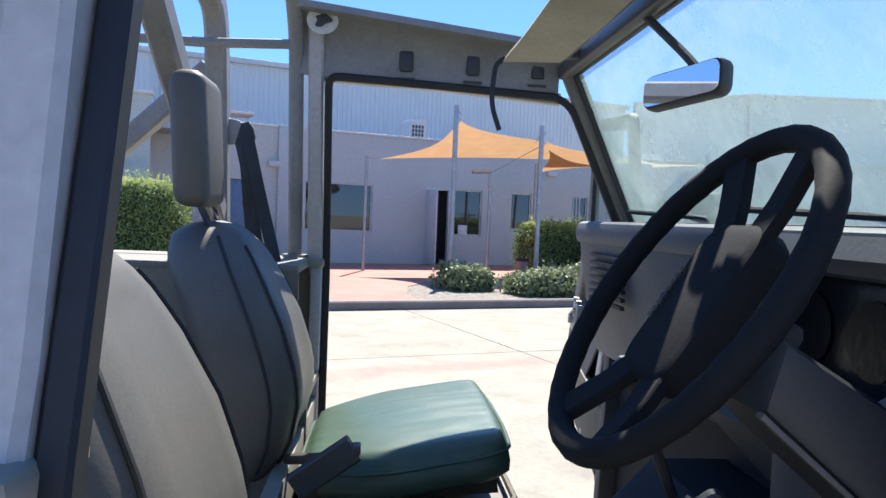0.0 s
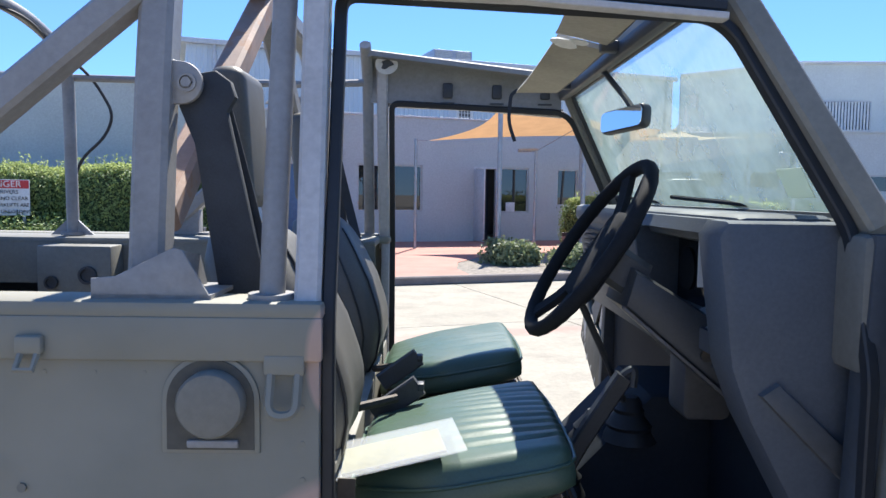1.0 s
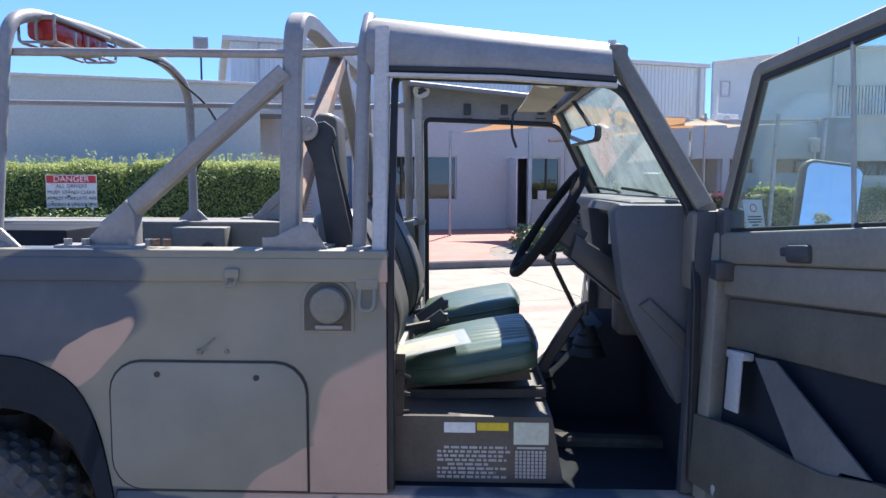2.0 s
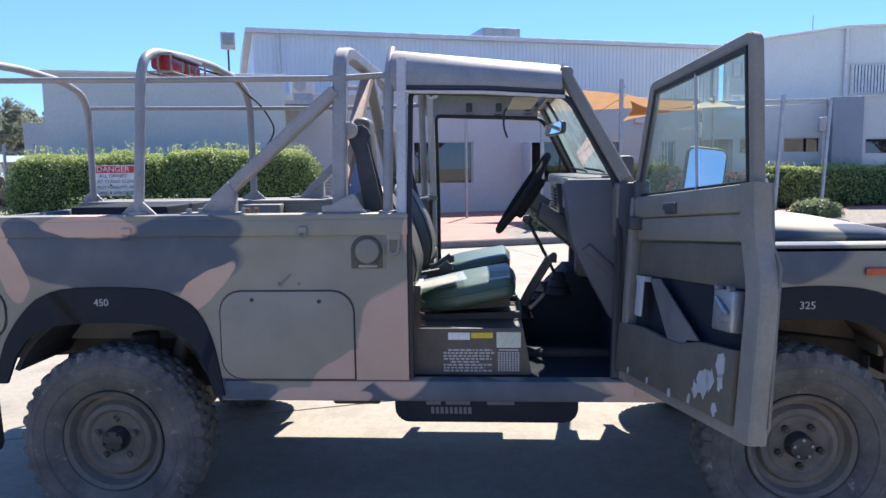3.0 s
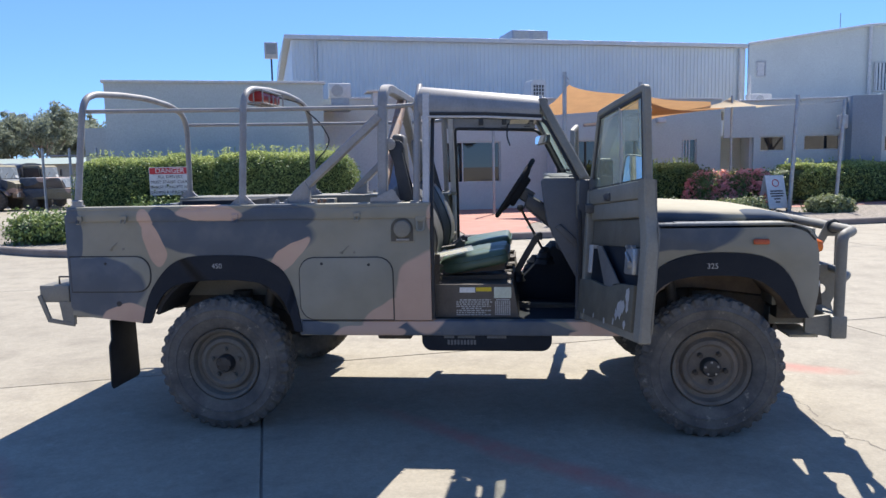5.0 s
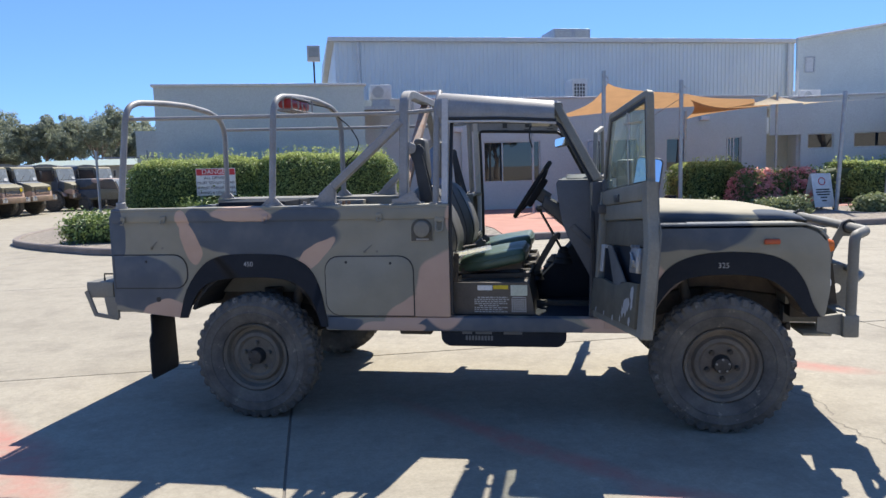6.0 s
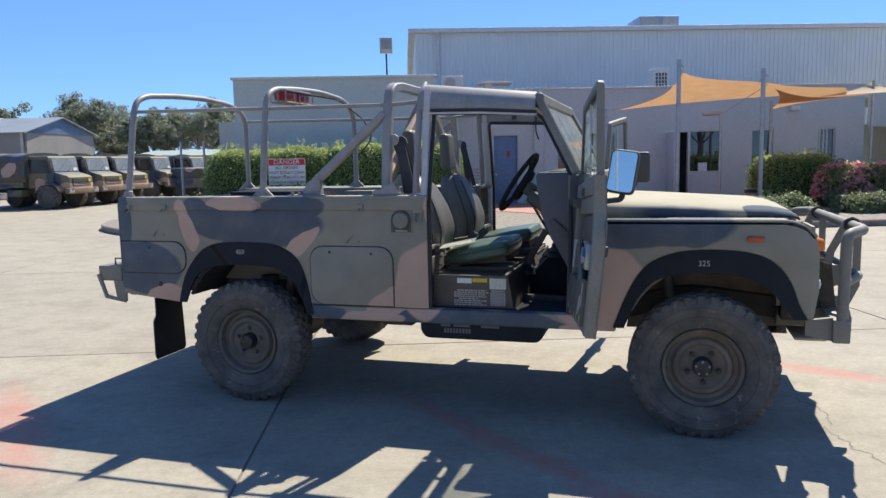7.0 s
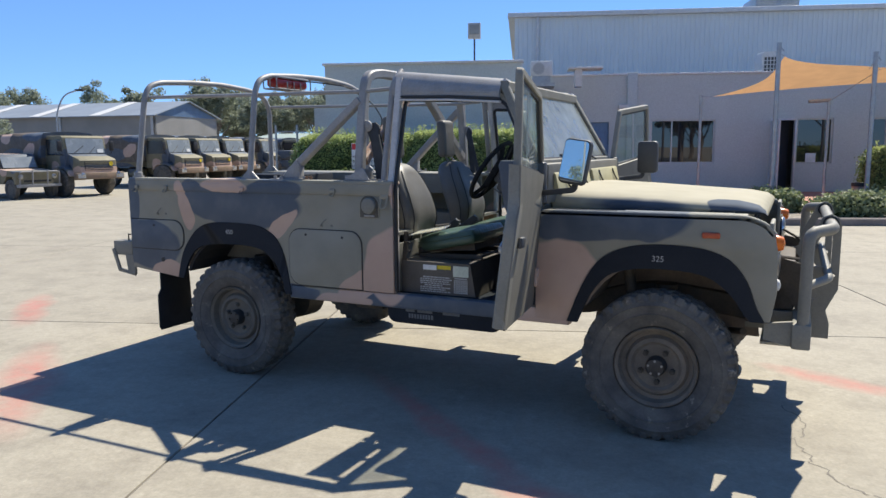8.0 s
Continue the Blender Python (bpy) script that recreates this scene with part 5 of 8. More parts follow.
def seat(y0, y1, mid, head, pleats, label):
    g = group_part("seat", label)
    c, w = (y0 + y1) / 2, (y1 - y0) / 2
    bm = B()                                     # cushion: narrow at the back, pleated over its nose
    na, nb, long = 30, 64, 0.425
    grid = []
    for i in range(na + 1):
        a = i / na
        wide = w * (0.66 + 0.34 * math.sin(min(1.0, a / 0.5) * math.pi / 2)) * (1 - 0.09 * max(0.0, (a - 0.8) / 0.2) ** 3)
        row = []
        for j in range(nb + 1):
            b = -1 + 2 * j / nb
            x = 1.25 + long * a - 0.02 * abs(b) ** 3 * max(0.0, a - 0.5)
            e = min(a * long, (1 - a) * long, (1 - abs(b)) * wide)
            z = 0.942 + 0.078 * a + 0.022 * (1 - b * b) * math.sin(math.pi * min(1, a * 0.9 + 0.08)) + 0.002 * noise.noise(Vector((x, b, y0)) * 8)
            r = 0.034
            if e < r:
                z -= r - math.sqrt(max(0.0, r * r - (r - e) ** 2))
            if pleats and a > 0.45 and abs(b) < 0.78:
                z -= 0.005 * max(0.0, 1 - abs((b * 6.5) % 1.0 - 0.5) / 0.2) * min(1, (a - 0.45) * 8)
            row.append(bm.verts.new((x, c + b * wide, z)))
        grid.append(row)
    for p, q in zip(grid, grid[1:]):
        for j in range(nb):
            bm.faces.new((p[j], q[j], q[j + 1], p[j + 1]))
    rim = grid[0][:] + [r[-1] for r in grid[1:]] + grid[-1][-2::-1] + [r[0] for r in grid[-2:0:-1]]
    loops = [rim]
    for d, out in ((0.02, 0.006), (0.042, 0.005), (0.056, -0.012)):
        lp = []
        for v in rim:
            o = Vector((v.co.x - 1.46, v.co.y - c, 0)).normalized() * out
            lp.append(bm.verts.new(v.co + o - Vector((0, 0, d))))
        loops.append(lp)
    n = len(rim)
    for p, q in zip(loops, loops[1:]):
        for i in range(n):
            bm.faces.new((p[i], p[(i + 1) % n], q[(i + 1) % n], q[i]))
    bm.faces.new(loops[-1])
    bmesh.ops.recalc_face_normals(bm, faces=bm.faces)
    welt = [v.co + Vector((v.co.x - 1.46, v.co.y - c, 0)).normalized() * 0.003 + Vector((0, 0, 0.002)) for v in rim[::3]]
    part("cushion", bm, vinyl_green, g, "shiny green vinyl seat cushion", 70)
    bm = B()
    sweep(bm, welt + welt[:1], 0.004, 6)
    part("welt", bm, vinyl_green, g, "stitched welt round the cushion's top")
    bm = B()
    prism(bm, [(1.26, 0.855), (1.655, 0.885), (1.645, 0.935), (1.27, 0.885)], "y", y0 + 0.06, y1 - 0.06)
    sweep(bm, [(1.62, y0 + 0.1, 0.845), (1.70, y0 + 0.1, 0.85), (1.70, y1 - 0.1, 0.85), (1.62, y1 - 0.1, 0.845)], 0.008, 6, 0.02)
    for y in (y0 + 0.06, y1 - 0.06):
        sweep(bm, [(1.27, y, 0.835), (1.70, y, 0.845)], 0, rect=(0.02, 0.03))
    part("seat_frame", bm, steel_dark, g)
    bm = B()
    rows, m = [], 28
    zs = [0.90, 0.92, 0.94, 0.96, 0.98, 1.01, 1.05, 1.09, 1.13, 1.17, 1.21, 1.25, 1.29, 1.32, 1.345, 1.365, 1.383, 1.396, 1.406, 1.413]
    for z in zs:
        xf, xr, half = curve_at(BACK_FRONT, z), curve_at(BACK_REAR, z), curve_at(BACK_HALF, z)
        ring_ = []
        for j in range(m):
            a = j * math.tau / m
            ca, sa = math.cos(a), math.sin(a)
            bx = abs(ca) ** 0.62 * (1 if ca > 0 else -1)
            by = abs(sa) ** 0.55 * (1 if sa > 0 else -1)
            dish = 0.012 * max(0.0, 1 - (by / 0.6) ** 2) * (1 if ca > 0 else 0) * (1 if z < 1.36 else 0.3)
            ring_.append(bm.verts.new(((xf + xr) / 2 + bx * (xf - xr) / 2 - dish, mid + by * half * 0.88, z)))
        rows.append(ring_)
    for a, b in zip(rows, rows[1:]):
        for j in range(m):
            bm.faces.new((a[j], a[(j + 1) % m], b[(j + 1) % m], b[j]))
    bm.faces.new(rows[0][::-1]), bm.faces.new(rows[-1])
    bmesh.ops.recalc_face_normals(bm, faces=bm.faces)
    seams = [[r[k].co + Vector((0.002, 0, 0)) for r in rows[1:-4]] for k in (3, m - 3)]
    edge_ = [[r[k].co + Vector((0.0, 0.002 if k == 6 else -0.002, 0)) for r in rows[1:-3]] for k in (6, m - 6)]
    part("backrest", bm, vinyl_dark, g, "rounded charcoal vinyl backrest", 75)
    bm = B()
    for pts in seams + edge_:
        sweep(bm, pts, 0.0035, 6)
    part("piping", bm, seal, g)
    bm = B()
    box(bm, 0.972, 1.046, head - 0.088, head + 0.088, 1.44, 1.712, 0.028, seg=4)
    for v in bm.verts:
        v.co.x += (1.712 - v.co.z) * 0.06 - 0.008 * math.cos((v.co.y - head) / 0.088 * 1.3)
    part("head_restraint", bm, vinyl_dark, g, "tall padded head restraint", 60)
    bm = B()
    for q in (-0.05, 0.05):
        sweep(bm, [(1.03, head + q, 1.45), (1.045, mid + q, 1.39)], 0.008, 6)
    part("restraint_post", bm, chrome, g)
    return g


seat(0.30, 0.83, 0.50, 0.50, True, "driver's seat with a green cushion")
seat(1.13, 1.68, 1.36, 1.30, False, "passenger seat with a green cushion")
bm = B()
box(bm, 1.24, 1.62, 0.85, 1.1, 0.63, 0.81)
seat_paint = surf("brown_olive_paint", (0.105, 0.09, 0.075), None, 7, 0.55)
cpart("centre_box", bm, seat_paint, None, "painted steel box between the seats")
for y0, y1 in ((0.175, 0.85), (1.1, 1.775)):
    bm = B()
    prism(bm, [(1.24, 0.63), (1.735, 0.63), (1.70, 0.825), (1.24, 0.825)], "y", y0, y1)
    cpart("seat_box", bm, seat_paint, None, "painted steel seat box")
bm = B()
box(bm, 1.39, 1.48, 0.1725, 0.1745, 0.778, 0.808)
cpart("label_plate", bm, white_paint, None, "white data label")
bm = B()
box(bm, 1.485, 1.575, 0.1725, 0.1745, 0.785, 0.808)
cpart("label_plate", bm, yellow, None, "yellow warning label")
bm = B()
box(bm, 1.59, 1.69, 0.1725, 0.1745, 0.745, 0.81)
cpart("label_plate", bm, pale_green, None, "pale green data label")
bm = B()
for r, (a, b) in enumerate(((0.02, 0.2), (0, 0.21), (0, 0.19), (0.0, 0.2), (0.03, 0.15), (0, 0.2), (0, 0.17), (0, 0.2))):
    x = 1.37 + a
    while x < 1.37 + b:
        w = 0.008 + 0.016 * noise.random()
        box(bm, x, min(x + w, 1.37 + b), 0.1725, 0.1745, 0.731 - r * 0.0125, 0.738 - r * 0.0125)
        x += w + 0.005
for i in range(8):
    for j in range(8):
        box(bm, 1.595 + i * 0.0115, 1.603 + i * 0.0115, 0.1725, 0.1745, 0.645 + j * 0.0105, 0.653 + j * 0.0105)
box(bm, 1.60, 1.68, 0.1725, 0.1745, 0.732, 0.738)
cpart("stencil_mark", bm, light_grey, None, "rows of small white stencilling")
bm = B()
for k in range(5):
    sweep(bm, [(1.252, 0.185 + 0.004 * k, 0.95 - 0.06 * k), (1.29, 0.2, 0.93 - 0.05 * k)], 0.006, 6)
sweep(bm, [(1.262, 0.20, 1.0), (1.255, 0.18, 0.78), (1.30, 0.18, 0.70)], 0, rect=(0.03, 0.004), fillet=0.04, up=(0, 1, 0))
cpart("recliner_gear", bm, steel_dark, None, "seat adjuster and hanging strap")

# floor, gearbox hump, footwell
bm = B()
# Floor stops short on the far side for the same sunlit strip.
box(bm, 1.235, 2.12, 0.12, 1.62, 0.60, 0.626)
box(bm, 2.1, 2.13, 0.14, 1.81, 0.60, 1.3)
prism(bm, [(1.62, 0.62), (2.12, 0.62), (2.12, 0.98), (1.95, 0.98), (1.74, 0.76), (1.62, 0.74)], "y", 0.80, 1.15, 0.02)
cpart("cab_floor", bm, black_paint, None, "black rubber-matted cab floor")


def footwell(bm):
    prism(bm, [(2.05, 0.63), (2.13, 0.63), (2.13, 1.42), (2.075, 1.42)], "y", 0.115, 0.16, 0.006)


both("front_pillar", footwell, surf("dark_olive_paint", (0.06, 0.067, 0.078), None, 6, 0.6), "door pillar and footwell side")

# dashboard
bm = B()
box(bm, 1.92, 2.10, 0.26, 1.70, 1.385, 1.445, 0.02)
prism(bm, [(1.93, 1.39), (2.1, 1.39), (2.1, 1.10), (1.99, 1.10), (1.96, 1.2)], "y", 0.95, 1.68, 0.01)
# Grey is lifted to stand for glare over the dark interior.
dash_grey = surf("glare_lifted_moulding", (0.09, 0.1, 0.116), (0.068, 0.076, 0.09), 4, 0.6, 0, 0.12, 140)
cpart("dashboard", bm, dash_grey, None, "black moulded dashboard")
bm = B()
prism(bm, [(1.865, 1.41), (1.88, 1.435), (2.10, 1.435), (2.115, 0.88), (2.06, 0.86), (1.93, 1.10), (1.895, 1.19)], "y", 0.195, 0.30, 0.012)
cpart("dash_end_panel", bm, dash_grey, None, "scuffed dark panel closing the dashboard's end")
bm = B()
prism(bm, [(1.885, 1.41), (1.90, 1.435), (2.09, 1.435), (2.09, 1.405)], "y", 0.30, 0.80, 0.008)
prism(bm, [(1.885, 1.405), (2.09, 1.405), (2.09, 1.19), (1.915, 1.19)], "y", 0.775, 0.80, 0.008)
prism(bm, [(1.915, 1.225), (2.09, 1.225), (2.09, 1.185), (1.915, 1.185)], "y", 0.30, 0.775, 0.008)
box(bm, 2.0, 2.02, 0.30, 0.775, 1.225, 1.405)
cpart("instrument_binnacle", bm, dash_grey, None, "black moulded instrument hood, open towards the wheel")
bm = B()
prism(bm, [(1.925, 1.225), (1.985, 1.225), (1.995, 1.262)], "y", 0.335, 0.52, 0.003)
prism(bm, [(1.96, 1.225), (1.998, 1.225), (1.998, 1.33), (1.985, 1.33)], "y", 0.42, 0.46, 0.003)
cpart("binnacle_bracket", bm, light_grey, None, "pale bracket inside the instrument hood")
bm = B()
box(bm, 1.99, 1.998, 0.34, 0.76, 1.235, 1.39, 0.003)
gauge_face = surf("gauge_face", (0.01, 0.01, 0.012), None, 9, 0.2)
cpart("instrument_panel", bm, gauge_face)
for y in (0.43, 0.56, 0.69):
    bm = B()
    lathe(bm, [(0, 0.05), (-0.003, 0.05), (-0.003, 0.044)], (1.99, y, 1.31), "x", 20)
    cpart("gauge", bm, gauge_face, None, "round black gauge")
bm = B()
box(bm, 1.872, 1.884, 0.296, 0.304, 1.315, 1.405)
cpart("binnacle_trim", bm, light_grey)
bm = B()
prism(bm, [(1.94, 1.15), (1.97, 1.17), (2.10, 1.05), (2.08, 1.01)], "y", 0.18, 0.95, 0.006)
# Tray grey is lifted for the same glare.
cpart("lower_dash_tray", bm, surf("glare_lifted_tray", (0.10, 0.1, 0.1), None, 6, 0.65))
bm = B()
disc(bm, (1.895, 0.42, 1.218), "y", 0.011, 0.02, 12)
cpart("dash_knob", bm, plain("brass_knob", (0.45, 0.33, 0.16), 0.4), None, "small brass-coloured dash knob")
bm = B()
for k in range(7):
    box(bm, 1.925, 1.935, 1.30, 1.55, 1.25 + k * 0.018, 1.258 + k * 0.018)
cpart("dash_vent", bm, seal)
bm = B()
prism(bm, rounded(1.97, 2.08, 0.97, 1.14, 0.02), "y", 0.63, 0.74, 0.01)
cpart("heater_duct", bm, surf("faded_duct", (0.10, 0.094, 0.09), None, 6, 0.65), None, "sun-bleached panel under the dash")
bm = B()
sweep(bm, [(1.90, 0.83, 0.93), (1.842, 0.785, 1.048), (1.75, 0.718, 1.225)], 0.0085, 8, 0.03)
lathe(bm, [(-0.02, 0.011), (-0.008, 0.022), (0.008, 0.023), (0.02, 0.014)], (1.746, 0.715, 1.236), "z", 14)
cpart("gear_lever", bm, trim_black)
bm = B()
sweep(bm, [(1.70, 0.72, 0.78), (1.76, 0.71, 0.90), (1.852, 0.697, 1.055)], 0, rect=(0.04, 0.034), fillet=0.05, up=(0, 1, 0))
sweep(bm, [(1.845, 0.7, 1.05), (1.875, 0.695, 1.075), (1.87, 0.69, 1.03)], 0.012, 8, 0.015)
cpart("hand_brake", bm, trim_black)
bm = B()
lathe(bm, [(0, 0.095), (0.04, 0.075), (0.055, 0.078), (0.085, 0.055), (0.095, 0.058), (0.125, 0.03), (0.14, 0.02)], (1.84, 0.93, 0.765), "z", 18)
lathe(bm, [(0, 0.07), (0.03, 0.055), (0.04, 0.06), (0.07, 0.04), (0.08, 0.042), (0.11, 0.02)], (1.905, 0.83, 0.86), "z", 16)
lathe(bm, [(0, 0.055), (0.03, 0.04), (0.045, 0.045), (0.07, 0.02)], (1.72, 0.725, 0.76), "z", 16)
cpart("lever_gaiter", bm, seal)

# steering wheel
SC = Vector((1.714, 0.486, 1.370))
axis = Vector((0.834, 0, -0.552)).normalized()
SM = Matrix.Translation(SC) @ axis.to_track_quat("Z", "Y").to_matrix().to_4x4()
g = group_part("steering_wheel", "black four-spoke steering wheel")
bm = B()
n = 72
rim_pts = [(0.197 * math.cos(i * math.tau / n), 0.197 * math.sin(i * math.tau / n), 0) for i in range(n)]
rr = []
for i, p in enumerate(rim_pts):
    d = Vector((p[0], p[1], 0)).normalized()
    k = 0.0142 + (0.0008 if i % 2 else 0)
    rr.append([bm.verts.new(Vector(p) + d * k * math.cos(a) + Vector((0, 0, k * math.sin(a)))) for a in (j * math.tau / 10 for j in range(10))])
for i in range(n):
    a, b = rr[i], rr[(i + 1) % n]
    for j in range(10):
        bm.faces.new((a[j], a[(j + 1) % 10], b[(j + 1) % 10], b[j]))
bmesh.ops.recalc_face_normals(bm, faces=bm.faces)
bmesh.ops.transform(bm, matrix=SM, verts=bm.verts)
part("rim", bm, wheel_black, g)
bm = B()
for a in (68, 112, 248, 292):
    d = Vector((math.cos(radians(a)), math.sin(radians(a)), 0))
    sweep(bm, [d * 0.06 + Vector((0, 0, 0.03)), d * 0.13 + Vector((0, 0, 0.018)), d * 0.195], 0, rect=(0.042, 0.014))
bmesh.ops.transform(bm, matrix=SM, verts=bm.verts)
part("spoke", bm, wheel_black, g)
bm = B()
prism(bm, rounded(-0.066, 0.066, -0.10, 0.10, 0.035), "z", 0.012, 0.055, 0.012)
bmesh.ops.transform(bm, matrix=SM, verts=bm.verts)
part("hub_pad", bm, wheel_black, g)
bm = B()
for k in range(8):
    box(bm, 0.044, 0.054, -0.034 + k * 0.009, -0.0285 + k * 0.009, 0.009, 0.0125)
bmesh.ops.transform(bm, matrix=SM, verts=bm.verts)
part("maker_mark", bm, steel_dark, g, "small raised maker's mark as plain bars")["kind"] = "stuff"
bm = B()
sweep(bm, [SC + axis * 0.05, SC + axis * 0.12], 0, rect=(0.09, 0.08))
prism(bm, [(1.79, 1.335), (1.90, 1.27), (2.05, 1.17), (2.05, 1.075), (1.98, 1.085), (1.77, 1.262)], "y", 0.40, 0.575, 0.018)
sweep(bm, [SC + axis * 0.4, SC + axis * 0.75], 0.025, 10)
sweep(bm, [SC + axis * 0.1 + Vector((0, 0.05, 0)), SC + axis * 0.1 + Vector((-0.02, 0.19, 0.03))], 0.009, 8)
column = cpart("steering_column", bm, trim_black)
# Pale strip paints the light on the shroud's lower edge.
bm = B()
sweep(bm, [(1.765, 0.398, 1.262), (1.98, 0.398, 1.083)], 0, rect=(0.006, 0.010), up=(0, 1, 0))
part("shroud_lit_edge", bm, surf("lit_edge_grey", (0.17, 0.16, 0.15), None, 9, 0.6), column, "pale strip for the lit lower edge of the column shroud")
bm = B()
disc(bm, (1.93, 0.394, 1.17), "y", 0.012, 0.012, 12)
part("ignition_barrel", bm, steel_dark, column)

# inside mirror, sun visors
g = group_part("inside_mirror", "rectangular black-framed rear-view mirror")
MM = Matrix.Translation((1.885, 0.93, 1.675)) @ Euler((-0.07, 0.10, 0.42)).to_matrix().to_4x4()
bm = B()
prism(bm, rounded(-0.086, 0.086, -0.031, 0.031, 0.018), "x", 0.0, 0.028, 0.006, MM)
part("shell", bm, trim_black, g)
bm = B()
prism(bm, rounded(-0.081, 0.081, -0.026, 0.026, 0.014), "x", -0.003, -0.001, 0, MM)
part("mirror_glass", bm, mirror, g)
bm = B()
sweep(bm, [(1.915, 0.93, 1.70), (1.905, 0.96, 1.73), (1.87, 1.03, 1.80), (1.85, 1.07, 1.84)], 0.008, 8, 0.03)
part("stem", bm, trim_black, g)


def visor(corners, droop, label):
    """A limp padded flap between four corners: inner near, outer near, outer far, inner far."""
    bm = B()
    a, b, c, d = (Vector(p) for p in corners)
    rows = []
    for i in range(13):
        row = []
        for j in range(7):
            p = a.lerp(d, i / 12).lerp(b.lerp(c, i / 12), j / 6)
            row.append(p + Vector((0, 0, 0.005 * noise.noise(p * 7) - droop * math.sin(math.pi * i / 12))))
        rows.append(row)
    vt = [[[bm.verts.new(p + Vector((0.003 * k, 0, 0.006 * k))) for p in row] for row in rows] for k in (1, -1)]
    for i in range(12):
        for j in range(6):
            for k in (0, 1):
                bm.faces.new((vt[k][i][j], vt[k][i + 1][j], vt[k][i + 1][j + 1], vt[k][i][j + 1]))
    rim_a, rim_b = ([v[0][j] for j in range(7)] + [v[i][6] for i in range(1, 13)] + [v[12][j] for j in range(5, -1, -1)] + [v[i][0] for i in range(11, 0, -1)] for v in vt)
    for i in range(len(rim_a)):
        bm.faces.new((rim_a[i - 1], rim_a[i], rim_b[i], rim_b[i - 1]))
    bmesh.ops.recalc_face_normals(bm, faces=bm.faces)
    o = cpart("sun_visor", bm, cream, None, label, 60)
    bm = B()
    sweep(bm, [a + (d - a) * 0.05, a + (d - a) * 0.95], 0.008, 8)
    part("hinge_rod", bm, trim_black, o)
    return o


visor(((1.825, 0.86, 1.842), (1.70, 0.86, 1.868), (1.673, 1.478, 1.818), (1.80, 1.43, 1.815)), 0.006, "sun-bleached cream sun visor hanging open")
visor(((1.81, 0.36, 1.850), (1.665, 0.36, 1.878), (1.69, 0.80, 1.868), (1.815, 0.80, 1.842)), 0.004, "sun-bleached cream sun visor folded up to the roof")
bm = B()
for k, (x, y, z, r) in enumerate(((1.712, 0.835, 1.862, 0.034), (1.725, 0.872, 1.858, 0.028), (1.745, 0.815, 1.858, 0.026))):
    lathe(bm, [(0, r), (0.004, r * 0.9)], (0, 0, 0), "z", 9, True) if k == 0 else disc(bm, (x - 1.712, y - 0.835, 0.002), "z", r, 0.004, 7)
bmesh.ops.transform(bm, matrix=Matrix.Translation((1.712, 0.835, 1.848)) @ Matrix.Rotation(0.2, 4, "Y"), verts=bm.verts)
cpart("visor_patch", bm, white_paint, None, "torn pale lining between the visors")
bm = B()
box(bm, 1.842, 1.868, 0.30, 1.65, 1.812, 1.85, 0.008)
for y in (0.36, 0.82, 1.44):
    box(bm, 1.80, 1.845, y - 0.015, y + 0.015, 1.822, 1.85, 0.005)
cpart("header_trim", bm, trim_black, None, "black padded rail behind the windscreen top")
bm = B()
sweep(bm, [(1.675, 1.472, 1.822), (1.655, 1.49, 1.81), (1.648, 1.50, 1.72), (1.672, 1.50, 1.655)], 0, rect=(0.012, 0.003), fillet=0.05, up=(0, 1, 0))
cpart("loose_strap", bm, webbing, None, "loose strap end hanging from the visor")
for y in (0.30, 2 * CY - 0.30):
    bm = B()
    box(bm, 1.845, 1.895, y - 0.022, y + 0.022, 1.868, 1.893, 0.006)
    disc(bm, (1.87, y, 1.893), "z", 0.012, 0.012, 8)
    cpart("roof_latch", bm, post_paint, None, "steel roof catch on the windscreen top")

# doors, both swung open


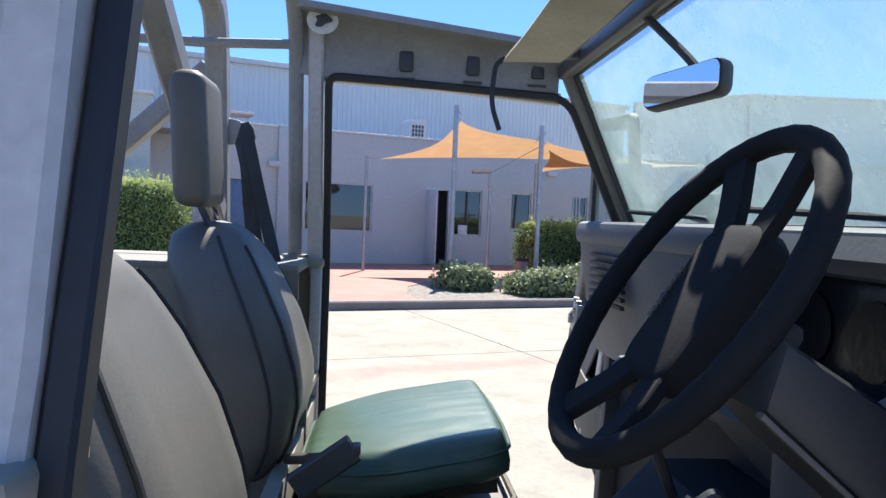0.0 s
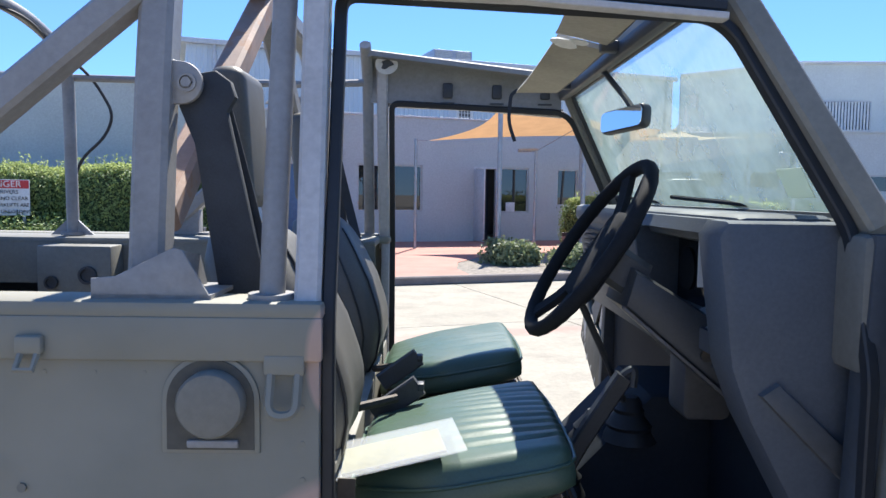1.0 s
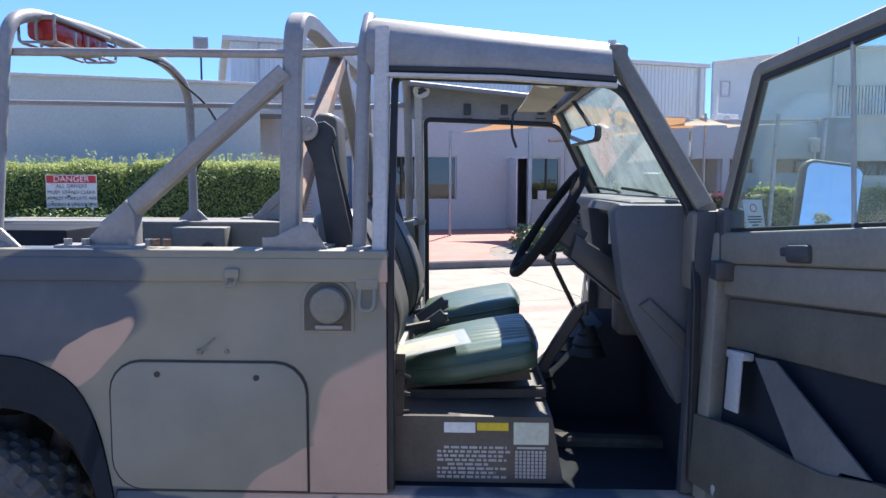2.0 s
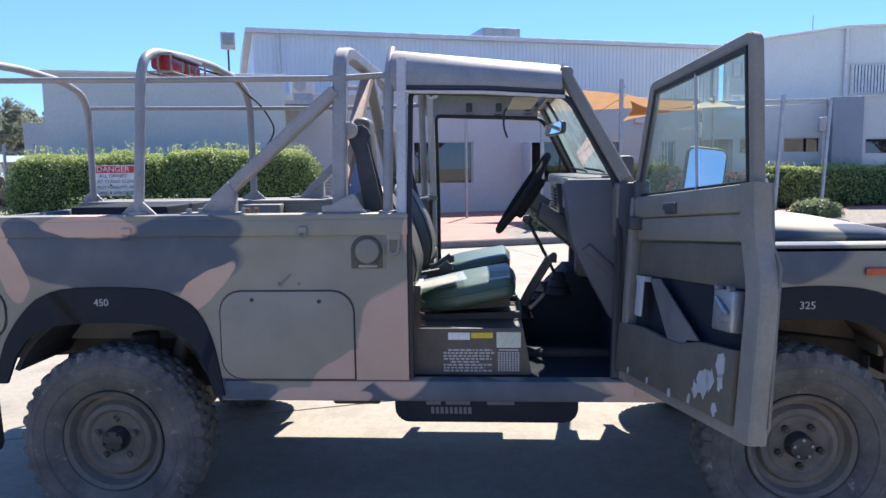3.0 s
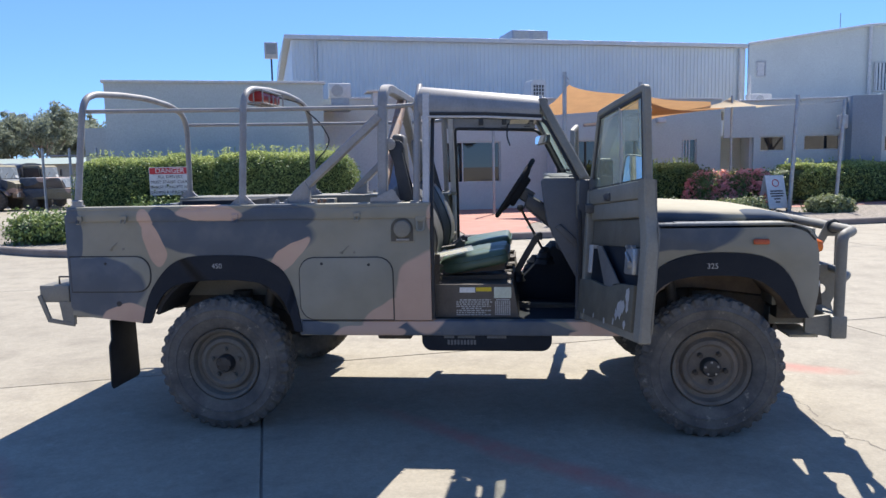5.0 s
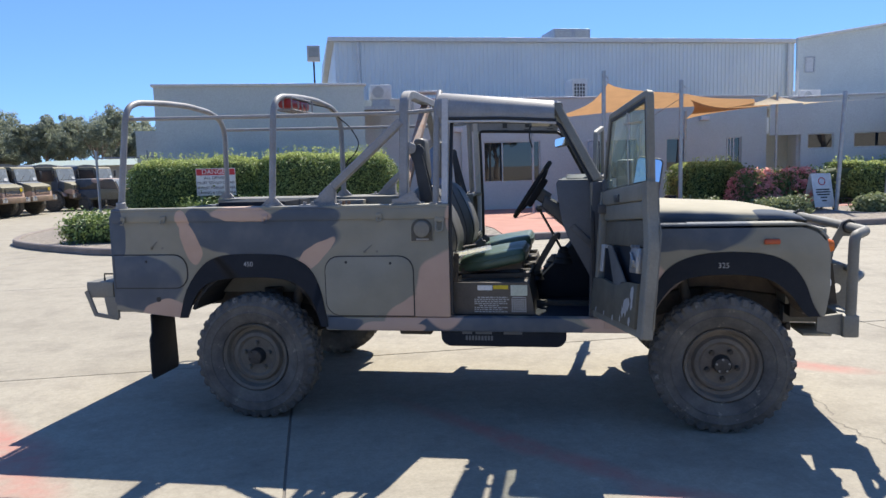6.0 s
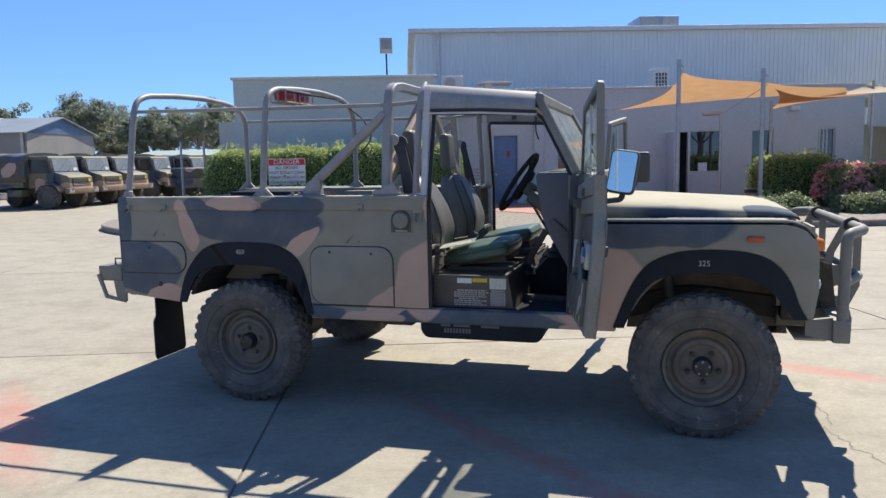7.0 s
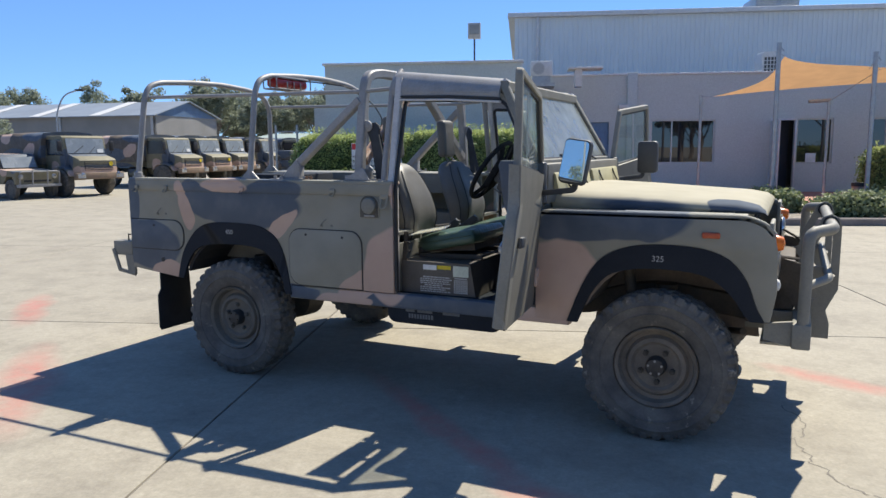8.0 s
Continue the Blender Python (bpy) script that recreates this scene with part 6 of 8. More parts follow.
def build_door(side):
    """Drawn closed, in (s, n, z): s from the hinge to the free edge, n outwards; then swung."""
    g = group_part("door", "open door with sliding glass and a torn lining")
    sgn = 1 if side == 0 else -1
    hy = 0.075 if side == 0 else 2 * CY - 0.075
    open_at = 101.0 if side == 0 else 97.0

    def put(bm):
        for w in bm.verts:                       # tumblehome above the waist, outwards n -> -y on the right side
            s, n, z = w.co
            n -= max(0.0, z - 1.16) * 0.10
            w.co = (-s, -n, z - 0.63)
        if side:
            bmesh.ops.scale(bm, vec=(1, -1, 1), verts=bm.verts)
        tip = Matrix.Rotation(radians(-5.0 * sgn), 4, "X")
        bmesh.ops.transform(bm, matrix=Matrix.Translation((2.115, hy, 0.63)) @ tip @ Matrix.Rotation(radians(open_at * sgn), 4, "Z") @ tip.inverted(), verts=bm.verts)
        bmesh.ops.recalc_face_normals(bm, faces=bm.faces)
        return bm
    bm = B()                                     # outer skin
    prism(bm, [(-0.01, 0.64), (-0.01, 1.36), (0.915, 1.36), (0.915, 1.19), (0.955, 1.13), (0.96, 0.70), (0.93, 0.64)], "y", 0.0, 0.008, 0)
    # Skin takes the shaded copy of the olive, the frames the lighter one.
    part("skin", put(bm), shaded_olive, g)
    bm = B()                                     # inner frame
    box(bm, -0.01, 0.05, -0.045, 0.0, 0.64, 1.36, 0.006)
    sweep(bm, [(0.91, -0.02, 0.65), (0.915, -0.02, 1.08), (0.87, -0.02, 1.19), (0.87, -0.02, 1.36)], 0, rect=(0.09, 0.055), fillet=0.07, up=(0, 1, 0))
    box(bm, -0.01, 0.93, -0.04, 0.0, 0.64, 0.68, 0.006)
    box(bm, 0.05, 0.87, -0.045, 0.0, 1.278, 1.36, 0.01)
    box(bm, 0.05, 0.87, -0.034, 0.0, 1.195, 1.278, 0.008)
    part("inner_frame", put(bm), olive, g)
    bm = B()
    box(bm, 0.05, 0.865, -0.02, -0.006, 1.06, 1.19, 0.006)
    part("lining", put(bm), surf("dull_olive_board", (0.135, 0.123, 0.093), None, 6, 0.7), g, "dull olive lining board")
    bm = B()
    box(bm, 0.05, 0.865, -0.012, -0.004, 0.83, 1.06)
    part("pocket_back", put(bm), black_paint, g)
    bm = B()
    prism(bm, [(0.24, 1.055), (0.32, 1.058), (0.64, 0.885), (0.56, 0.875), (0.50, 0.80), (0.42, 0.86)], "y", -0.052, -0.046)
    part("torn_flap", put(bm), surf("grey_lining_sheet", (0.15, 0.15, 0.145), None, 5, 0.6), g, "torn grey lining flap hanging down")
    bm = B()
    prism(bm, [(-0.01, 0.68), (0.865, 0.68), (0.865, 0.89), (0.66, 0.885), (0.52, 0.86), (0.40, 0.86), (0.2, 0.875), (-0.01, 0.865)], "y", -0.06, -0.035, 0.004)
    part("map_pocket", put(bm), surf("scuffed_dark_olive", (0.125, 0.112, 0.08), (0.09, 0.082, 0.06), 7, 0.65, 0, 0.1, wear=(0.3, 0.29, 0.26), wear_at=0.69), g, "olive map pocket with flaking paint")
    bm = B()
    rng = random.Random(5)
    for s0, z0, r in ((0.70, 0.765, 0.034), (0.745, 0.785, 0.024), (0.80, 0.84, 0.03), (0.803, 0.79, 0.02), (0.66, 0.74, 0.022), (0.62, 0.70, 0.012), (0.3, 0.695, 0.01), (0.48, 0.69, 0.012), (0.78, 0.705, 0.016), (0.12, 0.70, 0.012)):
        prism(bm, [(s0 + r * (0.6 + 0.6 * rng.random()) * math.cos(a), z0 + r * (0.7 + 0.9 * rng.random()) * math.sin(a)) for a in (i * math.tau / 11 for i in range(11))], "y", -0.0612, -0.0595)
    part("bare_patch", put(bm), light_grey, g, "patches where the paint has flaked off")
    bm = B()
    box(bm, 0.73, 0.845, -0.065, -0.02, 0.935, 1.055, 0.008)
    disc(bm, (0.81, -0.08, 0.98), "y", 0.02, 0.03, 12)
    sweep(bm, [(0.76, -0.07, 1.03), (0.83, -0.075, 0.99)], 0.007, 6)
    for s0 in (0.75, 0.82):
        disc(bm, (s0, -0.07, 1.06), "y", 0.008, 0.02, 8)
    part("latch", put(bm), galv, g, "worn grey door latch mechanism")
    bm = B()
    box(bm, 0.14, 0.20, -0.062, -0.054, 0.91, 1.05, 0.004)
    box(bm, 0.125, 0.205, -0.06, -0.03, 1.04, 1.06, 0.004)
    part("check_strap", put(bm), light_grey, g, "pale webbing check strap")
    bm = B()
    box(bm, 0.35, 0.43, -0.058, -0.03, 1.285, 1.325, 0.008)
    box(bm, 0.32, 0.35, -0.05, -0.035, 1.30, 1.32, 0.004)
    part("pull_handle", put(bm), trim_black, g)
    bm = B()                                     # window frame
    sweep(bm, [(0.01, -0.015, 1.34), (0.205, -0.015, 1.755), (0.87, -0.015, 1.765), (0.87, -0.015, 1.34)], 0, rect=(0.034, 0.034), fillet=0.02, up=(0, 1, 0))
    part("window_frame", put(bm), olive, g)
    bm = B()
    sweep(bm, [(0.045, -0.02, 1.362), (0.222, -0.02, 1.732), (0.835, -0.02, 1.74), (0.835, -0.02, 1.362), (0.045, -0.02, 1.362)], 0, rect=(0.02, 0.016), up=(0, 1, 0))
    part("window_channel", put(bm), seal, g)
    for pts, n0 in (([(0.045, 1.36), (0.222, 1.732), (0.544, 1.736), (0.544, 1.36)], -0.024), ([(0.53, 1.36), (0.53, 1.736), (0.835, 1.74), (0.835, 1.36)], -0.013)):
        bm = B()
        vv = [bm.verts.new((p[0], n0, p[1])) for p in pts]
        bm.faces.new(vv)
        part("pane", put(bm), door_glass, g)
    bm = B()
    box(bm, 0.528, 0.536, -0.028, -0.022, 1.36, 1.735)
    part("glass_edge", put(bm), light_grey, g, "pale edge strip of the sliding glass")
    bm = B()
    for z in (0.80, 1.26):
        box(bm, -0.035, 0.06, 0.0, 0.02, z - 0.05, z + 0.05, 0.006)
        sweep(bm, [(-0.015, 0.012, z - 0.06), (-0.015, 0.012, z + 0.06)], 0.014, 10)
    part("hinge", put(bm), paint, g)
    bm = B()
    box(bm, 0.78, 0.88, 0.008, 0.03, 1.0, 1.05, 0.008)
    part("outer_handle", put(bm), trim_black, g)
    return g


build_door(0)
build_door(1)

# wing mirrors, folded outwards on arms
for s in (0, 1):
    g = group_part("wing_mirror", "tall rectangular wing mirror on a bent arm")
    M1 = Matrix.Translation((2.365, 0.0, 1.435)) @ Matrix.Rotation(radians(-6), 4, "Z") @ Matrix.Rotation(radians(-8), 4, "X") @ Matrix.Rotation(radians(8), 4, "Y")
    if s:
        M1 = Matrix.Translation((2.40, 1.93, 1.43)) @ Matrix.Rotation(radians(175), 4, "Z")
    bm = B()
    prism(bm, rounded(-0.075, 0.075, -0.118, 0.118, 0.028), "y", 0.0, 0.045, 0.012, M1)
    part("shell", bm, trim_black, g)
    bm = B()
    prism(bm, rounded(-0.066, 0.066, -0.107, 0.107, 0.02), "y", -0.004, -0.001, 0, M1)
    part("mirror_glass", bm, mirror, g)
    bm = B()
    yy = 0.03 if not s else 2 * CY - 0.03
    sweep(bm, [(2.12, 0.09 if not s else 2 * CY - 0.09, 1.255), (2.22, yy, 1.27), (2.36, yy, 1.285), (2.365, yy, 1.33)], 0, rect=(0.022, 0.03), fillet=0.02)
    box(bm, 2.10, 2.16, min(yy, yy + 0.06), max(yy, yy + 0.06), 1.24, 1.29, 0.006)
    part("arm", bm, trim_black, g)
    bm = B()
    box(bm, 2.125, 2.185, yy + (0.035 if not s else -0.10), yy + (0.10 if not s else -0.035), 1.28, 1.43, 0.015)
    cpart("hinge_box", bm, trim_black)

# bull bar and bumpers
bm = B()
box(bm, 3.425, 3.51, 0.09, 1.86, 0.53, 0.655, 0.01)
for y in (0.45, 1.5):
    box(bm, 3.2, 3.44, y - 0.04, y + 0.04, 0.55, 0.65)
prism(bm, [(3.30, 0.56), (3.43, 0.535), (3.43, 0.66), (3.30, 0.64)], "y", 0.12, 0.15)
prism(bm, [(3.30, 0.56), (3.43, 0.535), (3.43, 0.66), (3.30, 0.64)], "y", 1.80, 1.83)
cpart("front_bumper", bm, olive, None, "square-section olive steel bumper")
bm = B()
box(bm, 3.325, 3.43, 0.42, 1.53, 0.655, 0.86, 0.012)
for y in (0.42, 1.53):
    prism(bm, [(3.32, 0.86), (3.44, 0.66), (3.50, 0.66), (3.47, 0.90), (3.36, 0.93)], "y", y - 0.006, y + 0.006)
# Low tray added to shut a sunlit slot in the ground shadow.
box(bm, 3.205, 3.33, 0.30, 1.65, 0.60, 0.68, 0.01)
cpart("radiator_guard", bm, steel_dark, None, "dark steel guard between nose and bumper")
g = group_part("bull_bar", "tubular bull bar with drilled side plates")
bm = B()
sweep(bm, [(3.472, 0.12, 0.64), (3.478, 0.12, 1.095), (3.585, 0.25, 1.108), (3.58, 0.50, 1.11), (3.58, 1.45, 1.11), (3.585, 1.70, 1.108), (3.478, 1.83, 1.095), (3.472, 1.83, 0.64)], 0.028, 14, 0.05)
part("top_tube", bm, olive, g)
bm = B()
sweep(bm, [(3.472, 0.12, 0.835), (3.58, 0.28, 0.86), (3.575, 0.50, 0.865), (3.575, 1.45, 0.865), (3.58, 1.67, 0.86), (3.472, 1.83, 0.835)], 0.021, 12, 0.04)
part("lower_tube", bm, olive, g)


def holed(outer, holes, y0, y1):
    """A flat steel plate with openings cut through it."""
    b = B()
    edges = []
    for ring in [outer] + holes:
        vs = [b.verts.new((p[0], y0, p[1])) for p in ring]
        edges += [b.edges.new((vs[i], vs[i - 1])) for i in range(len(vs))]
    bmesh.ops.triangle_fill(b, edges=edges, use_beauty=True)
    ex = bmesh.ops.extrude_face_region(b, geom=list(b.faces))
    bmesh.ops.translate(b, vec=(0, y1 - y0, 0), verts=[v for v in ex["geom"] if isinstance(v, bmesh.types.BMVert)])
    bmesh.ops.recalc_face_normals(b, faces=b.faces)
    return b


def ring(cx, cz, r, n=18):
    return [(cx + r * math.cos(i * math.tau / n), cz + r * math.sin(i * math.tau / n)) for i in range(n)]


for y in (0.50, 1.45):
    side = [(3.60, 0.505), (3.60, 0.585), (3.58, 0.655), (3.632, 0.77), (3.632, 1.10), (3.618, 1.14), (3.58, 1.158), (3.54, 1.14), (3.46, 0.97), (3.445, 0.875), (3.38, 0.85), (3.355, 0.80), (3.365, 0.735), (3.44, 0.69), (3.46, 0.505)]
    bm = holed(side, [[(3.592, 1.055), (3.592, 0.885), (3.488, 0.885), (3.50, 0.96), (3.548, 1.055)], ring(3.415, 0.79, 0.036), ring(3.52, 0.74, 0.03), ring(3.605, 0.84, 0.009, 10)], y - 0.005, y + 0.005)
    part("side_plate", bm, olive, g)
    bm = B()
    lathe(bm, [(-0.012, 0.031), (-0.012, 0.039), (0.012, 0.039), (0.012, 0.031), (-0.012, 0.031)], (3.58, y, 1.11), "y", 22, False)
    part("tube_clamp", bm, seal, g)
bm = B()
for y in (0.2, 1.75):
    sweep(bm, [(3.44, y + (0.28 if y < 1 else -0.28), 0.92), (3.30, y, 0.97)], 0.009, 6)
part("brace_rod", bm, steel_dark, g)
bm = B()
box(bm, 3.28, 3.44, 0.3, 0.62, 0.49, 0.505, 0.004, Matrix.Translation((0, 0, 0)))
cpart("tow_bracket", bm, surf("chalky_tow_bracket", (0.5, 0.46, 0.36), None, 9, 0.7), None, "pale towing bracket under the nose")
bm = B()
box(bm, -1.175, -0.985, 0.10, 1.85, 0.735, 0.84, 0.008)
for y in (0.10, 1.842):
    sweep(bm, [(-1.175, y, 0.78), (-1.12, y, 0.625), (-0.97, y, 0.60), (-0.96, y, 0.74)], 0, rect=(0.03, 0.016), up=(0, 1, 0))
    prism(bm, [(-1.05, 0.74), (-0.95, 0.74), (-0.95, 0.60), (-1.03, 0.61)], "y", y - 0.005, y + 0.005)
box(bm, -1.10, -0.98, 0.3, 1.6, 0.60, 0.70, 0.01)
cpart("rear_step", bm, olive, None, "olive rear step bumper")
bm = B()
sweep(bm, [(-1.08, 0.16, 0.84), (-1.08, 0.16, 0.885), (-1.0, 0.16, 0.885), (-1.0, 0.16, 0.84)], 0.006, 6)
cpart("step_loop", bm, steel_dark)

# ---------------------------------------------------------------- planting
def leaf_mat(name, a, b, trans=0.35):
    m, t, p = nodes_of(name)
    geo = t.nodes.new("ShaderNodeNewGeometry")
    c = mix(t, geo.outputs["Random Per Island"], a, b)
    t.links.new(c, p.inputs["Base Color"])
    p.inputs["Roughness"].default_value = 0.55
    tl, ms = t.nodes.new("ShaderNodeBsdfTranslucent"), t.nodes.new("ShaderNodeMixShader")
    ms.inputs[0].default_value = trans
    t.links.new(c, tl.inputs[0])
    t.links.new(p.outputs[0], ms.inputs[1])
    t.links.new(tl.outputs[0], ms.inputs[2])
    t.links.new(ms.outputs[0], t.nodes["Material Output"].inputs[0])
    return m


# Hedge leaves sit dark for the shaded front; tip leaves hold the sunlit top.
hedge_leaf = leaf_mat("hedge_leaf", (0.072, 0.124, 0.033), (0.299, 0.377, 0.111), 0.25)
lit_tip_leaf = leaf_mat("lit_tip_leaf", (0.30, 0.37, 0.11), (0.55, 0.60, 0.26), 0.5)
# Dark green of the added core stands for shade deep in the foliage.
core_shade = surf("hedge_core_shade", (0.035, 0.055, 0.02), (0.05, 0.075, 0.025), 9, 0.9, 0, 0.6, 40)
shrub_leaf = leaf_mat("shrub_leaf", (0.15, 0.19, 0.08), (0.28, 0.31, 0.16))
gum_leaf = leaf_mat("gum_leaf", (0.17, 0.20, 0.145), (0.33, 0.36, 0.265), 0.5)
rose_leaf = leaf_mat("rose_leaf", (0.10, 0.15, 0.05), (0.2, 0.25, 0.09))
petal = leaf_mat("pink_petal", (0.72, 0.26, 0.27), (0.9, 0.55, 0.5), 0.55)
bark = surf("grey_bark", (0.30, 0.25, 0.20), (0.2, 0.16, 0.13), 3, 0.9, 0, 0.5, 20)


def leaves(points, size, rng, spread=0.6):
    """Small folded leaves at the given points."""
    n = len(points)
    co = np.empty((n, 4, 3))
    for i, (p, d) in enumerate(points):
        u = Vector((rng.gauss(0, 1), rng.gauss(0, 1), rng.gauss(0, 1))).normalized()
        w = (Vector(d) + u * spread).normalized()
        a = w.orthogonal().normalized()
        a = (Matrix.Rotation(rng.random() * 6.28, 3, w) @ a)
        b = w.cross(a)
        s = size * (0.6 + 0.8 * rng.random())
        p = Vector(p)
        co[i] = (p - a * s, p - b * s * 0.5, p + a * s, p + b * s * 0.5 + w * s * 0.25)
    me = bpy.data.meshes.new("leaves")
    me.from_pydata(co.reshape(-1, 3).tolist(), [], np.arange(n * 4).reshape(n, 4).tolist())
    return me


def leafy(name, me, mat, parent, label=""):
    me.materials.append(mat)
    ob = new(name, me)
    ob.parent = parent
    ob["kind"] = "stuff"
    return tagged(ob, label) if label else ob


def lump(u, v, z, seed):
    return noise.noise(Vector((u * 0.9 + seed, v * 0.9, z * 0.9))) * 0.5 + noise.noise(Vector((u * 2.6, v * 2.6 + seed, z * 2.6))) * 0.22


def hedge(name, label, u0, u1, v0, v1, z0, z1, count, size, mat, seed=1, top_mat=None, m=SITE, bumpy=0.28, fuzz=0.05, tips=0):
    """A clipped block: dense core coloured dark for inner shade, and a shell of leaves on its rounded surface."""
    h = thing(name, label, "hedge")
    rng = random.Random(seed)
    cu, cv, cz = (u0 + u1) / 2, (v0 + v1) / 2, (z0 + z1) / 2
    hu, hv, hz = (u1 - u0) / 2, (v1 - v0) / 2, (z1 - z0) / 2

    def surface(a, b, c):
        d = Vector((a, b, c))
        k = (abs(a) ** 5 + abs(b) ** 5 + abs(c) ** 5) ** 0.2
        q = d / k
        p = Vector((cu + q.x * hu, cv + q.y * hv, cz + q.z * hz))
        g = 1 + bumpy * lump(p.x, p.y, p.z, seed) * 0.6
        nrm = Vector((q.x ** 3 / hu, q.y ** 3 / hv, q.z ** 3 / hz)).normalized()
        return p + nrm * (g - 1) * 1.0, nrm
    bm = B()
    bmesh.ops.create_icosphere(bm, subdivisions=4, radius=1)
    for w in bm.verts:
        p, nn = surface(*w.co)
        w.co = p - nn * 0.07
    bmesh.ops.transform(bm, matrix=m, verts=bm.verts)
    part("core", bm, core_shade, h)
    pts = []
    while len(pts) < count:
        a, b, c = rng.uniform(-1, 1), rng.uniform(-1, 1), rng.uniform(-1, 1)
        k = max(abs(a) * hu and abs(a), abs(b), abs(c))
        ax = rng.random()
        area = (hv * hz, hu * hz, hu * hv)
        tot = sum(area)
        if ax < area[0] / tot:
            a = math.copysign(1, a)
        elif ax < (area[0] + area[1]) / tot:
            b = -1 if rng.random() < 0.8 else 1
        else:
            c = 1 if rng.random() < 0.93 else -1
        p, nn = surface(a, b, c)
        pts.append((m @ (p + nn * rng.gauss(0, fuzz)), m.to_3x3() @ nn))
    leafy("foliage", leaves(pts, size, rng, 0.9), mat, h)
    pts = []
    for _ in range(tips):
        p, nn = surface(rng.uniform(-1, 1), rng.uniform(-1, 1), 1)
        tall = rng.random() < 0.035
        for k in range(8 if tall else 3):
            pts.append((m @ (p + Vector((rng.gauss(0, 0.015), rng.gauss(0, 0.015), 0.02 + 0.035 * k + rng.random() * 0.03))), Vector((rng.gauss(0, 1), rng.gauss(0, 1), 0.2))))
    if tips:
        leafy("lit_shoot", leaves(pts, size * 0.8, rng, 0.5), lit_tip_leaf, h, "pale feathery shoots, coloured as the sunlit hedge top")
    return h


hedge("hedge", "broad green hedge with pale tips coloured as sunlit", -4.02, -0.70, 13.9, 15.7, 0.1, 1.78, 26000, 0.029, hedge_leaf, 3, bumpy=0.4, tips=3600)
hedge("hedge", "taller rounded green hedge with pale tips coloured as sunlit", -1.05, 2.56, 13.8, 15.8, 0.1, 1.89, 30000, 0.029, hedge_leaf, 5, bumpy=0.4, tips=4200)
h = hedge("shrub", "low scruffy green shrub at the hedge's foot", -5.0, -3.6, 12.3, 13.9, 0.1, 0.6, 4500, 0.04, hedge_leaf, 7, fuzz=0.1)
h["category"] = "shrub"
h = hedge("shrub", "low scruffy green shrub at the hedge's foot", -2.8, -0.28, 13.1, 13.7, 0.1, 0.86, 5000, 0.035, hedge_leaf, 9, fuzz=0.1)
h["category"] = "shrub"
hedge("hedge", "square green hedge beside the office door", 11.0, 13.05, 15.2, 16.6, 0.1, 1.40, 12000, 0.036, hedge_leaf, 11, tips=900)
hedge("hedge", "long clipped green hedge along the reception wing", 15.9, 30, 15.8, 17.4, 0.1, 1.33, 28000, 0.042, hedge_leaf, 13, tips=3000)
for u0, u1, v0, v1, z1, n, sd in ((7.1, 8.0, 11.7, 12.6, 0.42, 3500, 21), (8.0, 9.25, 10.75, 11.7, 0.44, 4500, 22), (9.6, 10.6, 12.0, 12.8, 0.45, 2500, 23), (11.5, 12.7, 12.0, 12.8, 0.40, 4000, 24), (14.6, 15.8, 12.3, 13.0, 0.4, 3000, 25)):
    h = hedge("shrub", "low grey-green lavender-like shrub on gravel", u0, u1, v0, v1, 0.08, z1, n, 0.045, shrub_leaf, sd, bumpy=0.5, fuzz=0.06)
    h["category"] = "shrub"
for u0, u1, sd in ((11.95, 13.35, 31), (13.3, 14.55, 32)):
    h = hedge("rose_bush", "rose bush covered in pink blooms", u0, u1, 13.8, 14.8, 0.1, 1.12, 5200, 0.045, rose_leaf, sd, bumpy=0.7, fuzz=0.09)
    h["category"] = "rose bush"
    rng = random.Random(sd)
    pts = []
    for _ in range(420):
        a, zz = rng.uniform(0, 6.28), rng.uniform(0.35, 1.25)
        r = math.sqrt(max(0.05, 1 - ((zz - 0.6) / 0.7) ** 2))
        c = Vector(((u0 + u1) / 2 + math.cos(a) * r * (u1 - u0) * 0.56, 14.3 + math.sin(a) * r * 0.58, zz))
        for _ in range(5):
            pts.append((SITE @ (c + Vector((rng.gauss(0, 0.03), rng.gauss(0, 0.03), rng.gauss(0, 0.03)))), (0, -0.5, 1)))
    leafy("bloom", leaves(pts, 0.065, rng, 1.0), petal, h, "clusters of pink blooms")


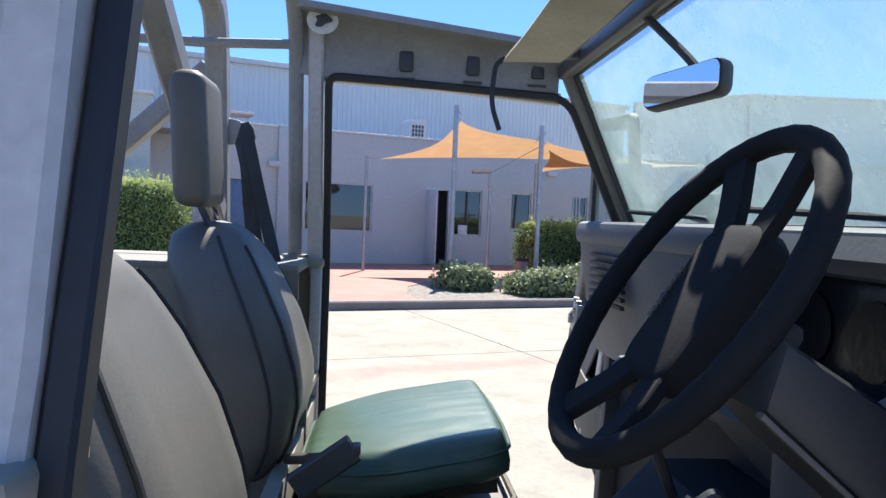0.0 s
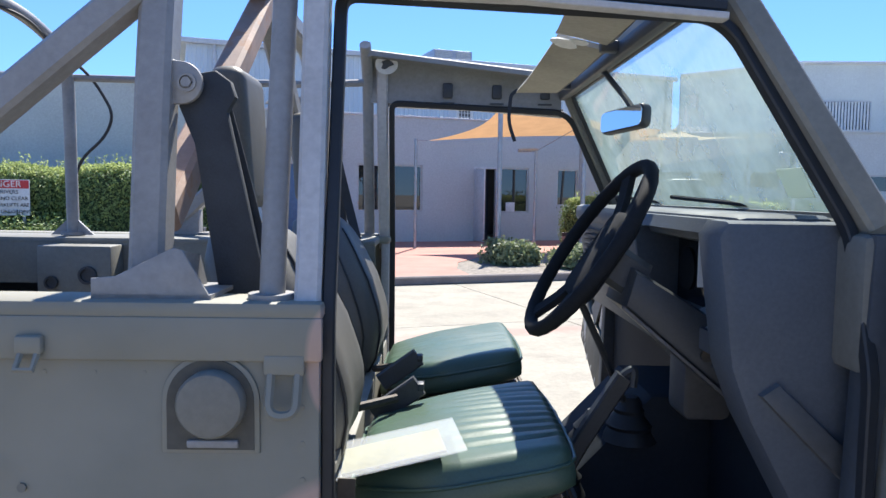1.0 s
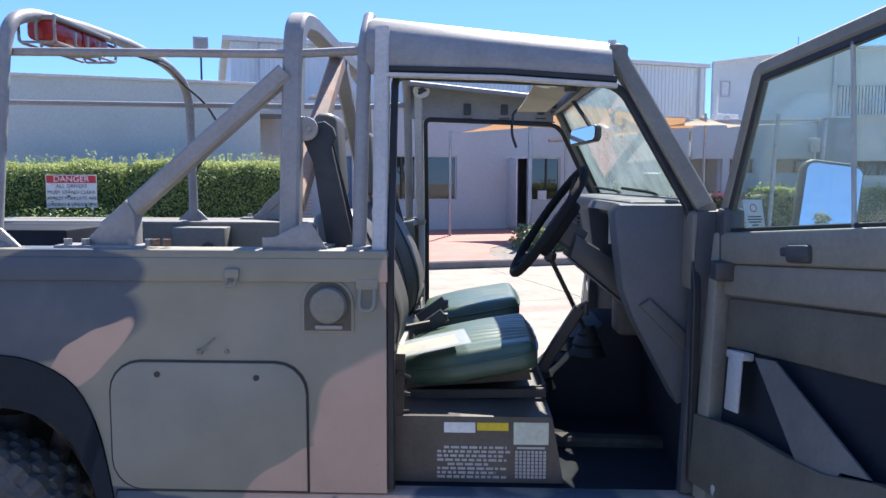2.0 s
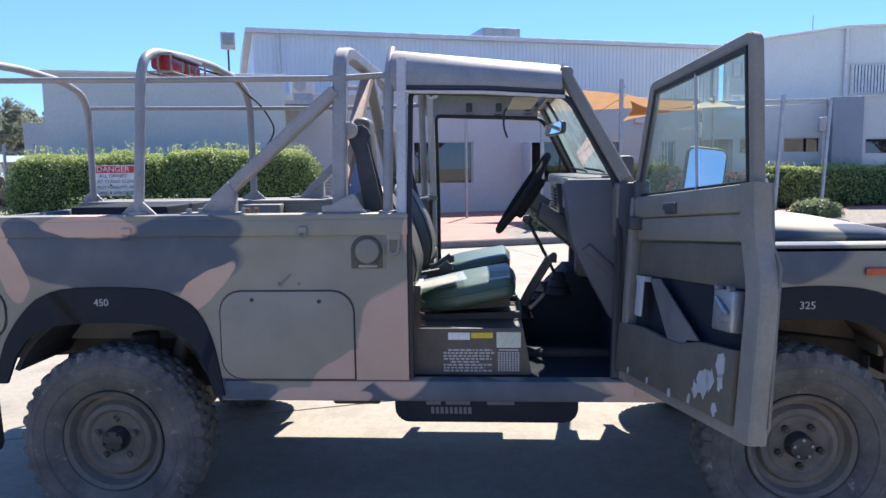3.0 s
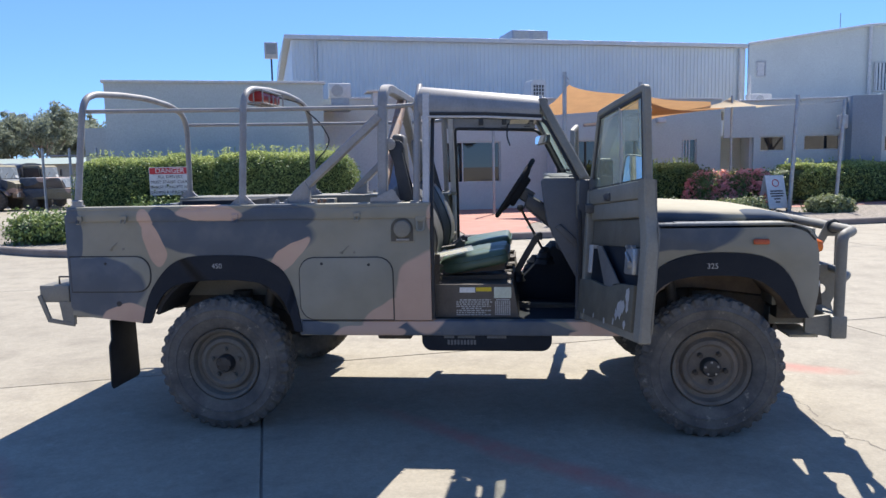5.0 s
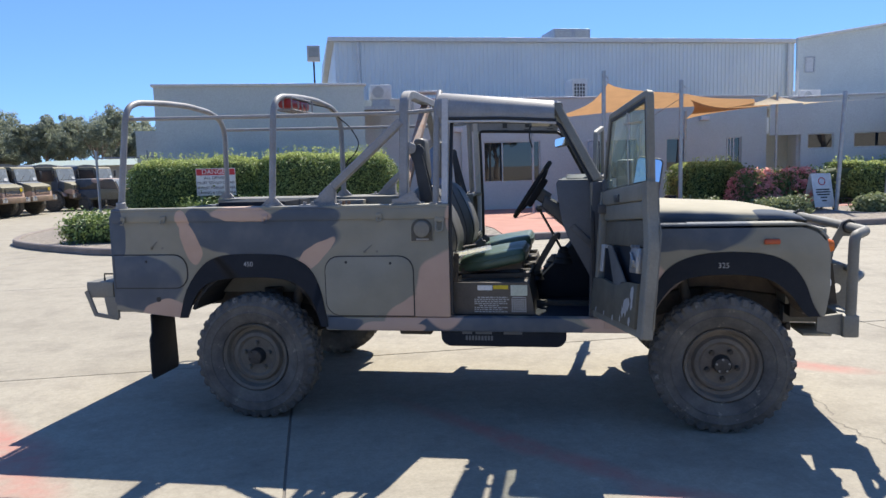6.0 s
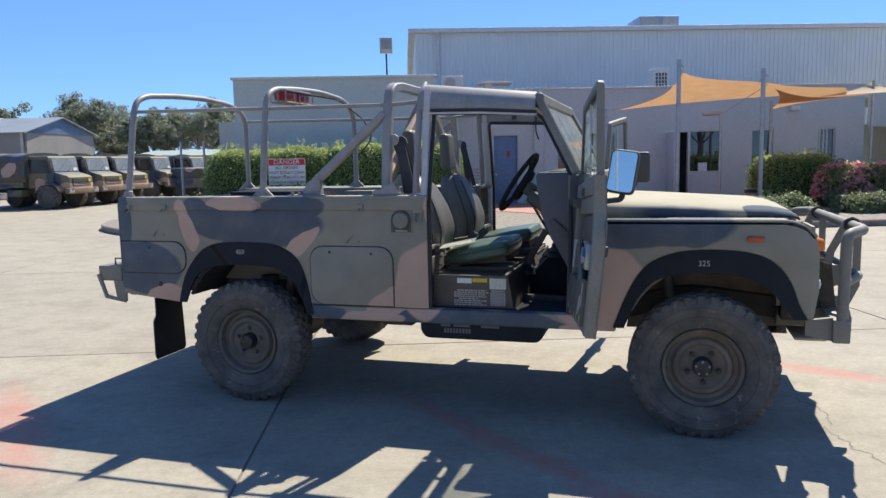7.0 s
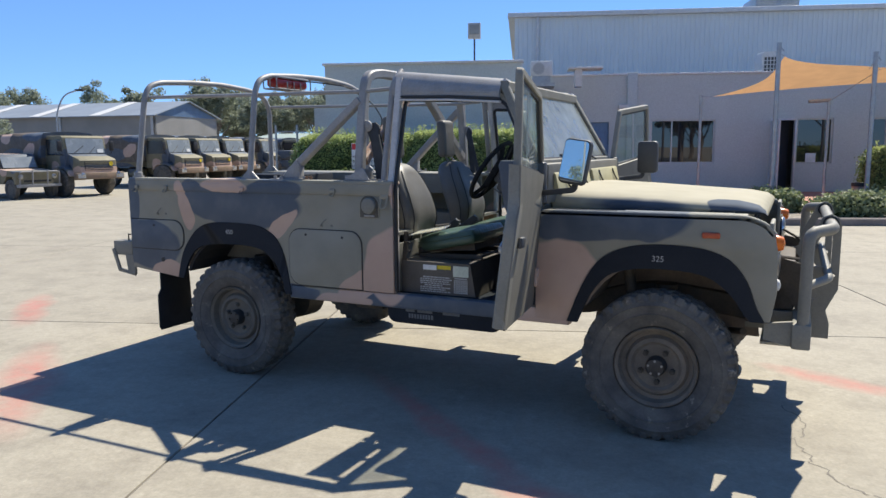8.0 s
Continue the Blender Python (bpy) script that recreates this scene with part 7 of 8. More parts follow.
def gum_tree(label, height, wide, seed):
    tr = thing("gum_tree", label, "tree", "trees beyond the sheds")
    rng = random.Random(seed)
    bm = B()
    top = Vector((rng.uniform(-0.5, 0.5), rng.uniform(-0.5, 0.5), height * 0.55))
    tips = []

    def limb(p, q, r0, r1):
        pts = [p.lerp(q, i / 5) + Vector((rng.gauss(0, 0.12), rng.gauss(0, 0.12), 0)) * (i > 0) for i in range(6)]
        rings = []
        for i, c in enumerate(pts):
            r = r0 + (r1 - r0) * i / 5
            rings.append([bm.verts.new(c + Vector((r * math.cos(a), r * math.sin(a), 0))) for a in (j * math.tau / 7 for j in range(7))])
        for a, b in zip(rings, rings[1:]):
            for j in range(7):
                bm.faces.new((a[j], a[(j + 1) % 7], b[(j + 1) % 7], b[j]))
        return pts
    trunk = limb(Vector((0, 0, -0.1)), top, height * 0.03, height * 0.016)
    for i in range(14):
        s = trunk[2 + i % 4]
        a = rng.uniform(0, 6.28)
        e = Vector((math.cos(a) * wide * rng.uniform(0.2, 0.48), math.sin(a) * wide * rng.uniform(0.2, 0.48), height * rng.uniform(0.5, 0.93)))
        pts = limb(s, e, height * 0.011, height * 0.003)
        tips += [e, pts[4], pts[3]]
    part("trunk", bm, bark, tr)
    pts = []
    for c in tips:
        for _ in range(4):
            cc = c + Vector((rng.gauss(0, wide * 0.075), rng.gauss(0, wide * 0.07), rng.gauss(0, height * 0.05)))
            rad = wide * rng.uniform(0.045, 0.105)
            for _ in range(88):
                d = Vector((rng.gauss(0, 1), rng.gauss(0, 1), rng.gauss(0, 0.75))).normalized()
                pts.append((cc + d * rad * rng.uniform(0.4, 1.05), d + Vector((0, 0, 0.3))))
    leafy("crown", leaves(pts, 0.17, rng, 0.8), gum_leaf, tr)
    return tr


def bearing(deg, dist, z=0.0):
    """A place by its bearing left of the vehicle's broadside, from near the yard's middle."""
    return Vector((2.6 - math.sin(radians(deg)) * dist, -4.0 + math.cos(radians(deg)) * dist, z))


g1 = gum_tree("tall grey-green gum tree with an open crown", 12.0, 11.0, 1)
g2 = gum_tree("broad grey-green gum tree with a ragged crown", 9.5, 9.0, 2)
g3 = gum_tree("slender grey-green gum tree", 10.5, 7.5, 3)
for ob, spots in ((g1, ((42.0, 108, 10, 1.0), (35.0, 104, 200, 0.9), (55.7, 100, 80, 0.85), (28, 150, 30, 1.1))), (g2, ((38.2, 106, 0, 0.95), (48.9, 106, 120, 1.05), (47.2, 112, 250, 0.85), (45.6, 112, 60, 0.5), (56.6, 44, 33, 0.36), (33.0, 112, 90, 0.95), (40.6, 118, 300, 0.8), (58.5, 112, 210, 0.8))), (g3, ((36.6, 110, 0, 0.9), (34.0, 118, 160, 1.0), (39.6, 120, 40, 0.85), (32.0, 125, 0, 1.0), (48.0, 118, 0, 0.72)))):
    for k, (dg, ds, rz, sc) in enumerate(spots):
        p = bearing(dg, ds)
        m = Matrix.Translation(p) @ Matrix.Rotation(radians(rz), 4, "Z") @ Matrix.Diagonal((sc, sc, sc, 1))
        if k == 0:
            ob.matrix_world = m
        else:
            c = copy_thing(ob, Matrix.Translation(p) @ Matrix.Rotation(radians(rz), 4, "Z"))
            c.scale = (sc, sc, sc)
# trees and a cream building behind the camera, which the office windows mirror
for k, (x, y, rz) in enumerate(((-14, -38, 20), (4, -44, 140), (9, -36, 250), (22, -42, 70), (-30, -46, 10), (33, -30, 15), (42, -22, 190), (38, -40, 60), (27, -24, 300))):
    copy_thing((g1, g2, g3)[k % 3], Matrix.Translation((x, y, 0)) @ Matrix.Rotation(radians(rz), 4, "Z"))
back = thing("yard_building", "plain cream building across the yard", "building")
bm = B()
walling(bm, -46, 40, -0.02, 6.0, -60, -59.6, [(-12 + k * 5, -9.5 + k * 5, 1.5, 3.4) for k in range(6)])
part("wall", bm, surf("grey_cream_wall", (0.42, 0.41, 0.37), (0.36, 0.35, 0.32), 1.2, 0.8), back)
bm = B()
prism(bm, [(-61, 6.0), (-59.2, 6.0), (-65, 8.0)], "x", -46.5, 40.5)
part("roof", bm, galv, back)

# ---------------------------------------------------------------- shade sails, poles, signs
POLES = [(7.95, 13.8, 3.93, 0, 0.055), (10.12, 13.8, 3.68, 0, 0.055), (14.36, 13.2, 3.30, 0.17, 0.055), (15.86, 13.2, 3.18, 0.19, 0.05), (6.84, 16.5, 2.92, 0, 0.04), (10.0, 16.0, 2.71, 0, 0.04), (11.95, 17.0, 3.1, 0, 0.045), (14.08, 15.5, 3.5, 0, 0.035)]
for u, v, z, tilt, r in POLES:
    bm = B()
    sweep(bm, [(u, v, 0.05), (u + tilt, v, z)], r, 12)
    if abs(u - 10.0) < 0.02:
        sweep(bm, [(u + 0.03, v, z), (u - 0.52, v, z - 0.03)], 0.045, 10)
    disc(bm, (u, v, 0.1), "z", r * 2, 0.02, 12)
    if r > 0.05:
        sweep(bm, [(u + tilt + 0.05, v, z - 0.12), (u + tilt + 0.12, v, z - 0.2)], 0.012, 6)
    lone("sail_pole", to_site(bm), galv, "upright galvanised steel shade-sail pole", "pole", "shade-sail poles")


def sail(name, label, corners, mat, sag, n=14):
    """Cloth stretched between four corners, with hollow edges."""
    bm = B()
    a, b, c, d = (Vector(p) for p in corners)
    grid = []
    for i in range(n + 1):
        s = i / n
        row = []
        for j in range(n + 1):
            t = j / n
            s2 = s + (0.5 - s) * 0.22 * 4 * t * (1 - t) * 1.0
            t2 = t + (0.5 - t) * 0.22 * 4 * s * (1 - s) * 1.0
            p = a.lerp(b, s2).lerp(d.lerp(c, s2), t2)
            row.append(bm.verts.new(p - Vector((0, 0, sag * 4 * s * (1 - s) * t * (1 - t)))))
        grid.append(row)
    for i in range(n):
        for j in range(n):
            bm.faces.new((grid[i][j], grid[i + 1][j], grid[i + 1][j + 1], grid[i][j + 1]))
    return lone(name, to_site(bm), mat, label, "shade sail", "shade sails over the entrance", sharp=80)


sail("shade_sail", "orange shade sail stretched between poles", [(8.12, 13.9, 3.62), (10.05, 13.95, 3.36), (15.0, 17.4, 3.36), (7.1, 16.3, 2.86)], sail_mat, 0.12)
sail("shade_sail", "orange shade sail stretched between poles", [(10.3, 13.9, 3.34), (12.2, 13.7, 3.16), (15.4, 17.6, 3.3), (12.04, 17.2, 2.86)], sail_mat, 0.1)
sail("shade_sail", "cream shade sail stretched between poles", [(11.9, 14.6, 3.0), (15.75, 13.6, 3.12), (16.4, 17.5, 3.3), (14.05, 15.5, 3.46)], cream_sail, 0.06)
for a, b in (((7.1, 16.3, 2.86), (6.84, 16.5, 2.88)), ((15.75, 13.6, 3.12), (16.05, 13.2, 3.15)), ((8.12, 13.9, 3.62), (7.97, 13.8, 3.7)), ((10.0, 16.0, 2.68), (10.3, 13.9, 3.3)), ((10.05, 13.95, 3.3), (10.12, 13.8, 3.5))):
    bm = B()
    sweep(bm, [a, b], 0.008, 6)
    lone("sail_cable", to_site(bm), galv, "thin steel cable tying a shade sail", "cable")

# danger sign in front of the hedge
SG = SITE @ Matrix.Translation((-1.88, 13.76, 1.345)) @ Matrix.Scale(1.18, 4)
sg = thing("danger_sign", "white safety sign with a red heading on posts", "sign")
bm = B()
box(bm, -0.385, 0.385, 0.0, 0.008, -0.275, 0.275, 0.003, SG)
part("board", bm, white_paint, sg)
red_sign = plain("red_sign_paint", (0.55, 0.03, 0.04), 0.45)
ink = plain("black_sign_ink", (0.02, 0.02, 0.022), 0.5)
bm = B()
box(bm, -0.375, 0.375, -0.003, -0.001, 0.14, 0.265, 0, SG)
part("heading_panel", bm, red_sign, sg)
for txt, z, sz, mt in (("DANGER", 0.203, 0.135, white_paint), ("ALL DRIVERS", 0.085, 0.082, ink), ("MUST STAND CLEAR", -0.015, 0.078, ink), ("WHILST FORKLIFTS ARE", -0.115, 0.07, ink), ("LOADING & UNLOADING", -0.215, 0.07, ink)):
    words("lettering", txt, sz, mt, sg, SG @ Matrix.Translation((0, -0.006, z)) @ E2)
for u in (-0.3, 0.3):
    bm = B()
    box(bm, u - 0.02, u + 0.02, 0.008, 0.04, -1.28, 0.25, 0.003, SG)
    part("post", bm, galv, sg)

# folding pavement sign
AF_ = SITE @ Matrix.Translation((14.1, 13.55, 0.12))
sg = thing("pavement_sign", "white folding pavement sign with a red ring symbol", "sign")
for s in (-1, 1):
    bm = B()
    box(bm, -0.3, 0.3, -0.008, 0.008, 0.06, 1.0, 0.004, AF_ @ Matrix.Translation((0, -0.02 * s, 0)) @ Matrix.Translation((0, 0, 1.0)) @ Matrix.Rotation(radians(-14 * s), 4, "X") @ Matrix.Translation((0, 0, -1.0)))
    part("board", bm, white_paint, sg)
    bm = B()
    for u in (-0.26, 0.26):
        box(bm, u - 0.015, u + 0.015, -0.01, 0.01, -0.02, 0.07, 0, AF_ @ Matrix.Translation((0, 0.0, 1.0)) @ Matrix.Rotation(radians(-14 * s), 4, "X") @ Matrix.Translation((0, 0, -1.0)))
    part("leg", bm, ink, sg)
front = AF_ @ Matrix.Translation((0, -0.032, 1.0)) @ Matrix.Rotation(radians(-14), 4, "X") @ Matrix.Translation((0, 0, -1.0))
bm = B()
lathe(bm, [(0, 0.11), (-0.003, 0.11), (-0.003, 0.085), (0, 0.085)], (0, 0, 0.78), "y", 28, False)
bmesh.ops.transform(bm, matrix=front, verts=bm.verts)
part("symbol", bm, red_sign, sg)
bm = B()
for k, (w, z) in enumerate(((0.2, 0.55), (0.22, 0.48), (0.19, 0.41), (0.1, 0.33), (0.07, 0.24))):
    box(bm, -w, w, -0.003, 0, z - 0.018, z + 0.018, 0, front)
part("writing_bars", bm, ink, sg, "rows of small unreadable black writing")["kind"] = "stuff"

# bin
bn = thing("litter_bin", "small round bin with a dark rim by the door", "bin")
bm = B()
lathe(bm, [(0, 0.13), (0.42, 0.16), (0.42, 0.14), (0.05, 0.12)], tuple(yard(10.45, 15.0, 0.12)), "z", 18, False)
part("body", bm, surf("brown_bin", (0.35, 0.24, 0.19), None, 8, 0.6), bn)
bm = B()
lathe(bm, [(0, 0.165), (0.09, 0.17), (0.09, 0.14), (0, 0.14)], tuple(yard(10.45, 15.0, 0.5)), "z", 18, False)
part("rim", bm, ink, bn)

# floodlight on the workshop roof
fl = thing("floodlight", "square floodlight on a thin pole above the workshop", "floodlight")
bm = B()
sweep(bm, [(0.58, 17.0, 3.55), (0.58, 17.0, 4.62)], 0.025, 8)
part("pole", to_site(bm), ink, fl)
bm = B()
box(bm, 0.40, 0.76, 16.9, 17.02, 4.62, 5.06, 0.015)
part("housing", to_site(bm), light_grey, fl)
bm = B()
box(bm, 0.45, 0.71, 16.885, 16.9, 4.74, 5.01)
part("glass", to_site(bm), plain("dusty_lamp_glass", (0.3, 0.31, 0.3), 0.2), fl)

# rooftop plant
for nm, lb, u0, u1, v0, v1, z0, z1 in (("air_conditioner", "white split air-conditioner on the low roof", 2.2, 2.83, 17.7, 18.05, 3.62, 4.05), ("air_conditioner", "white split air-conditioner on the low roof", 18.6, 19.5, 20.8, 21.2, 3.66, 4.1)):
    ac = thing(nm, lb, "air conditioner")
    bm = B()
    box(bm, u0, u1, v0, v1, z0, z1, 0.02)
    part("casing", to_site(bm), trim_white, ac)
    bm = B()
    lathe(bm, [(0, 0.17), (-0.012, 0.17), (-0.012, 0.15), (0, 0.15)], ((u0 + u1) / 2 - 0.08, v0, (z0 + z1) / 2), "y", 22, False)
    disc(bm, ((u0 + u1) / 2 - 0.08, v0 - 0.004, (z0 + z1) / 2), "y", 0.145, 0.002, 22)
    part("fan_grille", to_site(bm), light_grey, ac)
    bm = B()
    box(bm, u0 + 0.05, u1 - 0.05, v0, v1, 3.4, z0)
    part("stand", to_site(bm), galv, ac)
bm = B()
box(bm, 3.3, 4.3, 17.6, 18.4, 3.8, 3.86, 0.01)
box(bm, 3.5, 3.7, 17.7, 18.2, 3.3, 3.82)
lone("duct_cover", to_site(bm), trim_white, "low white roof duct cover", "duct")
ev = thing("evaporative_cooler", "white louvred evaporative cooler on the office roof", "cooler")
bm = B()
prism(bm, [(10.03, 3.45), (10.62, 3.45), (10.62, 4.58), (10.55, 4.70), (10.1, 4.70), (10.03, 4.58)], "y", 21.9, 22.7)
part("casing", to_site(bm), trim_white, ev)
for i in range(4):
    bm = B()
    for j in range(4):
        box(bm, 10.12 + i * 0.11, 10.19 + i * 0.11, 21.885, 21.9, 4.02 + j * 0.13, 4.12 + j * 0.13)
    part("louvre", to_site(bm), unlit_dark, ev)
bm = B()
box(bm, 12.4, 14.3, 31.0, 33.0, 7.3, 8.2, 0.02)
pl = lone("roof_plant", to_site(bm), galv, "square grey plant box on the warehouse roof", "roof plant")
bm = B()
for k in range(9):
    box(bm, 13.5, 14.2, 30.97, 30.995, 7.45 + k * 0.08, 7.49 + k * 0.08)
    box(bm, 12.5, 13.3, 30.97, 30.995, 7.45 + k * 0.08, 7.49 + k * 0.08)
part("louvre_bank", to_site(bm), light_grey, pl)["kind"] = "stuff"
bm = B()
sweep(bm, [(30.6, 30, 0.0), (30.6, 30, 9.3)], 0.02, 6)
lone("aerial_mast", to_site(bm), galv, "thin tall aerial mast", "mast")
bm = B()
sweep(bm, [(18.2, 20.4, 3.4), (18.2, 20.4, 4.75)], 0.06, 10)
lone("vent_pipe", to_site(bm), trim_white, "white roof vent pipe", "pipe")

# ---------------------------------------------------------------- beyond the yard
shed_wall = surf("grey_green_shed_steel", (0.27, 0.255, 0.23), (0.23, 0.22, 0.20), 0.5, 0.6)
shed_roof = surf("blue_grey_roof_steel", (0.27, 0.30, 0.33), (0.22, 0.245, 0.275), 0.3, 0.5, 0.1)
gable = surf("blue_gable_steel", (0.09, 0.15, 0.25), None, 0.6, 0.5)
sh = thing("storage_shed", "long grey steel shed with a blue gable and open end", "building")
SH = pose(-45, 41.8, 0, 0, 0, 12)
def shed_bits(bm):
    bmesh.ops.transform(bm, matrix=SH, verts=bm.verts)
    return bm
bm = B()
box(bm, -45, 0, 0, 0.2, 0, 4.4)
box(bm, -45, 0, 9.6, 9.8, 0, 4.4)
box(bm, -0.2, 0, 0, 9.8, 2.7, 4.4)
box(bm, -45, -44.8, 0, 9.8, 0, 4.4)
part("wall", shed_bits(bm), shed_wall, sh)
bm = B()
prism(bm, [(0, 4.4), (9.8, 4.4), (4.9, 5.7)], "x", -0.15, 0.05)
part("gable", shed_bits(bm), gable, sh, "blue painted gable end")
for s in (0, 1):
    bm = B()
    y0, y1 = (-0.4, 4.9) if s == 0 else (10.2, 4.9)
    prism(bm, [(y0, 4.32), (y1, 5.74), (y1, 5.82), (y0, 4.40)], "x", -45.3, 0.3)
    part("roof", shed_bits(bm), shed_roof, sh)
bm = B()
for k in range(7):
    u = -5 - k * 6
    prism(bm, [(-0.42, 4.42), (4.9, 5.84), (4.9, 5.86), (-0.42, 4.44)], "x", u - 1.0, u)
part("skylight_strip", shed_bits(bm), trim_white, sh, "white translucent roof strips")
bm = B()
for k in range(5):
    box(bm, -0.3 - k * 9, -0.1 - k * 9, -0.12, 0, 0, 4.4)
part("downpipe", shed_bits(bm), light_grey, sh)
bm = B()
box(bm, -16, -8, -4, -0.5, 2.3, 2.45)
lo = thing("far_shed", "low cream shed with a pale green roof", "building")
bm = B()
box(bm, -52, -20, 62, 66, 0, 2.6)
part("wall", bm, cream, lo)
bm = B()
prism(bm, [(61.5, 2.6), (66.5, 2.6), (66.5, 3.3)], "x", -52.5, -19.5)
part("roof", bm, plain("pale_green_roof", (0.36, 0.42, 0.36), 0.5), lo)
sl = thing("street_lamp", "curved-arm street lamp behind the trucks", "street lamp")
bm = B()
p0 = bearing(52.0, 40)
side = Vector((0.8, 0.6, 0))
sweep(bm, [p0, p0 + Vector((0, 0, 3.3)), p0 + side * 0.4 + Vector((0, 0, 4.2)), p0 + side * 1.05 + Vector((0, 0, 4.42))], 0.035, 8, 0.7)
part("pole", bm, galv, sl)
bm = B()
q = p0 + side * 1.12 + Vector((0, 0, 4.42))
box(bm, q.x - 0.24, q.x + 0.24, q.y - 0.1, q.y + 0.1, q.z - 0.05, q.z + 0.05, 0.03)
part("head", bm, ink, sl)

# chain-link fence beside the workshop
fc = thing("chain_link_fence", "chain-link fence panel on steel posts", "fence")
for u in (-4.14, -4.8, -5.46):
    bm = B()
    sweep(bm, [(u, 17.2, 0), (u, 17.2, 2.25)], 0.035, 8)
    part("post", to_site(bm), galv, fc)
for z in (0.12, 2.05):
    bm = B()
    sweep(bm, [(-5.46, 17.2, z), (-3.8, 17.2, z)], 0.022, 6)
    part("rail", to_site(bm), galv, fc)
bm = B()
for k in range(28):
    u = -5.46 + k * 0.06
    for s in (-1, 1):
        a, b = (u, u + s * 1.93)
        z0, z1 = 0.12, 2.05
        if b > -3.8:
            z1, b = z0 + (-3.8 - a) / (b - a) * 1.93, -3.8
        if b < -5.46:
            z1, b = z0 + (-5.46 - a) / (b - a) * 1.93, -5.46
        if a > -3.8:
            continue
        vv = [bm.verts.new(p) for p in ((a, 17.2, z0), (b, 17.2, z1), (b + 0.004, 17.2, z1), (a + 0.004, 17.2, z0))]
        bm.faces.new(vv)
part("mesh", to_site(bm), galv, fc, "fine diamond wire mesh")["kind"] = "stuff"

# parked army trucks
canvas = camo("camouflage_canvas", [(0.0, 2.2, 1.4, 0.4, 20), (-3.0, 1.7, 0.9, 0.35, 0), (-1.6, 2.6, 0.8, 0.3, 0)], [(-1.9, 1.9, 0.5, 0.3, 30), (-3.6, 2.5, 0.4, 0.3, 0)], (0.12, 0.095, 0.07), "xz")
truck_paint = camo("truck_camouflage", [(0.3, 1.5, 0.35, 0.5, 0), (1.3, 1.1, 0.3, 0.3, 20), (-2.5, 1.0, 0.8, 0.3, 0)], [(0.9, 1.05, 0.35, 0.22, 0), (1.55, 0.85, 0.3, 0.12, 0), (-0.4, 1.2, 0.3, 0.3, 0)], (0.20, 0.18, 0.115))
# Opaque pane; its pale blue-grey stands for reflected sky.
dull_glass = surf("sky_tinted_truck_glass", (0.20, 0.23, 0.26), (0.26, 0.29, 0.31), 2, 0.25)


dark_glass = surf("dark_cab_glass", (0.03, 0.035, 0.04), None, 2, 0.2)


def truck_wheel(parent, x, y, r, w):
    g = new("wheel")
    g.parent = parent
    g.matrix_basis = Matrix.Translation((x, y, r))
    bm = B()
    lathe(bm, [(-w / 2, r * 0.55), (-w / 2, r * 0.9), (-w * 0.35, r), (w * 0.35, r), (w / 2, r * 0.9), (w / 2, r * 0.55)], (0, 0, 0), "y", 26, False)
    part("tyre", bm, rubber, g)
    bm = B()
    lathe(bm, [(-w * 0.42, r * 0.56), (-w * 0.2, r * 0.45), (-w * 0.3, r * 0.2), (w * 0.3, r * 0.2), (w * 0.2, r * 0.45), (w * 0.42, r * 0.56)], (0, 0, 0), "y", 20)
    part("rim", bm, wheel_paint, g)


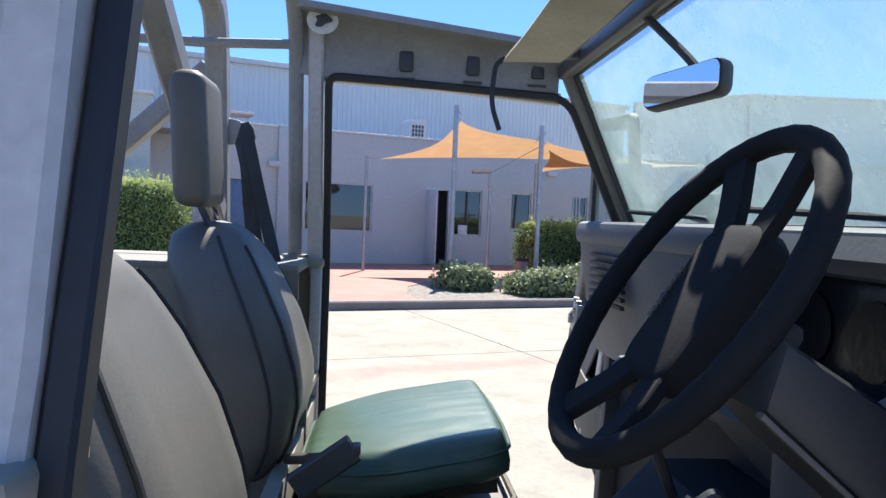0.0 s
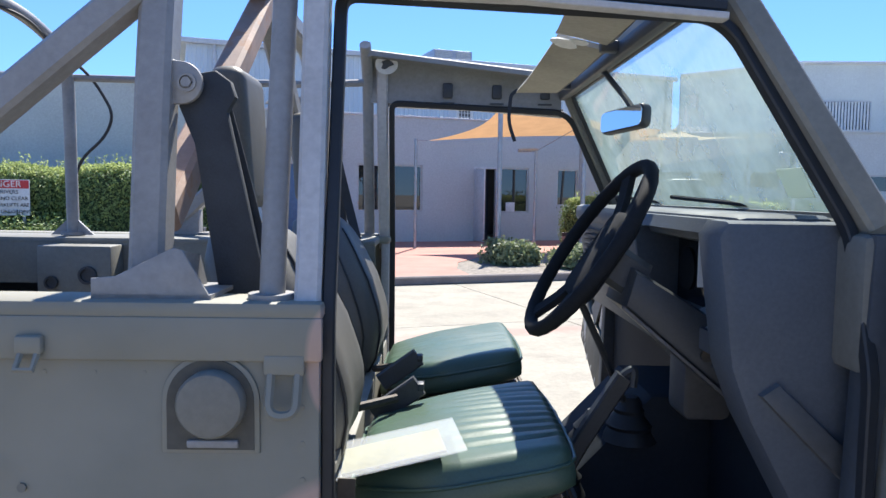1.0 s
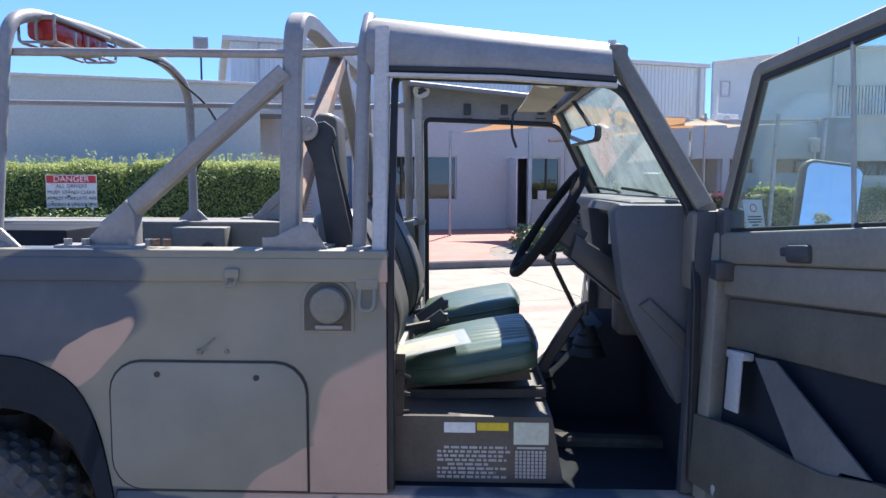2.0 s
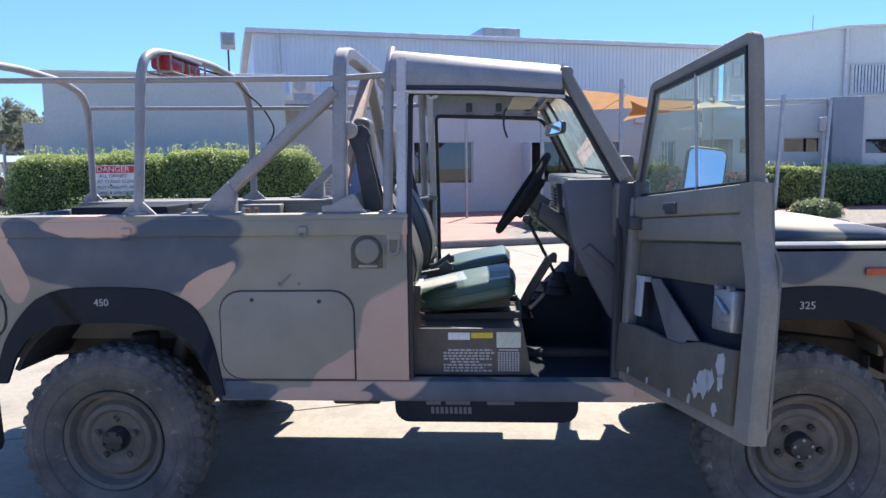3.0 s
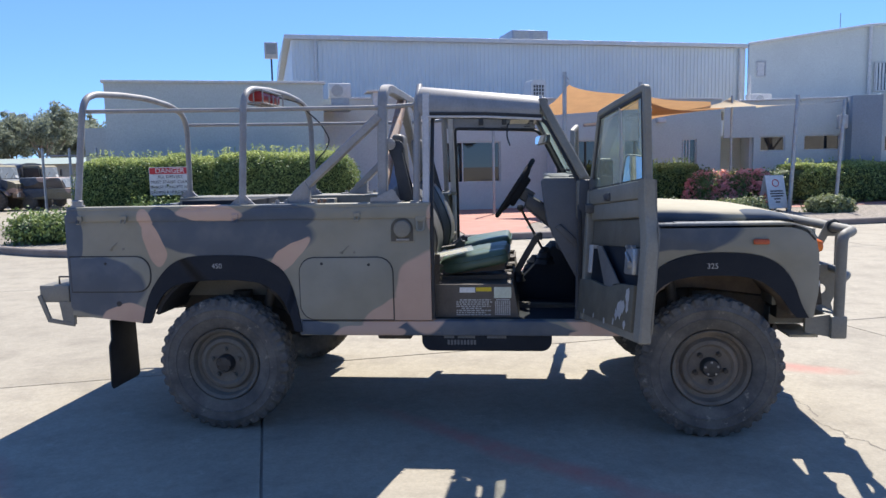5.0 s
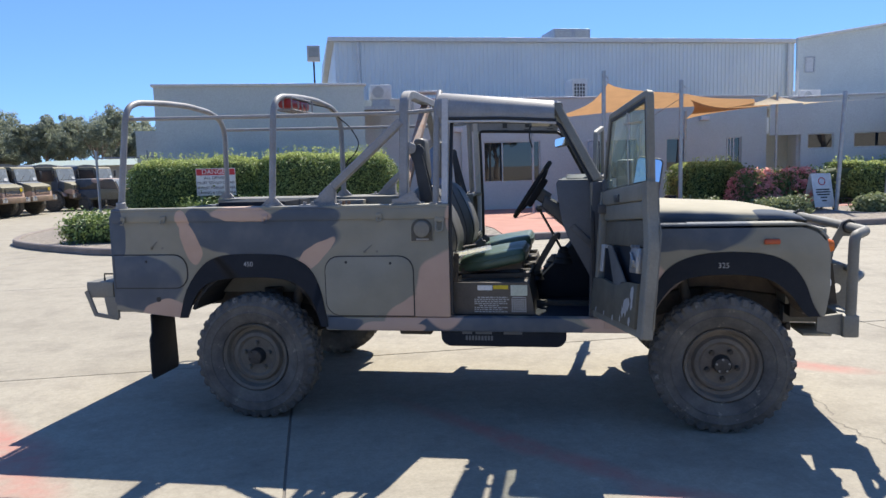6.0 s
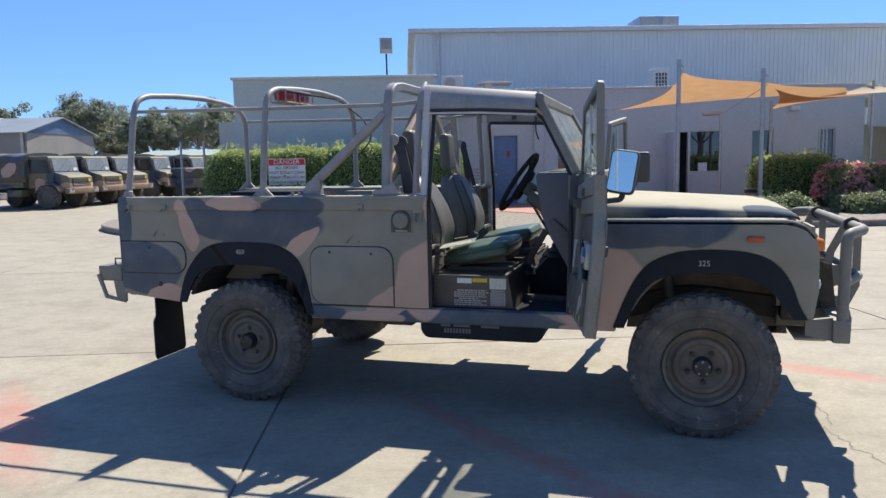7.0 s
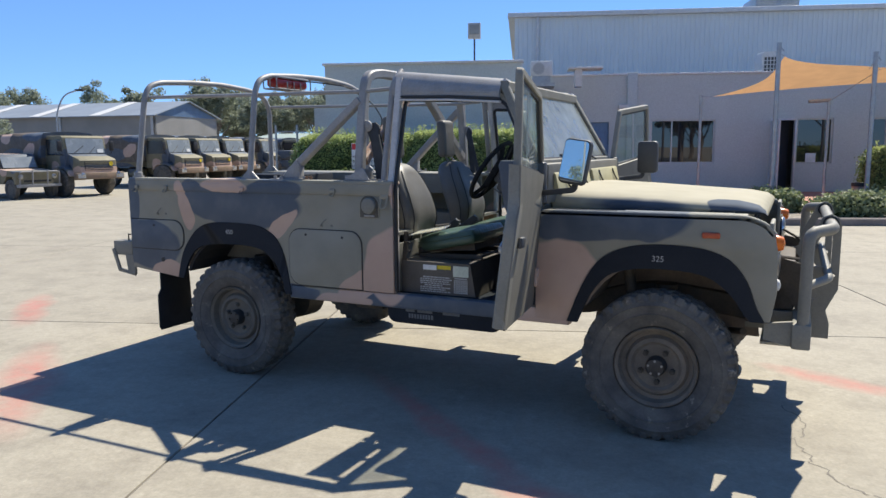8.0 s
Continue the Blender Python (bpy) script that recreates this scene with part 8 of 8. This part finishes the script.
def army_truck():
    """Bonneted cargo truck facing +x, its front axle at the origin."""
    tk = thing("army_truck", "parked camouflaged cargo truck with a canvas-covered body", "truck", "row of army trucks")
    bm = B()
    prism(bm, [(0.30, 1.05), (0.30, 1.74), (0.16, 2.46), (0.05, 2.54), (-1.0, 2.54), (-1.08, 2.45), (-1.08, 1.0), (-0.62, 1.0), (-0.5, 1.22)], "y", -0.98, 0.98, 0.05)
    part("cab", bm, truck_paint, tk)
    bm = B()
    prism(bm, [(0.25, 1.78), (0.98, 1.58), (1.08, 1.50), (1.10, 1.0), (0.62, 1.0), (0.4, 1.28), (0.25, 1.3)], "y", -0.86, 0.86, 0.05)
    part("bonnet", bm, truck_paint, tk)
    bm = B()
    box(bm, 1.09, 1.108, -0.66, 0.66, 1.10, 1.46, 0.01)
    part("grille", bm, ink, tk)
    for k in range(5):
        bm = B()
        box(bm, 1.108, 1.12, -0.64, 0.64, 1.13 + k * 0.068, 1.165 + k * 0.068)
        part("grille_bar", bm, truck_paint, tk)
    for s in (-1, 1):
        bm = B()
        prism(bm, [(-0.68, 0.82), (-0.52, 1.14), (-0.3, 1.26), (0.32, 1.26), (0.55, 1.16), (0.75, 0.86), (0.68, 0.83), (0.48, 1.06), (0.3, 1.16), (-0.28, 1.16), (-0.45, 1.04), (-0.6, 0.8)], "y", min(s * 0.72, s * 1.1), max(s * 0.72, s * 1.1), 0.02)
        part("mudguard", bm, truck_paint, tk)
        bm = B()
        lathe(bm, [(0, 0.1), (0.03, 0.09), (0.05, 0.04)], (1.20, s * 0.82, 0.92), "x", 16)
        part("headlight", bm, chrome, tk)
        bm = B()
        prism(bm, [(-0.95, 1.72), (0.12, 1.72), (0.02, 2.38), (-0.95, 2.38)], "y", s * 0.986 - 0.006, s * 0.986 + 0.006)
        part("side_window", bm, dark_glass, tk)
        bm = B()
        sweep(bm, [(0.2, s * 1.0, 1.7), (0.3, s * 1.2, 1.8), (0.3, s * 1.2, 2.3)], 0.018, 6)
        box(bm, 0.27, 0.33, s * 1.2 - 0.1, s * 1.2 + 0.1, 1.9, 2.32, 0.01)
        part("mirror", bm, ink, tk)
    bm = B()
    prism(bm, [(0.305, 1.80), (0.185, 2.42), (0.197, 2.42), (0.317, 1.80)], "y", -0.86, 0.86)
    part("windscreen", bm, dull_glass, tk)
    bm = B()
    prism(bm, [(0.325, 1.82), (0.297, 1.97), (0.302, 1.97), (0.33, 1.82)], "y", 0.5, 0.78)
    part("permit", bm, white_paint, tk, "white paper behind the windscreen")
    bm = B()
    sweep(bm, [(0.335, -0.6, 1.79), (0.26, -0.1, 2.12)], 0.012, 5)
    sweep(bm, [(0.335, 0.1, 1.79), (0.27, 0.45, 2.08)], 0.012, 5)
    part("wiper", bm, ink, tk)
    bm = B()
    box(bm, 1.0, 1.22, -1.1, 1.1, 0.72, 1.0, 0.03)
    part("bumper", bm, surf("tan_bumper_paint", (0.30, 0.20, 0.14), (0.2, 0.15, 0.10), 3, 0.6), tk, "tan painted steel bumper")
    for s in (-1, 1):
        bm = B()
        box(bm, 1.22, 1.232, s * 0.88 - 0.17, s * 0.88 + 0.17, 0.78, 0.95)
        part("bumper_plate", bm, light_grey, tk)
    bm = B()
    lathe(bm, [(0, 0.095), (0.012, 0.095)], (1.122, 0.55, 1.36), "x", 16)
    part("emblem_disc", bm, yellow, tk)
    bm = B()
    box(bm, -4.6, 1.0, -0.45, -0.3, 0.75, 0.95)
    box(bm, -4.6, 1.0, 0.3, 0.45, 0.75, 0.95)
    box(bm, -4.6, -1.2, -1.12, 1.12, 1.05, 1.17, 0.01)
    box(bm, -4.6, -1.2, -1.15, -1.09, 1.17, 1.6, 0.01)
    box(bm, -4.6, -1.2, 1.09, 1.15, 1.17, 1.6, 0.01)
    box(bm, -1.26, -1.2, -1.12, 1.12, 1.17, 2.0, 0.01)
    box(bm, -2.2, -1.4, -1.05, -0.55, 0.6, 0.95, 0.03)
    box(bm, -2.2, -1.4, 0.55, 1.05, 0.6, 0.95, 0.03)
    part("cargo_body", bm, truck_paint, tk)
    bm = B()
    prof = [(-1.17, 1.3), (-1.19, 1.9), (-1.2, 2.5), (-1.08, 2.66), (-0.5, 2.72), (0.0, 2.73), (0.5, 2.72), (1.08, 2.66), (1.2, 2.5), (1.19, 1.9), (1.17, 1.3)]
    rows = []
    rg = random.Random(8)
    for i in range(15):
        x = -1.05 - i * 0.255
        dz = (-0.06 if i % 4 else 0.0) + rg.uniform(-0.02, 0.02)
        rows.append([bm.verts.new((x + (0.14 if i == 0 and z > 2.4 else 0), y + rg.uniform(-0.02, 0.02), z + (dz if z > 2 else 0))) for y, z in prof])
    for a, b in zip(rows, rows[1:]):
        for j in range(len(prof) - 1):
            bm.faces.new((a[j], a[j + 1], b[j + 1], b[j]))
    bm.faces.new(rows[0]), bm.faces.new(rows[-1][::-1])
    bmesh.ops.recalc_face_normals(bm, faces=bm.faces)
    part("canvas_cover", bm, canvas, tk, "sagging brown camouflage canvas cover", 60)
    for x in (0.0, -3.4):
        for y in (-0.95, 0.95):
            truck_wheel(tk, x, y, 0.58, 0.36)
    return tk


tk = army_truck()
ROW = [(-18.7, 13.8, -5), (-20.1, 19.4, 6), (-20.5, 21.6, 6), (-20.8, 23.6, 6), (-21.3, 26.8, 6), (-22.0, 30.8, 6)]
for k, (x, y, a) in enumerate(ROW):
    t_ = tk if k == 0 else copy_thing(tk, pose(x, y, 0, 0, 0, a))
    t_.matrix_world = pose(x, y, 0, 0, 0, a)
    t_.scale = (0.8, 0.8, 0.8)


def parked_wagon():
    """Small camouflaged four-wheel-drive facing +x, front axle at the origin."""
    c = thing("parked_wagon", "parked camouflaged four-wheel-drive with a bull bar", "vehicle", "parked four-wheel-drives")
    bm = B()
    prism(bm, [(0.45, 0.6), (0.48, 1.1), (-0.75, 1.2), (-3.4, 1.2), (-3.4, 0.6), (-3.1, 0.6), (-2.8, 0.85), (-2.4, 0.6), (-0.45, 0.6), (-0.2, 0.9), (0.2, 0.9), (0.35, 0.6)], "y", -0.88, 0.88, 0.03)
    part("body", bm, truck_paint, c)
    bm = B()
    prism(bm, [(-0.75, 1.2), (-1.0, 1.72), (-1.1, 1.78), (-3.3, 1.82), (-3.38, 1.2)], "y", -0.78, 0.78, 0.05)
    part("canvas_cover", bm, canvas, c)
    bm = B()
    prism(bm, [(-0.77, 1.24), (-0.97, 1.68), (-0.955, 1.68), (-0.755, 1.24)], "y", -0.68, 0.68)
    bmesh.ops.translate(bm, vec=(0.03, 0, 0), verts=bm.verts)
    part("windscreen", bm, dull_glass, c)
    bm = B()
    box(bm, 0.40, 0.46, -0.55, 0.55, 0.68, 1.02)
    part("grille", bm, ink, c)
    for s in (-1, 1):
        bm = B()
        lathe(bm, [(0, 0.1), (0.03, 0.09), (0.05, 0.03)], (0.47, s * 0.68, 0.9), "x", 16)
        part("headlight", bm, chrome, c)
        bm = B()
        sweep(bm, [(0.62, s * 0.3, 0.5), (0.68, s * 0.3, 1.12), (0.66, s * 0.3, 1.16)], 0.03, 8)
        part("bar_upright", bm, tube_paint, c)
        truck_wheel(c, 0.0, s * 0.78, 0.4, 0.2)
        truck_wheel(c, -2.79, s * 0.78, 0.4, 0.2)
    bm = B()
    sweep(bm, [(0.62, -0.8, 0.6), (0.66, -0.8, 1.1), (0.66, 0.8, 1.1), (0.62, 0.8, 0.6)], 0.03, 8, 0.1)
    box(bm, 0.5, 0.64, -0.88, 0.88, 0.48, 0.6, 0.01)
    part("bull_bar", bm, tube_paint, c)
    return c


pw = parked_wagon()
for k, (x, y, a) in enumerate(((-18.9, 12.0, -6), (-18.0, 27.6, 5), (-18.6, 29.6, 5))):
    w_ = pw if k == 0 else copy_thing(pw, pose(x, y, 0, 0, 0, a))
    w_.matrix_world = pose(x, y, 0, 0, 0, a)
    w_.scale = (0.8, 0.8, 0.8)

# plastic sleeve of papers on the driver's seat
bag = thing("document_sleeve", "clear plastic sleeve of papers lying on the seat", "document sleeve")
BG = Matrix.Translation((1.36, 0.37, 1.022)) @ Euler((radians(4), radians(-11), radians(8))).to_matrix().to_4x4()
bm = B()
box(bm, -0.13, 0.065, -0.055, 0.05, 0.0, 0.006, 0.002, BG)
part("papers", bm, surf("cream_paper", (0.42, 0.41, 0.27), None, 6, 0.7), bag)
bm = B()
box(bm, -0.14, 0.10, -0.08, 0.08, 0.006, 0.0085, 0, BG)
sleeve = nodes_of("clear_plastic")[0]
sp = sleeve.node_tree.nodes["Principled BSDF"]
sp.inputs["Base Color"].default_value, sp.inputs["Roughness"].default_value, sp.inputs["Alpha"].default_value = (0.8, 0.82, 0.82, 1), 0.2, 0.22
part("plastic", bm, sleeve, bag)
